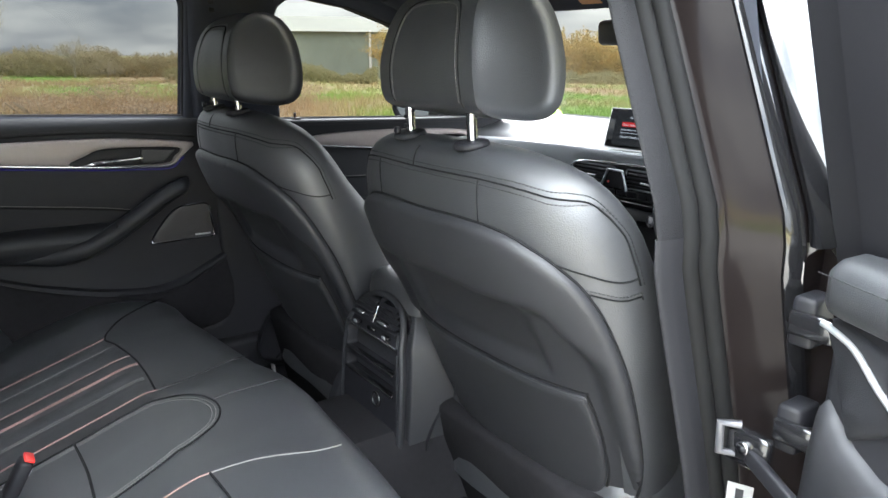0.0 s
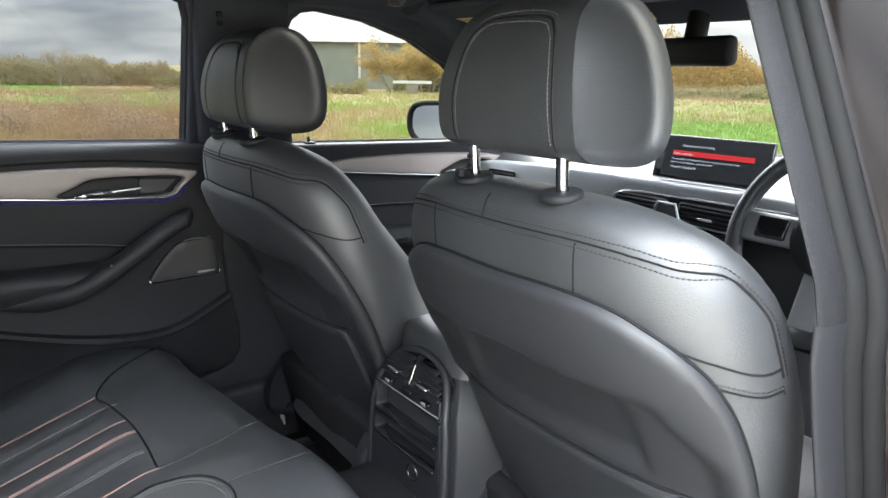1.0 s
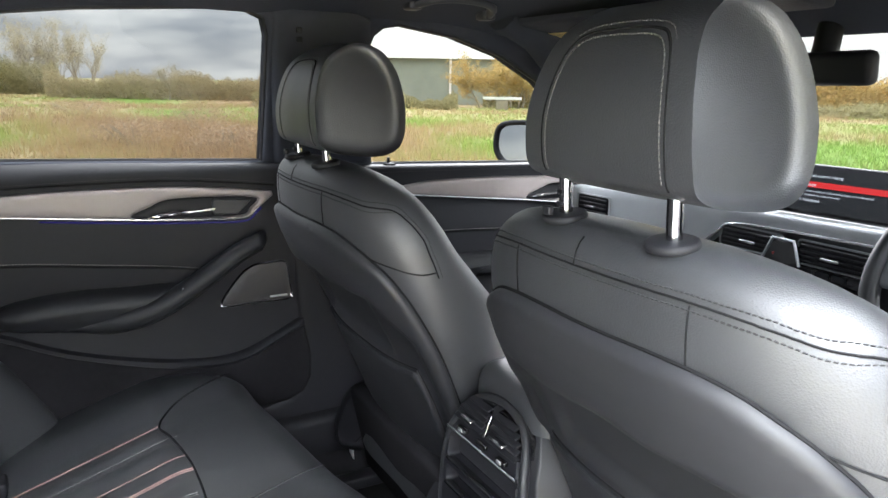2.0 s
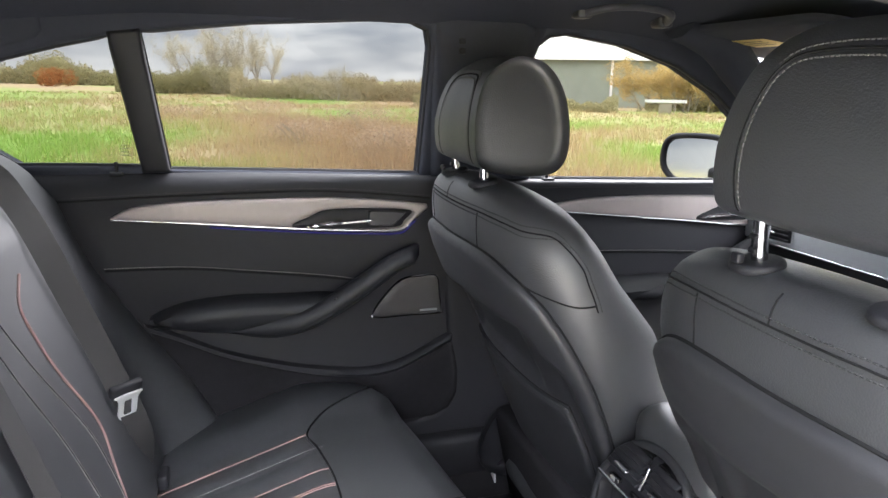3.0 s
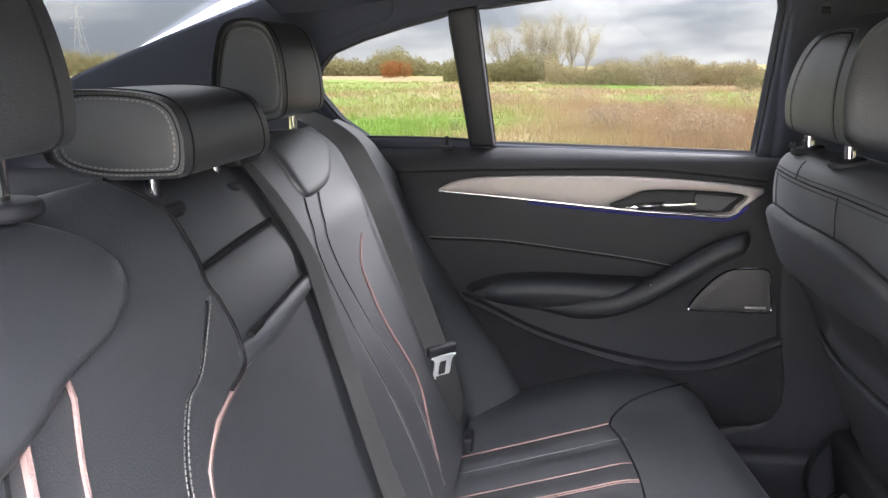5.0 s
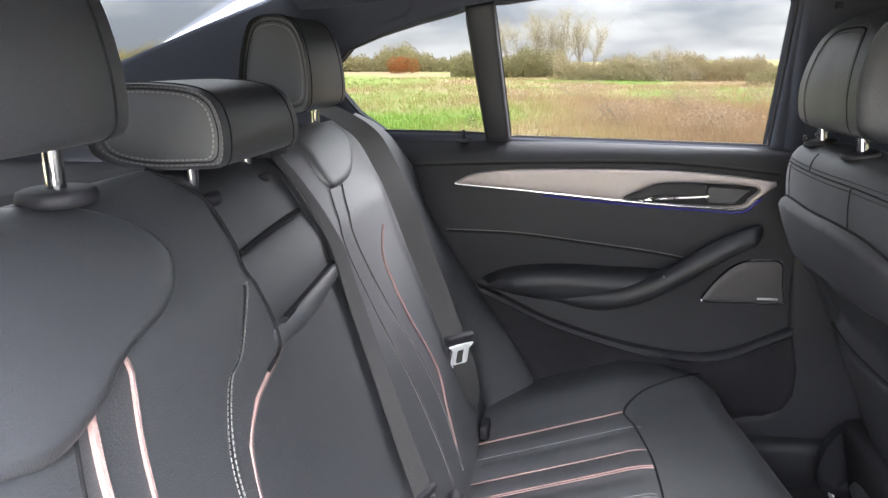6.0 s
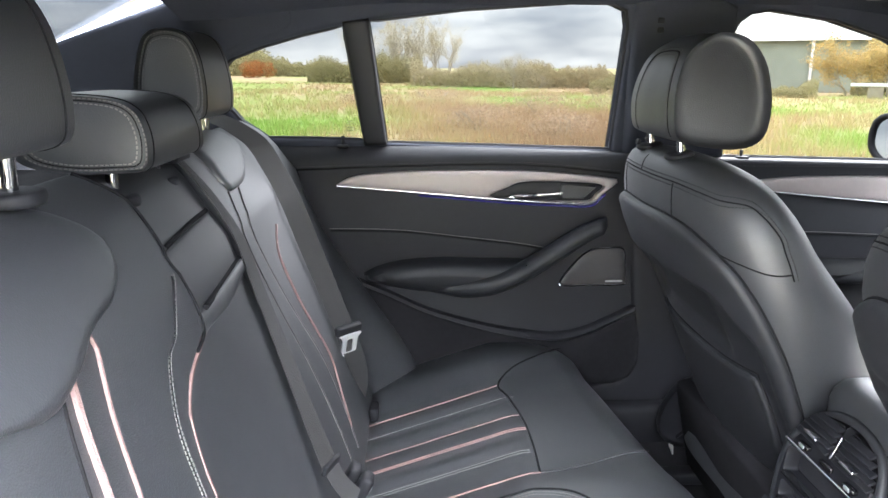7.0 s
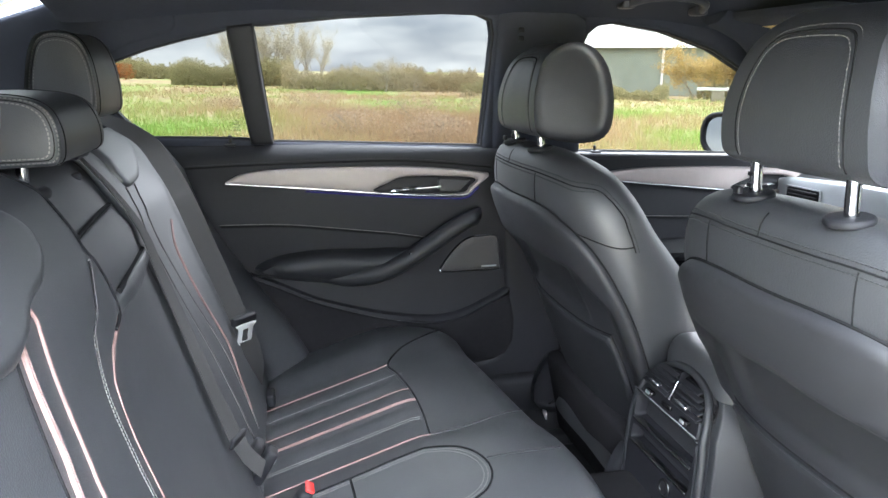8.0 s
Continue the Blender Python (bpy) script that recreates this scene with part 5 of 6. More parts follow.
for body, x, y, size in (("Remote control missing", -0.075, 0.026, 0.0085), ("Close message", -0.095, 0.0065, 0.0085), ("Remote control not available or malfunctioning. Engine cannot be started.", -0.097, -0.006, 0.0058),
                         ("See Owner's Handbook for more information.", -0.097, -0.014, 0.0058), ("Owner's Handbook", -0.097, -0.026, 0.0085)):
    text("display_text", body, SM @ Matrix.Translation((x, y, 0.0096)), size, TEXT, screen)

# steering wheel
wheel = thing("steering_wheel", (0.442, 0.69, 0.930), "black leather steering wheel with silver spokes", "steering wheel")
WM = Matrix.Translation((0.442, 0.69, 0.930)) @ pose(0, 0, 0, 66)
part("rim", tube([WM @ Vector((0.182 * math.cos(a), 0.182 * math.sin(a), 0)) for a in np.linspace(0, 2 * math.pi, 64, endpoint=False)], 0.0165, 12, closed=True), LEATHER_SMOOTH, wheel)
part("hub", disc(0.075, 0.06, WM @ Matrix.Translation((0, 0, -0.01)), 32, 0.02), PLASTIC, wheel)
for a in (180, 0, 270):
    m = WM @ pose(0, 0, 0, 0, 0, a) @ Matrix.Translation((0.12, 0, -0.005))
    s = part("spoke", block((0.12, 0.058, 0.022), m, 0.008), SILVER, wheel, "silver spoke")
    if a != 270:
        part("button_pad", block((0.06, 0.042, 0.010), m @ Matrix.Translation((-0.01, 0, 0.012)), 0.004), GLOSS_BLACK, s)
part("column", disc(0.05, 0.30, WM @ Matrix.Translation((0, 0, -0.18)), 24, 0.005), PLASTIC, wheel)

# rear-view mirror
mirror = thing("rear_view_mirror", (0.06, 0.75, 1.34), "black interior rear-view mirror under the windscreen header", "mirror")
MM = Matrix.Translation((0.075, 0.75, 1.255)) @ pose(0, 0, 0, 5, 0, -14)
part("housing", block((0.235, 0.035, 0.060), MM, 0.014, 3), PLASTIC_DEEP, mirror)
part("stalk", tube([(0.06, 0.77, 1.26), (0.055, 0.785, 1.29), (0.05, 0.80, 1.335)], 0.024, 12), PLASTIC_DEEP, mirror)

# windscreen and its frame
screen_win = thing("window_5", (0, 1.0, 1.2), "wide windscreen", "window", "", "structure")
ob = part("pane", sheet([(-0.60, 0.0), (0.60, 0.0), (0.74, 1.0), (-0.74, 1.0)], lambda u, v, w: Vector((u, 0.74 + 0.62 * v, 1.375 - 0.40 * v)), (0, 0, 1.2)), FRONT_GLASS, screen_win)
ob.visible_shadow = False
for sgn in (-1, 1):
    path = [(sgn * 0.575, 0.48, 1.385), (sgn * 0.60, 0.60, 1.338), (sgn * 0.635, 0.70, 1.275), (sgn * 0.675, 0.85, 1.17), (sgn * 0.725, 1.05, 1.03)]
    structure("pillar_front_" + ("west" if sgn < 0 else "east"), tube(curve(path, 5), 0.046, 10), HEADLINER, "dark windscreen pillar", "pillar")

header = [[(x, y, z) for y, z in ((0.66, 1.400), (0.70, 1.388), (0.76, 1.350), (0.815, 1.322), (0.832, 1.318), (0.838, 1.326), (0.80, 1.352), (0.74, 1.392), (0.70, 1.412))] for x in np.linspace(-0.62, 0.62, 9)]
structure("trim_header", loft(header), HEADLINER, "dark lining over the top edge of the windscreen", "roof trim")

# door mirror outside
dm = thing("door_mirror", (-0.98, 0.80, 1.03), "black-framed door mirror outside the passenger window", "mirror")
glass_line = curve([(-0.105, 0.0), (-0.095, 0.045), (-0.05, 0.062), (0.06, 0.062), (0.10, 0.04), (0.095, -0.04), (0.06, -0.062), (-0.04, -0.066), (-0.09, -0.04)], 5, closed=True)
DM = Matrix.Translation((-0.965, 0.84, 1.030)) @ pose(0, 0, 0, -4, 0, 24)
part("housing", pillow(glass_line, lambda u, v, w: DM @ Vector((u * 1.1, -w, v * 1.12)), h=-0.004, r=0.012, step=0.02, depth=0.09), PLASTIC_DEEP, dm)
MIRROR = material("mirror_glass", (0.85, 0.87, 0.88), 0.02, metal=1.0, vary=0.01)
part("mirror_glass", pillow(glass_line, lambda u, v, w: DM @ Vector((u, -0.004 - w, v)), h=0.0, r=0.01, step=0.03, depth=0.0), MIRROR, dm)
part("rim", tube([DM @ Vector((u * 1.06, -0.006, v * 1.08)) for u, v in glass_line], 0.009, 8, closed=True), PLASTIC_DEEP, dm)
part("foot", block((0.16, 0.05, 0.04), Matrix.Translation((-0.83, 0.86, 0.995)), 0.012), PLASTIC_DEEP, dm)

# ---- roof fittings ----
handle = thing("grab_handle", (-0.57, 0.34, 1.385), "dark folding grab handle over the front passenger window", "grab handle")
path = curve([(-0.560, 0.232, 1.385), (-0.530, 0.240, 1.388), (-0.502, 0.262, 1.394), (-0.494, 0.31, 1.397), (-0.494, 0.37, 1.394), (-0.506, 0.405, 1.386), (-0.532, 0.416, 1.377), (-0.560, 0.42, 1.372)], 6)
part("grip", tube(path, 0.0115, 10, flat=0.8), GRIP, handle)
for y, z in ((0.230, 1.386), (0.42, 1.374)):
    part("mount", block((0.040, 0.034, 0.024), Matrix.Translation((-0.558, y, z)), 0.006), GRIP, handle)
visor = thing("sun_visor", (-0.40, 0.66, 1.36), "dark folded sun visor with pale warning label", "sun visor")
part("flap", pillow(rounded(-0.60, 0.50, -0.20, 0.77, 0.04), lambda u, v, w: Vector((u, v, 1.366 - 0.12 * (v - 0.5) - w)), h=0.012, r=0.012, step=0.04, depth=0.004), HEADLINER, visor)
YELLOW = material("pale_yellow_label", (0.62, 0.48, 0.16), 0.6, vary=0.06)
lab = part("label", pillow(rounded(-0.575, 0.60, -0.455, 0.685, 0.002), lambda u, v, w: Vector((u, v, 1.353 - 0.12 * (v - 0.5) - w)), h=0.0006, r=0.001, step=0.05, depth=0.0), YELLOW, visor, "pale yellow printed label")
for k in range(3):
    part("print_bar", block((0.06, 0.004, 0.0006), Matrix.Translation((-0.515, 0.622 + 0.018 * k, 1.3375 - 0.0022 * k)), 0), PLASTIC, lab)
lamp = thing("roof_console", (0.03, 0.55, 1.37), "dark overhead console by the windscreen with amber label", "roof console")
part("body", block((0.20, 0.26, 0.03), Matrix.Translation((0.03, 0.56, 1.378)) @ pose(0, 0, 0, -5), 0.01), PLASTIC, lamp)
AMBER = material("amber_label", (0.60, 0.26, 0.05), 0.5, vary=0.08)
part("label", block((0.06, 0.03, 0.002), Matrix.Translation((-0.085, 0.775, 1.334)) @ pose(0, 0, 0, -25, 0, 10), 0), AMBER, lamp, "small amber label")
tab = thing("floor_tab", (-0.62, 0.10, 0.30), "small white tab hanging under the front seat", "tab")
part("tab", block((0.030, 0.004, 0.034), Matrix.Translation((-0.628, 0.098, 0.303)) @ pose(0, 0, 0, 10, 20, 0), 0.002), WHITE_PRINT, tab)
part("cord", tube([(-0.628, 0.10, 0.32), (-0.60, 0.12, 0.36), (-0.58, 0.16, 0.37)], 0.004, 6), PLASTIC_DEEP, tab)
mat = thing("floor_mat", (0.33, -0.08, 0.25), "black velour floor mat before the rear seat", "floor mat", "floor mats")
part("pile", pillow(rounded(0.10, -0.16, 0.58, 0.20, 0.03), lambda u, v, w: Vector((u, v, 0.285 + w)), h=0.008, r=0.008, step=0.06, depth=0.05), CARPET, mat)


# ---- near side: pillar, open rear door, front door ----
near_pillar = thing("pillar_east", (0.78, 0.15, 0.4), "pillar by the open rear door, rubber seal and glossy paint", "pillar", "", "structure")


def pillar_edge(z):
    """Inner rear edge of the near pillar, by height."""
    x = 0.710 - 0.40 * max(0, z - 1.0) + 0.01 * smoothstep(0.95, 0.6, z)
    y = 0.090 + 0.29 * max(0, 0.95 - z)
    return x, y


zs = np.linspace(0.34, 1.42, 28)


def pillar_strip(name, corners, mat, label="", z0=0.0, z1=2.0):
    """A strip along the pillar with a closed profile, given from its edge."""
    rings = []
    for z in zs:
        if z0 <= z <= z1:
            x0, y0 = pillar_edge(z)
            rings.append([(x0 + x, y0 + y, z) for x, y in corners])
    return part(name, loft(rings), mat, near_pillar, label)


pillar_strip("upper_trim", curve([(-0.030, 0.22), (-0.014, 0.06), (-0.004, 0.012), (0.001, 0.0), (0.007, 0.012), (0.010, 0.045), (0.010, 0.22)], 4, closed=True), PERFORATED, "textured dark plastic", 0.98, 2)
pillar_strip("lower_trim", curve([(-0.030, 0.22), (-0.015, 0.06), (-0.006, 0.010), (0.0, -0.002), (0.007, 0.012), (0.010, 0.045), (0.010, 0.22)], 4, closed=True), PLASTIC, "smooth dark plastic", 0, 1.0)
for w0, w1, bulge, mat in ((0.0, 0.5, 0.010, RUBBER), (0.46, 1.0, 0.014, RUBBER)):
    a, b = np.array((0.006, 0.040)), np.array((0.026, 0.086))
    rings = []
    for z in zs:
        x0, y0 = pillar_edge(z)
        p, q = a + (b - a) * w0, a + (b - a) * w1
        c, half = (p + q) / 2, (q - p) / 2
        nrm = np.array((half[1], -half[0])) / np.linalg.norm(half)
        rings.append([(x0 + c[0] + half[0] * math.cos(t) + nrm[0] * bulge * math.sin(t), y0 + c[1] + half[1] * math.cos(t) + nrm[1] * bulge * math.sin(t), z) for t in np.linspace(0, 2 * math.pi, 16, endpoint=False)])
    part("door_seal", loft(rings), mat, near_pillar, "grey rubber door seal")
pillar_strip("jamb", curve([(0.026, 0.088), (0.034, 0.084), (0.060, 0.092), (0.088, 0.104), (0.104, 0.112), (0.112, 0.124), (0.113, 0.16), (0.113, 0.26), (0.06, 0.26), (0.026, 0.26)], 4, closed=True), PAINT, "glossy black-brown paint")
pillar_strip("jamb_lip", [(0.100, 0.108), (0.106, 0.104), (0.116, 0.112), (0.118, 0.126), (0.112, 0.128)], GLOSS_BLACK)
pillar_strip("outer_cover", [(0.120, 0.13), (0.130, 0.124), (0.140, 0.140), (0.142, 0.30), (0.120, 0.30)], GLOSS_BLACK, "", 0.98, 2)

# striker, check strap, hinges
striker = part("striker", tube([(0.80, 0.175, 0.705), (0.782, 0.160, 0.705), (0.780, 0.160, 0.745), (0.80, 0.175, 0.745)], 0.006, 10), DARK_STEEL, near_pillar, "steel door striker")
part("check_strap", block((0.10, 0.012, 0.022), Matrix.Translation((0.862, 0.155, 0.700)) @ pose(0, 0, 0, 0, 14, -20), 0.003), PLASTIC_DEEP, near_pillar)
part("strap_bracket", block((0.060, 0.020, 0.048), Matrix.Translation((0.812, 0.178, 0.716)), 0.006), GLOSS_BLACK, near_pillar)
part("bolt", disc(0.009, 0.010, Matrix.Translation((0.812, 0.165, 0.722)) @ pose(0, 0, 0, 90), 12, 0.002), STEEL, near_pillar)
part("sticker_bar", block((0.010, 0.001, 0.036), Matrix.Translation((0.802, 0.1872, 0.630)) @ pose(0, 0, 0, 0, 0, 25), 0.0), PLASTIC, near_pillar)
part("sticker", block((0.032, 0.001, 0.050), Matrix.Translation((0.802, 0.188, 0.630)) @ pose(0, 0, 0, 0, 0, 25), 0.0), PAPER, near_pillar, "pale printed label")
for z in (0.895, 0.755):
    h = part("hinge", block((0.030, 0.050, 0.062), Matrix.Translation((0.848, 0.215, z)), 0.006), PLASTIC_DEEP, near_pillar)
    part("hinge_arm", block((0.055, 0.016, 0.030), Matrix.Translation((0.862, 0.190, z)), 0.004), GLOSS_BLACK, h)

# open rear door, swung outwards
DOOR = Matrix.Translation((0.885, 0.205, 0.0)) @ Matrix.Rotation(radians(66), 4, "Z")


def open_at(u, v, w):
    """u along the door from its hinge, v up, w out of its inner face."""
    return DOOR @ Vector((-w, -u, v))


near_door = thing("door_3", (0.95, 0.15, 0.3), "open rear door with black leather belt pad and grey lining", "car door", "", "structure")
lining = [(0.0, 0.95), (0.03, 0.99), (0.95, 1.02), (0.98, 0.9), (0.80, 0.40), (0.05, 0.38), (0.0, 0.5)]
part("panel", pillow(dense(lining, 0.05), open_at, h=0.012, r=0.02, step=0.05, depth=0.09), PLASTIC, near_door, "soft black plastic")
pad = rounded(0.0, 0.915, 0.95, 0.992, 0.025)
part("belt_pad", pillow(dense(pad, 0.03), open_at, h=0.045, r=0.03, step=0.03, depth=0.002), LEATHER_SMOOTH, near_door, "padded black leather")
part("stitching", stitches([open_at(u, 0.970, 0.046) for u in np.linspace(0.01, 0.5, 60)], open_at(0, 0, 1) - open_at(0, 0, 0)), THREAD_DARK, near_door)
spear = curve([(0.0, 0.912), (0.10, 0.905), (0.30, 0.91), (0.5, 0.90), (0.5, 0.87), (0.2, 0.86), (0.08, 0.80), (0.05, 0.79), (0.02, 0.86)], 6, closed=True)
part("inlay", pillow(spear, open_at, h=0.022, r=0.010, step=0.03, depth=0.004), DOOR_PAD, near_door, "matt black leather inlay")
part("bright_edge", tube([open_at(u, v, 0.024) for u, v in curve([(0.0, 0.906), (0.05, 0.895), (0.10, 0.860), (0.16, 0.836), (0.30, 0.830)], 6)], 0.004, 8), SILVER, near_door, "satin silver strip")
part("lower_lining", pillow(curve([(0.0, 0.80), (0.10, 0.77), (0.4, 0.72), (0.6, 0.5), (0.5, 0.42), (0.05, 0.42)], 5, closed=True), open_at, h=0.03, r=0.03, step=0.03, depth=0.002), SHELL, near_door)
part("pull_handle", tube([open_at(u, v, 0.06) for u, v in curve([(0.04, 0.68), (0.09, 0.70), (0.2, 0.66), (0.35, 0.60)], 6)], 0.02, 10), LEATHER_SMOOTH, near_door)
outer = [(0.0, 0.97), (0.0, 0.30), (0.6, 0.30), (0.86, 0.55), (1.0, 0.75), (1.0, 0.97)]
part("outer_skin", pillow(dense(outer, 0.06), lambda u, v, w: open_at(u, v, -0.09 - w), h=0.03, r=0.05, step=0.06, depth=0.02), PAINT, near_door, "glossy black-brown paint")
part("front_frame", loft([[open_at(-0.062 + du, z, -0.05 + 0.30 * (z - 1.0) + dw) for du, dw in ((0.0, 0.02), (0.012, 0.035), (0.055, 0.03), (0.065, 0.042), (0.175, 0.038), (0.19, 0.01), (0.19, -0.02), (0.02, -0.03), (0.0, -0.01))] for z in np.linspace(0.95, 1.36, 10)]), PLASTIC_DEEP, near_door, "black window frame")
part("top_frame", tube([open_at(0.0 + 0.92 * f, 1.37 - 0.10 * f * f, 0.06) for f in np.linspace(0, 1, 10)], 0.022, 8), PLASTIC_DEEP, near_door)
pane = part("pane", sheet([(0.05, 0.98), (0.95, 1.0), (0.92, 1.26), (0.5, 1.34), (0.12, 1.36)], lambda u, v, w: open_at(u, v, -0.055 + 0.30 * (v - 1.0)), (1.2, -0.6, 1.2)), NEAR_GLASS, near_door)
pane.visible_shadow = False

# front door beyond the pillar, closed
outer_skin(1, "body_side_east", 0.27, 1.3)
structure("sill_east", block((0.16, 1.3, 0.14), Matrix.Translation((0.80, -0.30, 0.30)), 0.03), PAINT, "glossy painted sill under the open door", "sill")
NEAR_FRONT = [(0.27, 1.30), (0.30, 1.345), (0.41, 1.331), (0.553, 1.288), (0.681, 1.225), (0.804, 1.135), (0.905, 1.045), (0.905, 0.995), (0.60, 1.006), (0.27, 1.018)]


def near_side_x(v):
    return 0.835 - 0.45 * (v - 1.0)


near_win = thing("window_6", (0.8, 0.6, 1.1), "driver's door window reflecting the sky", "window", "", "structure")
part("pane", sheet(NEAR_FRONT, lambda u, v, w: Vector((near_side_x(v), u, v)), (2.0, 0.0, 1.2)), NEAR_GLASS, near_win)
side_wall("wall_east", 1, [[(0.27, 1.28), (0.29, 1.325), (0.42, 1.325), (0.553, 1.285), (0.681, 1.222), (0.804, 1.132), (0.905, 1.042), (0.905, 0.998), (0.60, 1.006), (0.27, 1.02)]],
          [(0.20, 1.00), (0.20, 1.40), (0.3, 1.42), (0.52, 1.36), (0.72, 1.28), (0.95, 1.10), (1.05, 1.00), (1.05, 0.96), (0.5, 0.97)], "dark anthracite upper side with the driver's window opening")
structure("roof_rail_east", tube([(0.60, 0.30, 1.385), (0.61, 0.0, 1.40), (0.61, -0.4, 1.385), (0.61, -0.8, 1.345), (0.60, -1.05, 1.29)], 0.03, 10), HEADLINER, "dark roof rail over the open door", "roof rail")


# ---- outside ----
def ground_z(x, y):
    """The field falls away a little to the front and to the far side."""
    r = math.hypot(x, y)
    k = smoothstep(5, 30, r)
    roll = 0.22 * noise.noise(Vector((x * 0.09, y * 0.09, 3.0))) * k * smoothstep(160, 60, r)
    return k * (0.006 * x - 0.013 * y) * (1.0 if r < 200 else 200 / r) + roll


def dryness(x, y):
    """0: fresh green grass, 1: dead brown scrub."""
    v = 0.52 + 0.75 * noise.noise(Vector((x * 0.10, y * 0.10, 7.0))) + 0.35 * noise.noise(Vector((x * 0.35, y * 0.35, 1.0)))
    v += 0.42 * math.exp(-(((x + 15) / 9) ** 2 + ((y - 2.5) / 4.0) ** 2))
    v -= 0.45 * math.exp(-(((x + 14) / 5) ** 2 + ((y + 5.5) / 4.5) ** 2))
    v -= 0.70 * math.exp(-(((x + 9) / 5) ** 2 + ((y - 9) / 5) ** 2))
    v -= 0.60 * math.exp(-(((x + 18) / 8) ** 2 + ((y - 19) / 9) ** 2))
    v -= 0.25 * math.exp(-(((x + 45) / 20) ** 2 + ((y + 16) / 12) ** 2))
    return min(1.0, max(0.0, v))


def plant_material(name, stops, use_dry, rough=0.9, random_span=0.35, translucent=0.4):
    """Leaf and grass colours, from green to dry, varied from blade to blade."""
    m = bpy.data.materials.new(name)
    m.use_nodes = True
    n, l = m.node_tree.nodes, m.node_tree.links
    b = n["Principled BSDF"]
    b.inputs["Roughness"].default_value = rough
    b.inputs["Specular IOR Level"].default_value = 0.2
    geo = n.new("ShaderNodeNewGeometry")
    ramp = n.new("ShaderNodeValToRGB")
    e = ramp.color_ramp.elements
    for i, (pos, c) in enumerate(stops):
        k = e[i] if i < 2 else e.new(pos)
        k.position, k.color = pos, (*c, 1)
    if use_dry:
        at = n.new("ShaderNodeAttribute")
        at.attribute_name = "dry"
        span = n.new("ShaderNodeMapRange")
        span.inputs["To Min"].default_value, span.inputs["To Max"].default_value = -random_span, random_span
        add = n.new("ShaderNodeMath")
        add.operation = "ADD"
        add.use_clamp = True
        l.new(geo.outputs["Random Per Island"], span.inputs["Value"])
        l.new(span.outputs["Result"], add.inputs[0])
        l.new(at.outputs["Fac"], add.inputs[1])
        l.new(add.outputs["Value"], ramp.inputs["Fac"])
    else:
        l.new(geo.outputs["Random Per Island"], ramp.inputs["Fac"])
    l.new(ramp.outputs["Color"], b.inputs["Base Color"])
    # thin leaves let some light through
    thin = n.new("ShaderNodeBsdfTranslucent")
    share = n.new("ShaderNodeMixShader")
    share.inputs["Fac"].default_value = translucent
    l.new(ramp.outputs["Color"], thin.inputs["Color"])
    l.new(b.outputs["BSDF"], share.inputs[1])
    l.new(thin.outputs["BSDF"], share.inputs[2])
    l.new(share.outputs["Shader"], n["Material Output"].inputs["Surface"])
    return m


GRASS_STOPS = [(0.0, (0.22, 0.36, 0.06)), (0.30, (0.31, 0.35, 0.10)), (0.52, (0.42, 0.345, 0.17)), (0.75, (0.43, 0.31, 0.175)), (1.0, (0.33, 0.225, 0.135))]
GRASS = plant_material("field_grass", GRASS_STOPS, True, random_span=0.22)


def soil_material():
    m = plant_material("rough_field", [(p, tuple(c * 0.8 for c in col)) for p, col in GRASS_STOPS], True, random_span=0.0, translucent=0.0)
    n, l = m.node_tree.nodes, m.node_tree.links
    b = n["Principled BSDF"]
    tc = n.new("ShaderNodeTexCoord")
    tex = n.new("ShaderNodeTexNoise")
    tex.inputs["Scale"].default_value, tex.inputs["Detail"].default_value = 2.2, 9
    tex.inputs["Roughness"].default_value = 0.7
    span = n.new("ShaderNodeMapRange")
    span.inputs["From Min"].default_value, span.inputs["From Max"].default_value = 0.3, 0.7
    span.inputs["To Min"].default_value, span.inputs["To Max"].default_value = -0.3, 0.3
    add = [q for q in n if q.bl_idname == "ShaderNodeMath"][0]
    l.new(tc.outputs["Object"], tex.inputs["Vector"])
    l.new(tex.outputs["Fac"], span.inputs["Value"])
    l.new(span.outputs["Result"], add.inputs[0])
    bump = n.new("ShaderNodeBump")
    bump.inputs["Distance"].default_value = 0.15
    l.new(tex.outputs["Fac"], bump.inputs["Height"])
    l.new(bump.outputs["Normal"], b.inputs["Normal"])
    return m


SOIL = soil_material()


def mesh_from(name, verts, faces, mat, dry=None):
    me = bpy.data.meshes.new(name)
    me.from_pydata(verts, [], faces)
    if dry is not None:
        at = me.attributes.new("dry", "FLOAT", "POINT")
        at.data.foreach_set("value", np.array(dry, dtype=np.float32))
    me.materials.append(mat)
    return new(name, me)


verts, faces, dry = [(0, 0, 0)], [], [0.5]
radii = [2.5, 4, 5.5, 7] + [8 * 1.115 ** i for i in range(44)] + [1200, 1800]
AZ = 144
for r in radii:
    for i in range(AZ):
        a = 2 * math.pi * i / AZ
        x, y = r * math.cos(a), r * math.sin(a)
        verts.append((x, y, ground_z(x, y)))
        dry.append(dryness(x, y))
for i in range(AZ):
    j = (i + 1) % AZ
    faces.append((0, 1 + i, 1 + j))
    for k in range(len(radii) - 1):
        p, q = 1 + k * AZ, 1 + (k + 1) * AZ
        faces.append((p + i, q + i, q + j, p + j))
ground = mesh_from("ground", verts, faces, SOIL, dry)
ground.data.shade_smooth()
tagged(ground, "rough overgrown field of dry and green grass", "ground", "", "structure")

# concrete standing beside the car
CONCRETE = material("pale_concrete", (0.30, 0.28, 0.25), 0.9, grain=0.6, grain_scale=60, vary=0.25, vary_scale=0.8)
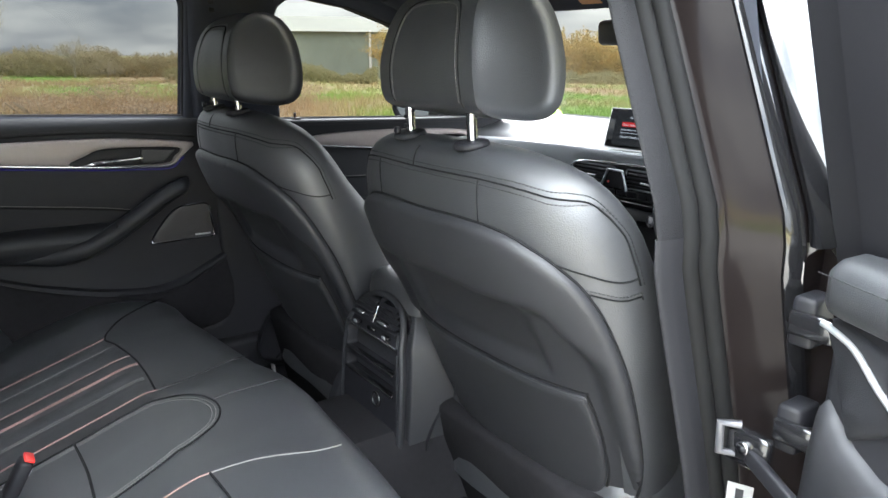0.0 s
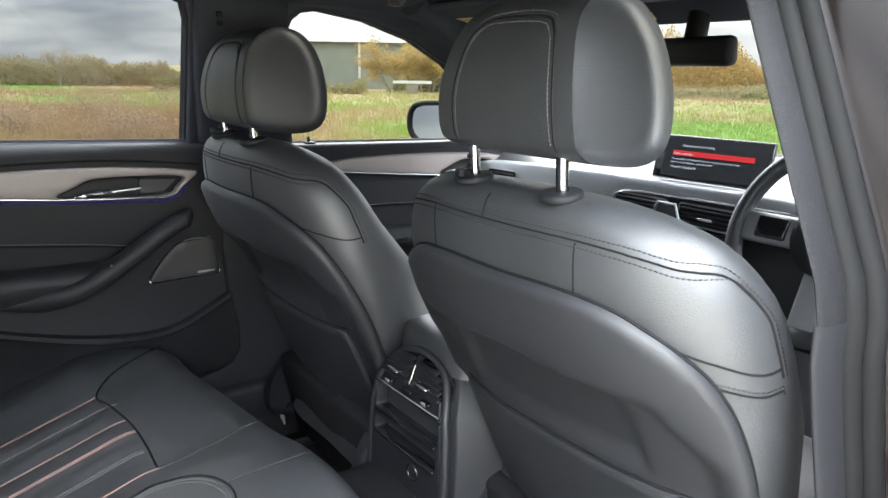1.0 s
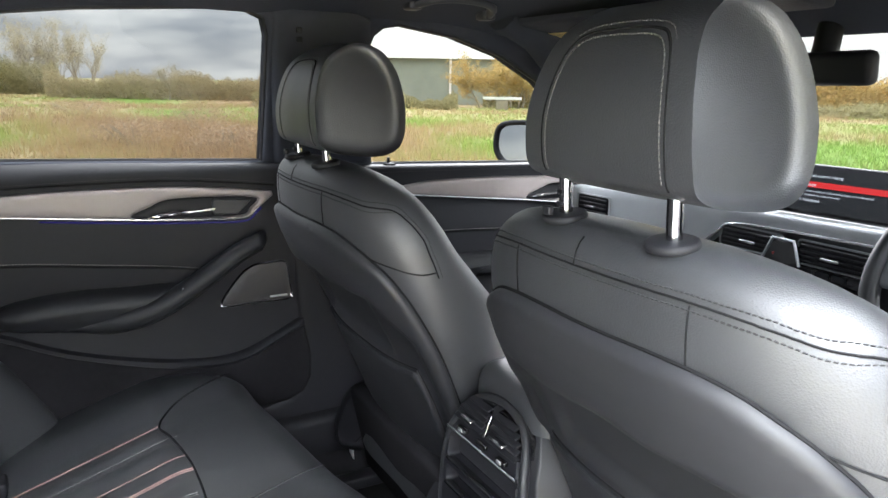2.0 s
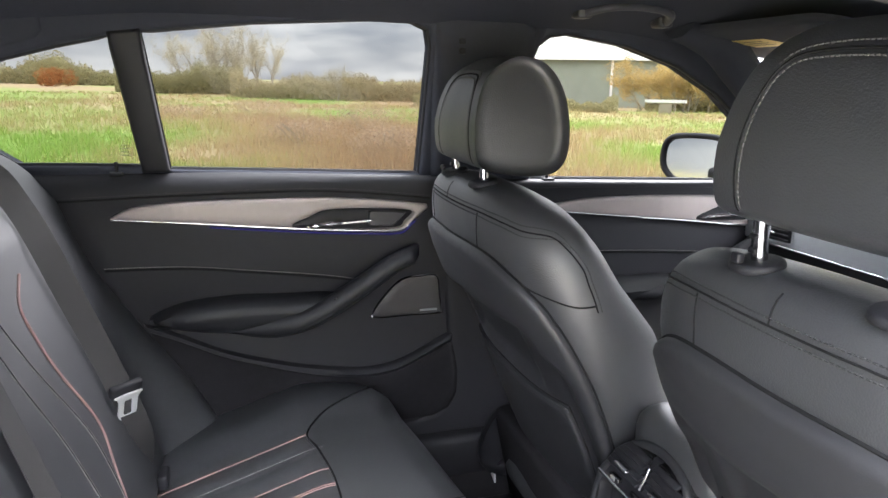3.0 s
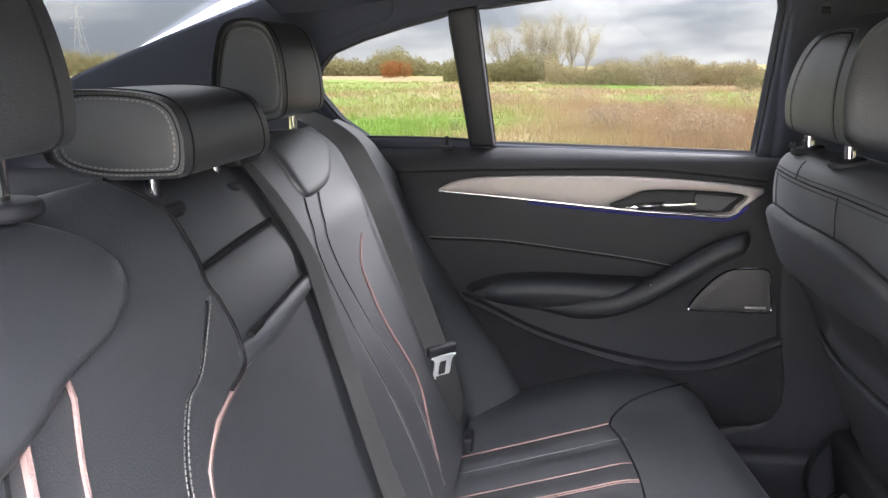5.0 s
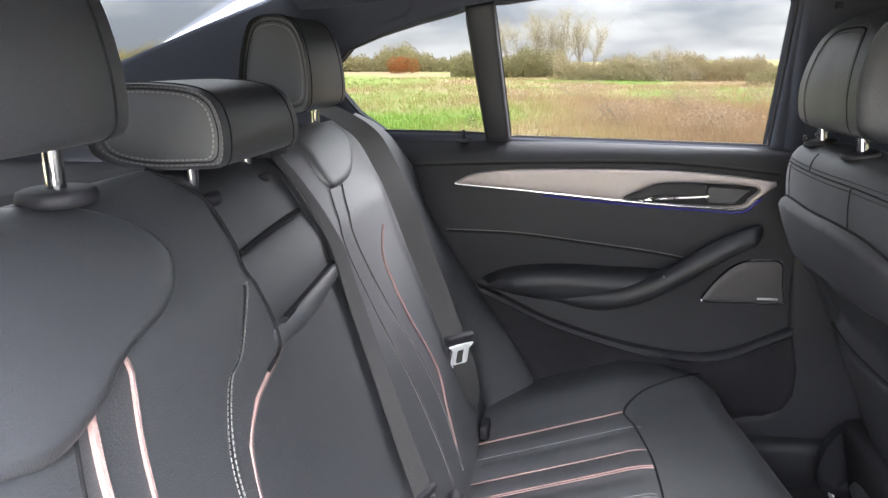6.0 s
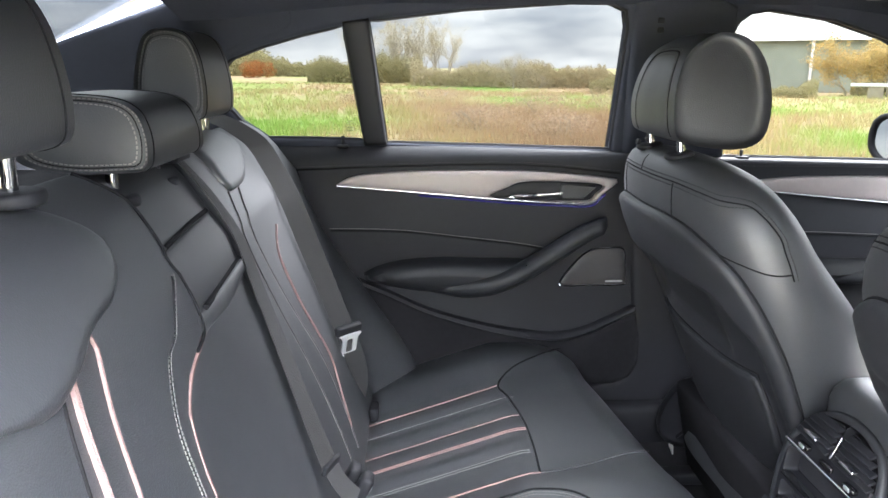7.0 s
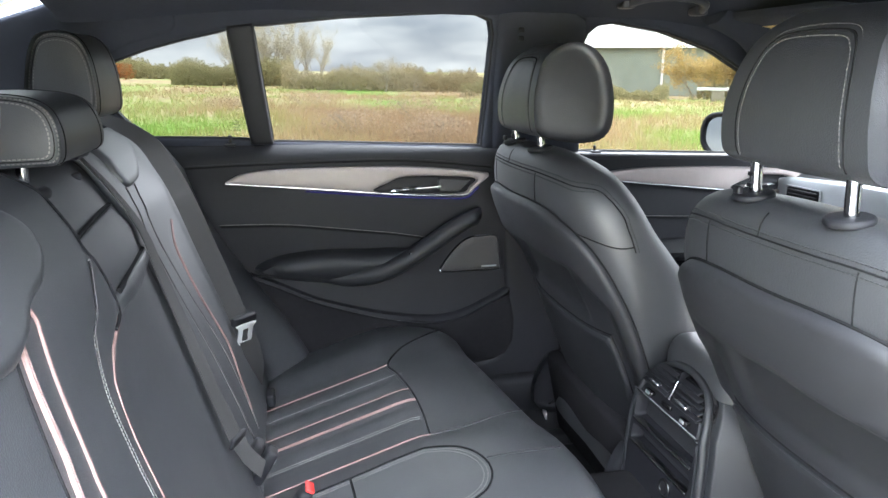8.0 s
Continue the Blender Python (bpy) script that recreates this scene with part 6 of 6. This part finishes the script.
structure("pavement", block((9.0, 14.0, 0.06), Matrix.Translation((3.2, 0.5, 0.005)), 0.01), CONCRETE, "worn pale concrete standing under the car", "pavement")


def grass_field(name, count, r0, r1, az0, az1, height, width, label, seed):
    """Blades in tufts over a sector of the field."""
    rnd = random.Random(seed)
    verts, faces, dry = [], [], []
    for _ in range(count):
        f = rnd.random()
        r = r0 * (r1 / r0) ** f
        a = radians(rnd.uniform(az0, az1))
        x, y = r * math.cos(a), r * math.sin(a)
        d0 = dryness(x, y)
        z = ground_z(x, y) - 0.02
        tall = height * (0.45 + 0.55 * d0) * rnd.uniform(0.5, 1.25) * (1 + 0.5 * noise.noise(Vector((x * 0.5, y * 0.5, 9))))
        for _ in range(6):
            th = rnd.uniform(0, 2 * math.pi)
            off = 0.16 * rnd.random()
            bx, by = x + off * math.cos(th), y + off * math.sin(th)
            h = tall * rnd.uniform(0.5, 1.0)
            lean_by = h * rnd.uniform(0.1, 0.6)
            w = width * rnd.uniform(0.6, 1.3) * (1 + r / 22)
            t2 = rnd.uniform(0, math.pi)
            sx, sy = math.cos(t2) * w, math.sin(t2) * w
            i = len(verts)
            verts += [(bx - sx, by - sy, z), (bx + sx, by + sy, z), (bx + lean_by * 0.4 * math.cos(th) + sx * 0.7, by + lean_by * 0.4 * math.sin(th) + sy * 0.7, z + h * 0.6),
                      (bx + lean_by * 0.4 * math.cos(th) - sx * 0.7, by + lean_by * 0.4 * math.sin(th) - sy * 0.7, z + h * 0.6), (bx + lean_by * math.cos(th), by + lean_by * math.sin(th), z + h)]
            faces += [(i, i + 1, i + 2, i + 3), (i + 3, i + 2, i + 4)]
            dry += [d0] * 5
    ob = mesh_from(name, verts, faces, GRASS, dry)
    return tagged(ob, label, "grass", "", "stuff")


grass_field("field_grass", 34000, 5.0, 70, 98, 232, 0.40, 0.0045, "tall mixed green and dry field grass", 1)


def leaf_cloud(rnd, centre, radii, n, size, verts, faces, hollow=0.35):
    """Small leaf faces through an uneven ball."""
    for _ in range(n):
        while True:
            p = Vector((rnd.uniform(-1, 1), rnd.uniform(-1, 1), rnd.uniform(-1, 1)))
            if hollow < p.length < 1 and noise.noise(p * 2.2 + Vector(centre)) > -0.25:
                break
        c = Vector(centre) + Vector((p.x * radii[0], p.y * radii[1], p.z * radii[2]))
        a = Vector((rnd.gauss(0, 1), rnd.gauss(0, 1), rnd.gauss(0, 1))).normalized()
        b = a.orthogonal().normalized()
        s = size * rnd.uniform(0.5, 1.3)
        i = len(verts)
        verts += [c - a * s, c + b * s * 0.55, c + a * s, c - b * s * 0.55]
        faces.append((i, i + 1, i + 2, i + 3))


SCRUB = plant_material("winter_scrub", [(0.0, (0.3, 0.244, 0.144)), (1.0, (0.413, 0.331, 0.206)), (0.5, (0.338, 0.288, 0.163))], False)
HEDGE_GREEN = plant_material("olive_hedge", [(0.0, (0.237, 0.219, 0.112)), (1.0, (0.362, 0.312, 0.175)), (0.5, (0.294, 0.269, 0.138))], False)
AUTUMN = plant_material("yellow_autumn_leaves", [(0.0, (0.5, 0.33, 0.12)), (1.0, (0.6, 0.43, 0.17)), (0.5, (0.45, 0.36, 0.15))], False)
BRAMBLE = plant_material("dead_bramble", [(0.0, (0.34, 0.25, 0.17)), (1.0, (0.56, 0.43, 0.3)), (0.5, (0.46, 0.35, 0.23))], False)
RUST = plant_material("rust_red_leaves", [(0.0, (0.336, 0.128, 0.04)), (1.0, (0.416, 0.2, 0.072))], False)
PALE_LEAF = plant_material("pale_spring_leaves", [(0.0, (0.42, 0.37, 0.23)), (1.0, (0.54, 0.47, 0.31))], False)
BARK = material("grey_bark", (0.30, 0.26, 0.20), 0.9, grain=0.6, grain_scale=30, vary=0.25, vary_scale=2)


def polar(yaw, r):
    """A place by the angle left of straight ahead, from the middle of the walk."""
    a = radians(90 + yaw)
    return 0.9 + r * math.cos(a), -0.5 + r * math.sin(a)


def bush(yaw, r, width, height, mat, label, seed, n=900, size=0.10, name="bush"):
    rnd = random.Random(seed)
    x, y = polar(yaw, r)
    z = ground_z(x, y)
    verts, faces = [], []
    for k in range(5):
        f = rnd.uniform(-0.5, 0.5)
        leaf_cloud(rnd, (x + f * width, y + rnd.uniform(-0.3, 0.3) * width, z + height * rnd.uniform(0.35, 0.6)), (width * 0.34, width * 0.34, height * 0.5), n // 5, size, verts, faces, 0.1)
    ob = thing(name, (x, y, z), label, "bush")
    crown = mesh_from("leaves", verts, faces, mat)
    crown.parent, crown.matrix_parent_inverse = ob, ob.matrix_basis.inverted()
    stem = join(*[tube([(x + rnd.uniform(-0.2, 0.2), y + rnd.uniform(-0.2, 0.2), z - 0.1), (x + rnd.uniform(-0.4, 0.4) * width, y + rnd.uniform(-0.4, 0.4) * width, z + height * 0.8)], 0.006 + height * 0.004, 5) for _ in range(6)])
    part("stem", stem, BARK, ob)
    return ob


def hedgerow(name, yaw0, yaw1, r, h0, h1, mat, label, seed, n=9000, size=0.22):
    """A far line of bushes: a rough dark heart under a loose cover of leaves and twigs."""
    rnd = random.Random(seed)
    verts, faces = [], []

    def crest(yaw):
        f = (yaw - yaw0) / (yaw1 - yaw0)
        rough = 0.80 + 0.60 * noise.noise(Vector((yaw * 0.28, r, 0))) + 0.22 * noise.noise(Vector((yaw * 1.1, r, 4))) + 0.10 * noise.noise(Vector((yaw * 4.0, r, 8)))
        return (h0 + (h1 - h0) * f) * max(0.25, rough)
    steps = max(8, int(abs(yaw1 - yaw0) * 9))
    for i in range(steps + 1):
        yaw = yaw0 + (yaw1 - yaw0) * i / steps
        h = crest(yaw)
        for k in range(6):
            lean = 0.05 * r * (k / 5) ** 2 * 0.3
            x, y = polar(yaw, r * (1 + 0.012 * noise.noise(Vector((yaw * 2.0, k * 0.9, r)))) + lean)
            verts.append((x, y, ground_z(x, y) - 0.3 + (0.3 + h * 0.86) * k / 5))
    for i in range(steps):
        for k in range(5):
            a = i * 6 + k
            faces.append((a, a + 6, a + 7, a + 1))
    for _ in range(n):
        yaw = rnd.uniform(yaw0, yaw1)
        x, y = polar(yaw, r * rnd.uniform(0.965, 1.02))
        up = rnd.random() ** 0.55
        c = Vector((x, y, ground_z(x, y) + crest(yaw) * up * rnd.uniform(0.85, 1.10)))
        a = Vector((rnd.gauss(0, 1), rnd.gauss(0, 1), rnd.gauss(0, 1.4))).normalized()
        b = a.orthogonal().normalized()
        s = size * rnd.uniform(0.5, 1.3) * (1.15 - 0.4 * up)
        i = len(verts)
        verts += [c - a * s, c + b * s * 0.5, c + a * s, c - b * s * 0.5]
        faces.append((i, i + 1, i + 2, i + 3))
    return tagged(mesh_from(name, verts, faces, mat), label, "hedge", "", "stuff")


def tree(yaw, r, height, spread, label, seed, leaf, leaves=900, leaf_size=0.10, stems=1, depth=4, low=0.40, puff=0.075, bushy=False, name="tree"):
    """Tapered trunk, limbs and twigs, with a thin crown of small leaves."""
    rnd = random.Random(seed)
    x, y = polar(yaw, r)
    z = ground_z(x, y)
    ob = thing(name, (x, y, z), label, "tree")
    tips, bms = [], []

    def grow(p, d, length, rad, level):
        pts, q, e = [p], p, d
        for _ in range(3):
            e = (e + Vector((rnd.gauss(0, 0.13), rnd.gauss(0, 0.13), rnd.gauss(0.05, 0.08)))).normalized()
            q = q + e * (length / 3)
            pts.append(q)
        rings = []
        for i, c in enumerate(pts):
            rr = rad * (1 - 0.5 * i / 3)
            o = e.orthogonal().normalized()
            o2 = e.cross(o)
            rings.append([c + o * (rr * math.cos(t)) + o2 * (rr * math.sin(t)) for t in np.linspace(0, 2 * math.pi, 5 if level else 8, endpoint=False)])
        bms.append((rings, level))
        if level and bushy:
            tips.extend(pts[1:])
        if level >= depth:
            tips.append(pts[-1])
            tips.append(pts[1])
            return
        for _ in range(3 if level else 5):
            k = rnd.choice([1, 2, 3, 3] if level else [1, 1, 2, 3])
            dd = (e + Vector((rnd.gauss(0, 0.55 * spread), rnd.gauss(0, 0.55 * spread), rnd.gauss(0.15, 0.25)))).normalized()
            grow(pts[k], dd, length * rnd.uniform(0.55, 0.8), rad * 0.44, level + 1)

    for s in range(stems):
        side = Vector((math.cos(radians(yaw)), math.sin(radians(yaw)), 0))
        off = s - (stems - 1) / 2
        base = Vector((x, y, z - 0.2)) + side * (off * height * 0.075 + rnd.uniform(-0.3, 0.3)) + Vector((rnd.uniform(-0.5, 0.5), rnd.uniform(-0.5, 0.5), 0))
        grow(base, (side * (0.09 * off + rnd.gauss(0, 0.05)) + Vector((0, rnd.gauss(0, 0.05), 1))).normalized(), height * low * rnd.uniform(0.85, 1.12), height * (0.022 if stems == 1 else 0.011), 0)
    vt, ft, vb, fb = [], [], [], []
    for rings, level in bms:
        v, f = (vt, ft) if level == 0 else (vb, fb)
        i0, k = len(v), len(rings[0])
        for ring in rings:
            v += [tuple(c) for c in ring]
        for a in range(len(rings) - 1):
            for b in range(k):
                c = (b + 1) % k
                f.append((i0 + a * k + b, i0 + a * k + c, i0 + (a + 1) * k + c, i0 + (a + 1) * k + b))
    for nm, v, f in (("trunk", vt, ft), ("limbs", vb, fb)):
        o = mesh_from("trunk" if nm == "trunk" else "branchwork", v, f, BARK)
        o.parent, o.matrix_parent_inverse = ob, ob.matrix_basis.inverted()
    verts, faces = [], []
    for t in tips:
        leaf_cloud(rnd, t, (height * puff,) * 3, max(1, leaves // len(tips)), leaf_size, verts, faces, 0.0)
    o = mesh_from("crown", verts, faces, leaf)
    o.parent, o.matrix_parent_inverse = ob, ob.matrix_basis.inverted()
    return ob


# far side, seen through the rear side windows
hedgerow("hedgerow", 97, 140, 150, 4.6, 6.2, HEDGE_GREEN, "far line of trees and hedge beyond the green field", 11, 24000, 0.26)
hedgerow("hedgerow", 89, 98, 80, 3.5, 3.2, HEDGE_GREEN, "olive hedge of bare bushes across the field", 12, 14000, 0.11)
hedgerow("hedgerow", 68, 90, 62, 1.8, 2.4, SCRUB, "low brown winter hedge across the field", 13, 26000, 0.075)
hedgerow("hedgerow", 60, 76, 48, 1.2, 1.2, HEDGE_GREEN, "rough olive bushes at the field's edge", 14, 14000, 0.07)
hedgerow("woodland", 20, 52, 75, 6.0, 5.2, AUTUMN, "golden autumn woodland beyond the windscreen", 15, 26000, 0.17)
hedgerow("hedgerow", 18, 58, 60, 1.2, 1.2, HEDGE_GREEN, "low olive scrub before the woodland", 16, 14000, 0.08)
tree(91.2, 86, 11.0, 0.55, "tall thin-leaved tree with several stems in the hedge", 21, PALE_LEAF, 17000, 0.06, 7, 4, 0.27, 0.045, True)
tree(88.2, 84, 10.4, 0.50, "tall thin-leaved tree standing beside a taller one", 22, PALE_LEAF, 9000, 0.06, 5, 4, 0.27, 0.045, True)
tree(82.6, 60, 4.0, 1.0, "small bare spreading tree over the low hedge", 23, SCRUB, 1600, 0.04, 1, 4, 0.33, 0.06)
tree(79.7, 60, 2.8, 0.9, "small bare round tree over the low hedge", 24, SCRUB, 1300, 0.04, 1, 4, 0.33, 0.06)
tree(73.6, 46, 2.3, 1.0, "thin young bare tree in the hedge", 25, SCRUB, 260, 0.05, 1, 3)
bush(101.6, 120, 4.5, 2.8, RUST, "rust-red bush at the far field edge", 31, 1600, 0.20)
for k, (yaw, r, w, h) in enumerate(((84.5, 14.0, 1.5, 0.75), (77.5, 12.0, 1.3, 0.7), (71.5, 11.0, 1.4, 0.8), (80.0, 20.0, 2.2, 0.9), (74.5, 26.0, 3.0, 1.2), (66.0, 22.0, 2.0, 0.9), (88.0, 30.0, 2.4, 0.9), (93.5, 27.0, 2.2, 0.7))):
    bush(yaw, r, w, h * 0.75, BRAMBLE, "low tangle of dead brown bramble in the field", 41 + k, 1500, 0.03, "bramble")

# barn beyond the front window
def barn():
    x, y = polar(62.0, 74)
    z = ground_z(x, y)
    m = Matrix.Translation((x, y, z)) @ pose(0, 0, 0, 0, 0, 62)
    b = thing("barn", (x, y, z), "grey-green corrugated metal barn with pale shallow roof", "building")
    sheet = material("weathered_corrugated_sheet", (0.27, 0.30, 0.25), 0.6, vary=0.2, vary_scale=0.5)
    rust = material("pale_roof_sheet", (0.30, 0.29, 0.235), 0.7, vary=0.15, vary_scale=0.4)
    half, deep, eave, ridge = 9.0, 7.0, 4.3, 5.9
    rings = []
    for i in range(145):
        u = -half + 2 * half * i / 144
        d = 0.03 * (i % 2)
        rings.append([m @ Vector((u, -deep - d, -0.5)), m @ Vector((u, -deep - d, eave))])
    part("wall", loft(rings, close=False, cap=False), sheet, b)
    for sgn in (-1, 1):
        bm = bmesh.new()
        bm.faces.new([bm.verts.new(m @ Vector(p)) for p in ((sgn * half, -deep, -0.5), (sgn * half, deep, -0.5), (sgn * half, deep, eave), (sgn * half * 0.78, 0, ridge), (sgn * half, -deep, eave))])
        part("wall", bm, sheet, b)
    roof = bmesh.new()
    for s in (-1, 1):
        roof.faces.new([roof.verts.new(m @ Vector(p)) for p in ((-half - 0.3, s * (deep + 0.4), eave - 0.05), (half + 0.3, s * (deep + 0.4), eave - 0.05), (half * 0.78, 0, ridge), (-half * 0.78, 0, ridge))])
        roof.faces.new([roof.verts.new(m @ Vector(p)) for p in ((s * (half + 0.3), -deep - 0.4, eave - 0.05), (s * (half + 0.3), deep + 0.4, eave - 0.05), (s * half * 0.78, 0, ridge))])
    part("roof", roof, rust, b, "pale sheet roof")
    part("downpipe", block((0.22, 0.2, eave + 0.5), m @ Matrix.Translation((1.6, -deep - 0.2, eave / 2 - 0.2)), 0.03), WHITE_PRINT, b, "white downpipe")
    return b


barn()
tree(55.9, 58, 7.8, 1.0, "yellow-leaved autumn birch before the barn", 26, AUTUMN, 24000, 0.07, 8, 4, 0.23, 0.05, True)
tree(51.6, 60, 7.2, 1.0, "yellow-leaved autumn birch beside the barn", 27, AUTUMN, 22000, 0.07, 8, 4, 0.23, 0.05, True)
bush(56.2, 61, 4.5, 3.6, AUTUMN, "dense yellow-leaved thicket under the birches", 51, 6000, 0.07, "thicket")
bush(52.0, 63, 5.0, 3.6, AUTUMN, "dense yellow-leaved thicket under the birches", 52, 6000, 0.07, "thicket")
van = thing("white_tank", (*polar(56.5, 54), 0.0), "low white tank under the autumn trees", "tank")
vx, vy = polar(56.5, 54)
part("body", block((2.9, 0.5, 0.20), Matrix.Translation((vx, vy, ground_z(vx, vy) + 0.90)) @ pose(0, 0, 0, 0, 0, 56), 0.2), WHITE_PRINT, van)
part("cradle", block((0.9, 0.4, 0.84), Matrix.Translation((vx, vy, ground_z(vx, vy) + 0.39)) @ pose(0, 0, 0, 0, 0, 56), 0.05), BARK, van)
# near side, behind the camera: a line of trees some way off
hedgerow("hedgerow", -150, -40, 60, 4.0, 4.0, HEDGE_GREEN, "hedge on the near side of the field", 17, 6000, 0.4)


def pylon():
    x, y = polar(124.2, 420)
    z = ground_z(x, y)
    p = thing("electricity_pylon", (x, y, z), "faint grey lattice pylon far beyond the field", "pylon")
    steel = material("galvanised_lattice", (0.42, 0.44, 0.46), 0.6, vary=0.1)

    def half(h):
        return 3.4 * max(0.0, 1 - h / 30) ** 1.3 + 0.5
    for sx in (-1, 1):
        for sy in (-1, 1):
            part("leg", tube([(x + sx * half(h), y + sy * half(h), z + h) for h in (0, 8, 16, 24, 34)], 0.13, 5), steel, p)
    for h in (4, 10, 16, 21, 26, 30):
        w, w2 = half(h), half(h + 4)
        for a, b in (((-w, -w), (w2, -w2)), ((w, -w), (w2, w2)), ((w, w), (-w2, w2)), ((-w, w), (-w2, -w2))):
            part("brace", tube([(x + a[0], y + a[1], z + h), (x + b[0], y + b[1], z + h + 4)], 0.08, 4), steel, p)
    for h, w in ((22, 5.0), (27, 4.2), (32, 3.4)):
        part("cross_arm", tube([(x, y - w, z + h), (x, y, z + h + 0.8), (x, y + w, z + h)], 0.14, 5), steel, p)
    return p


pylon()
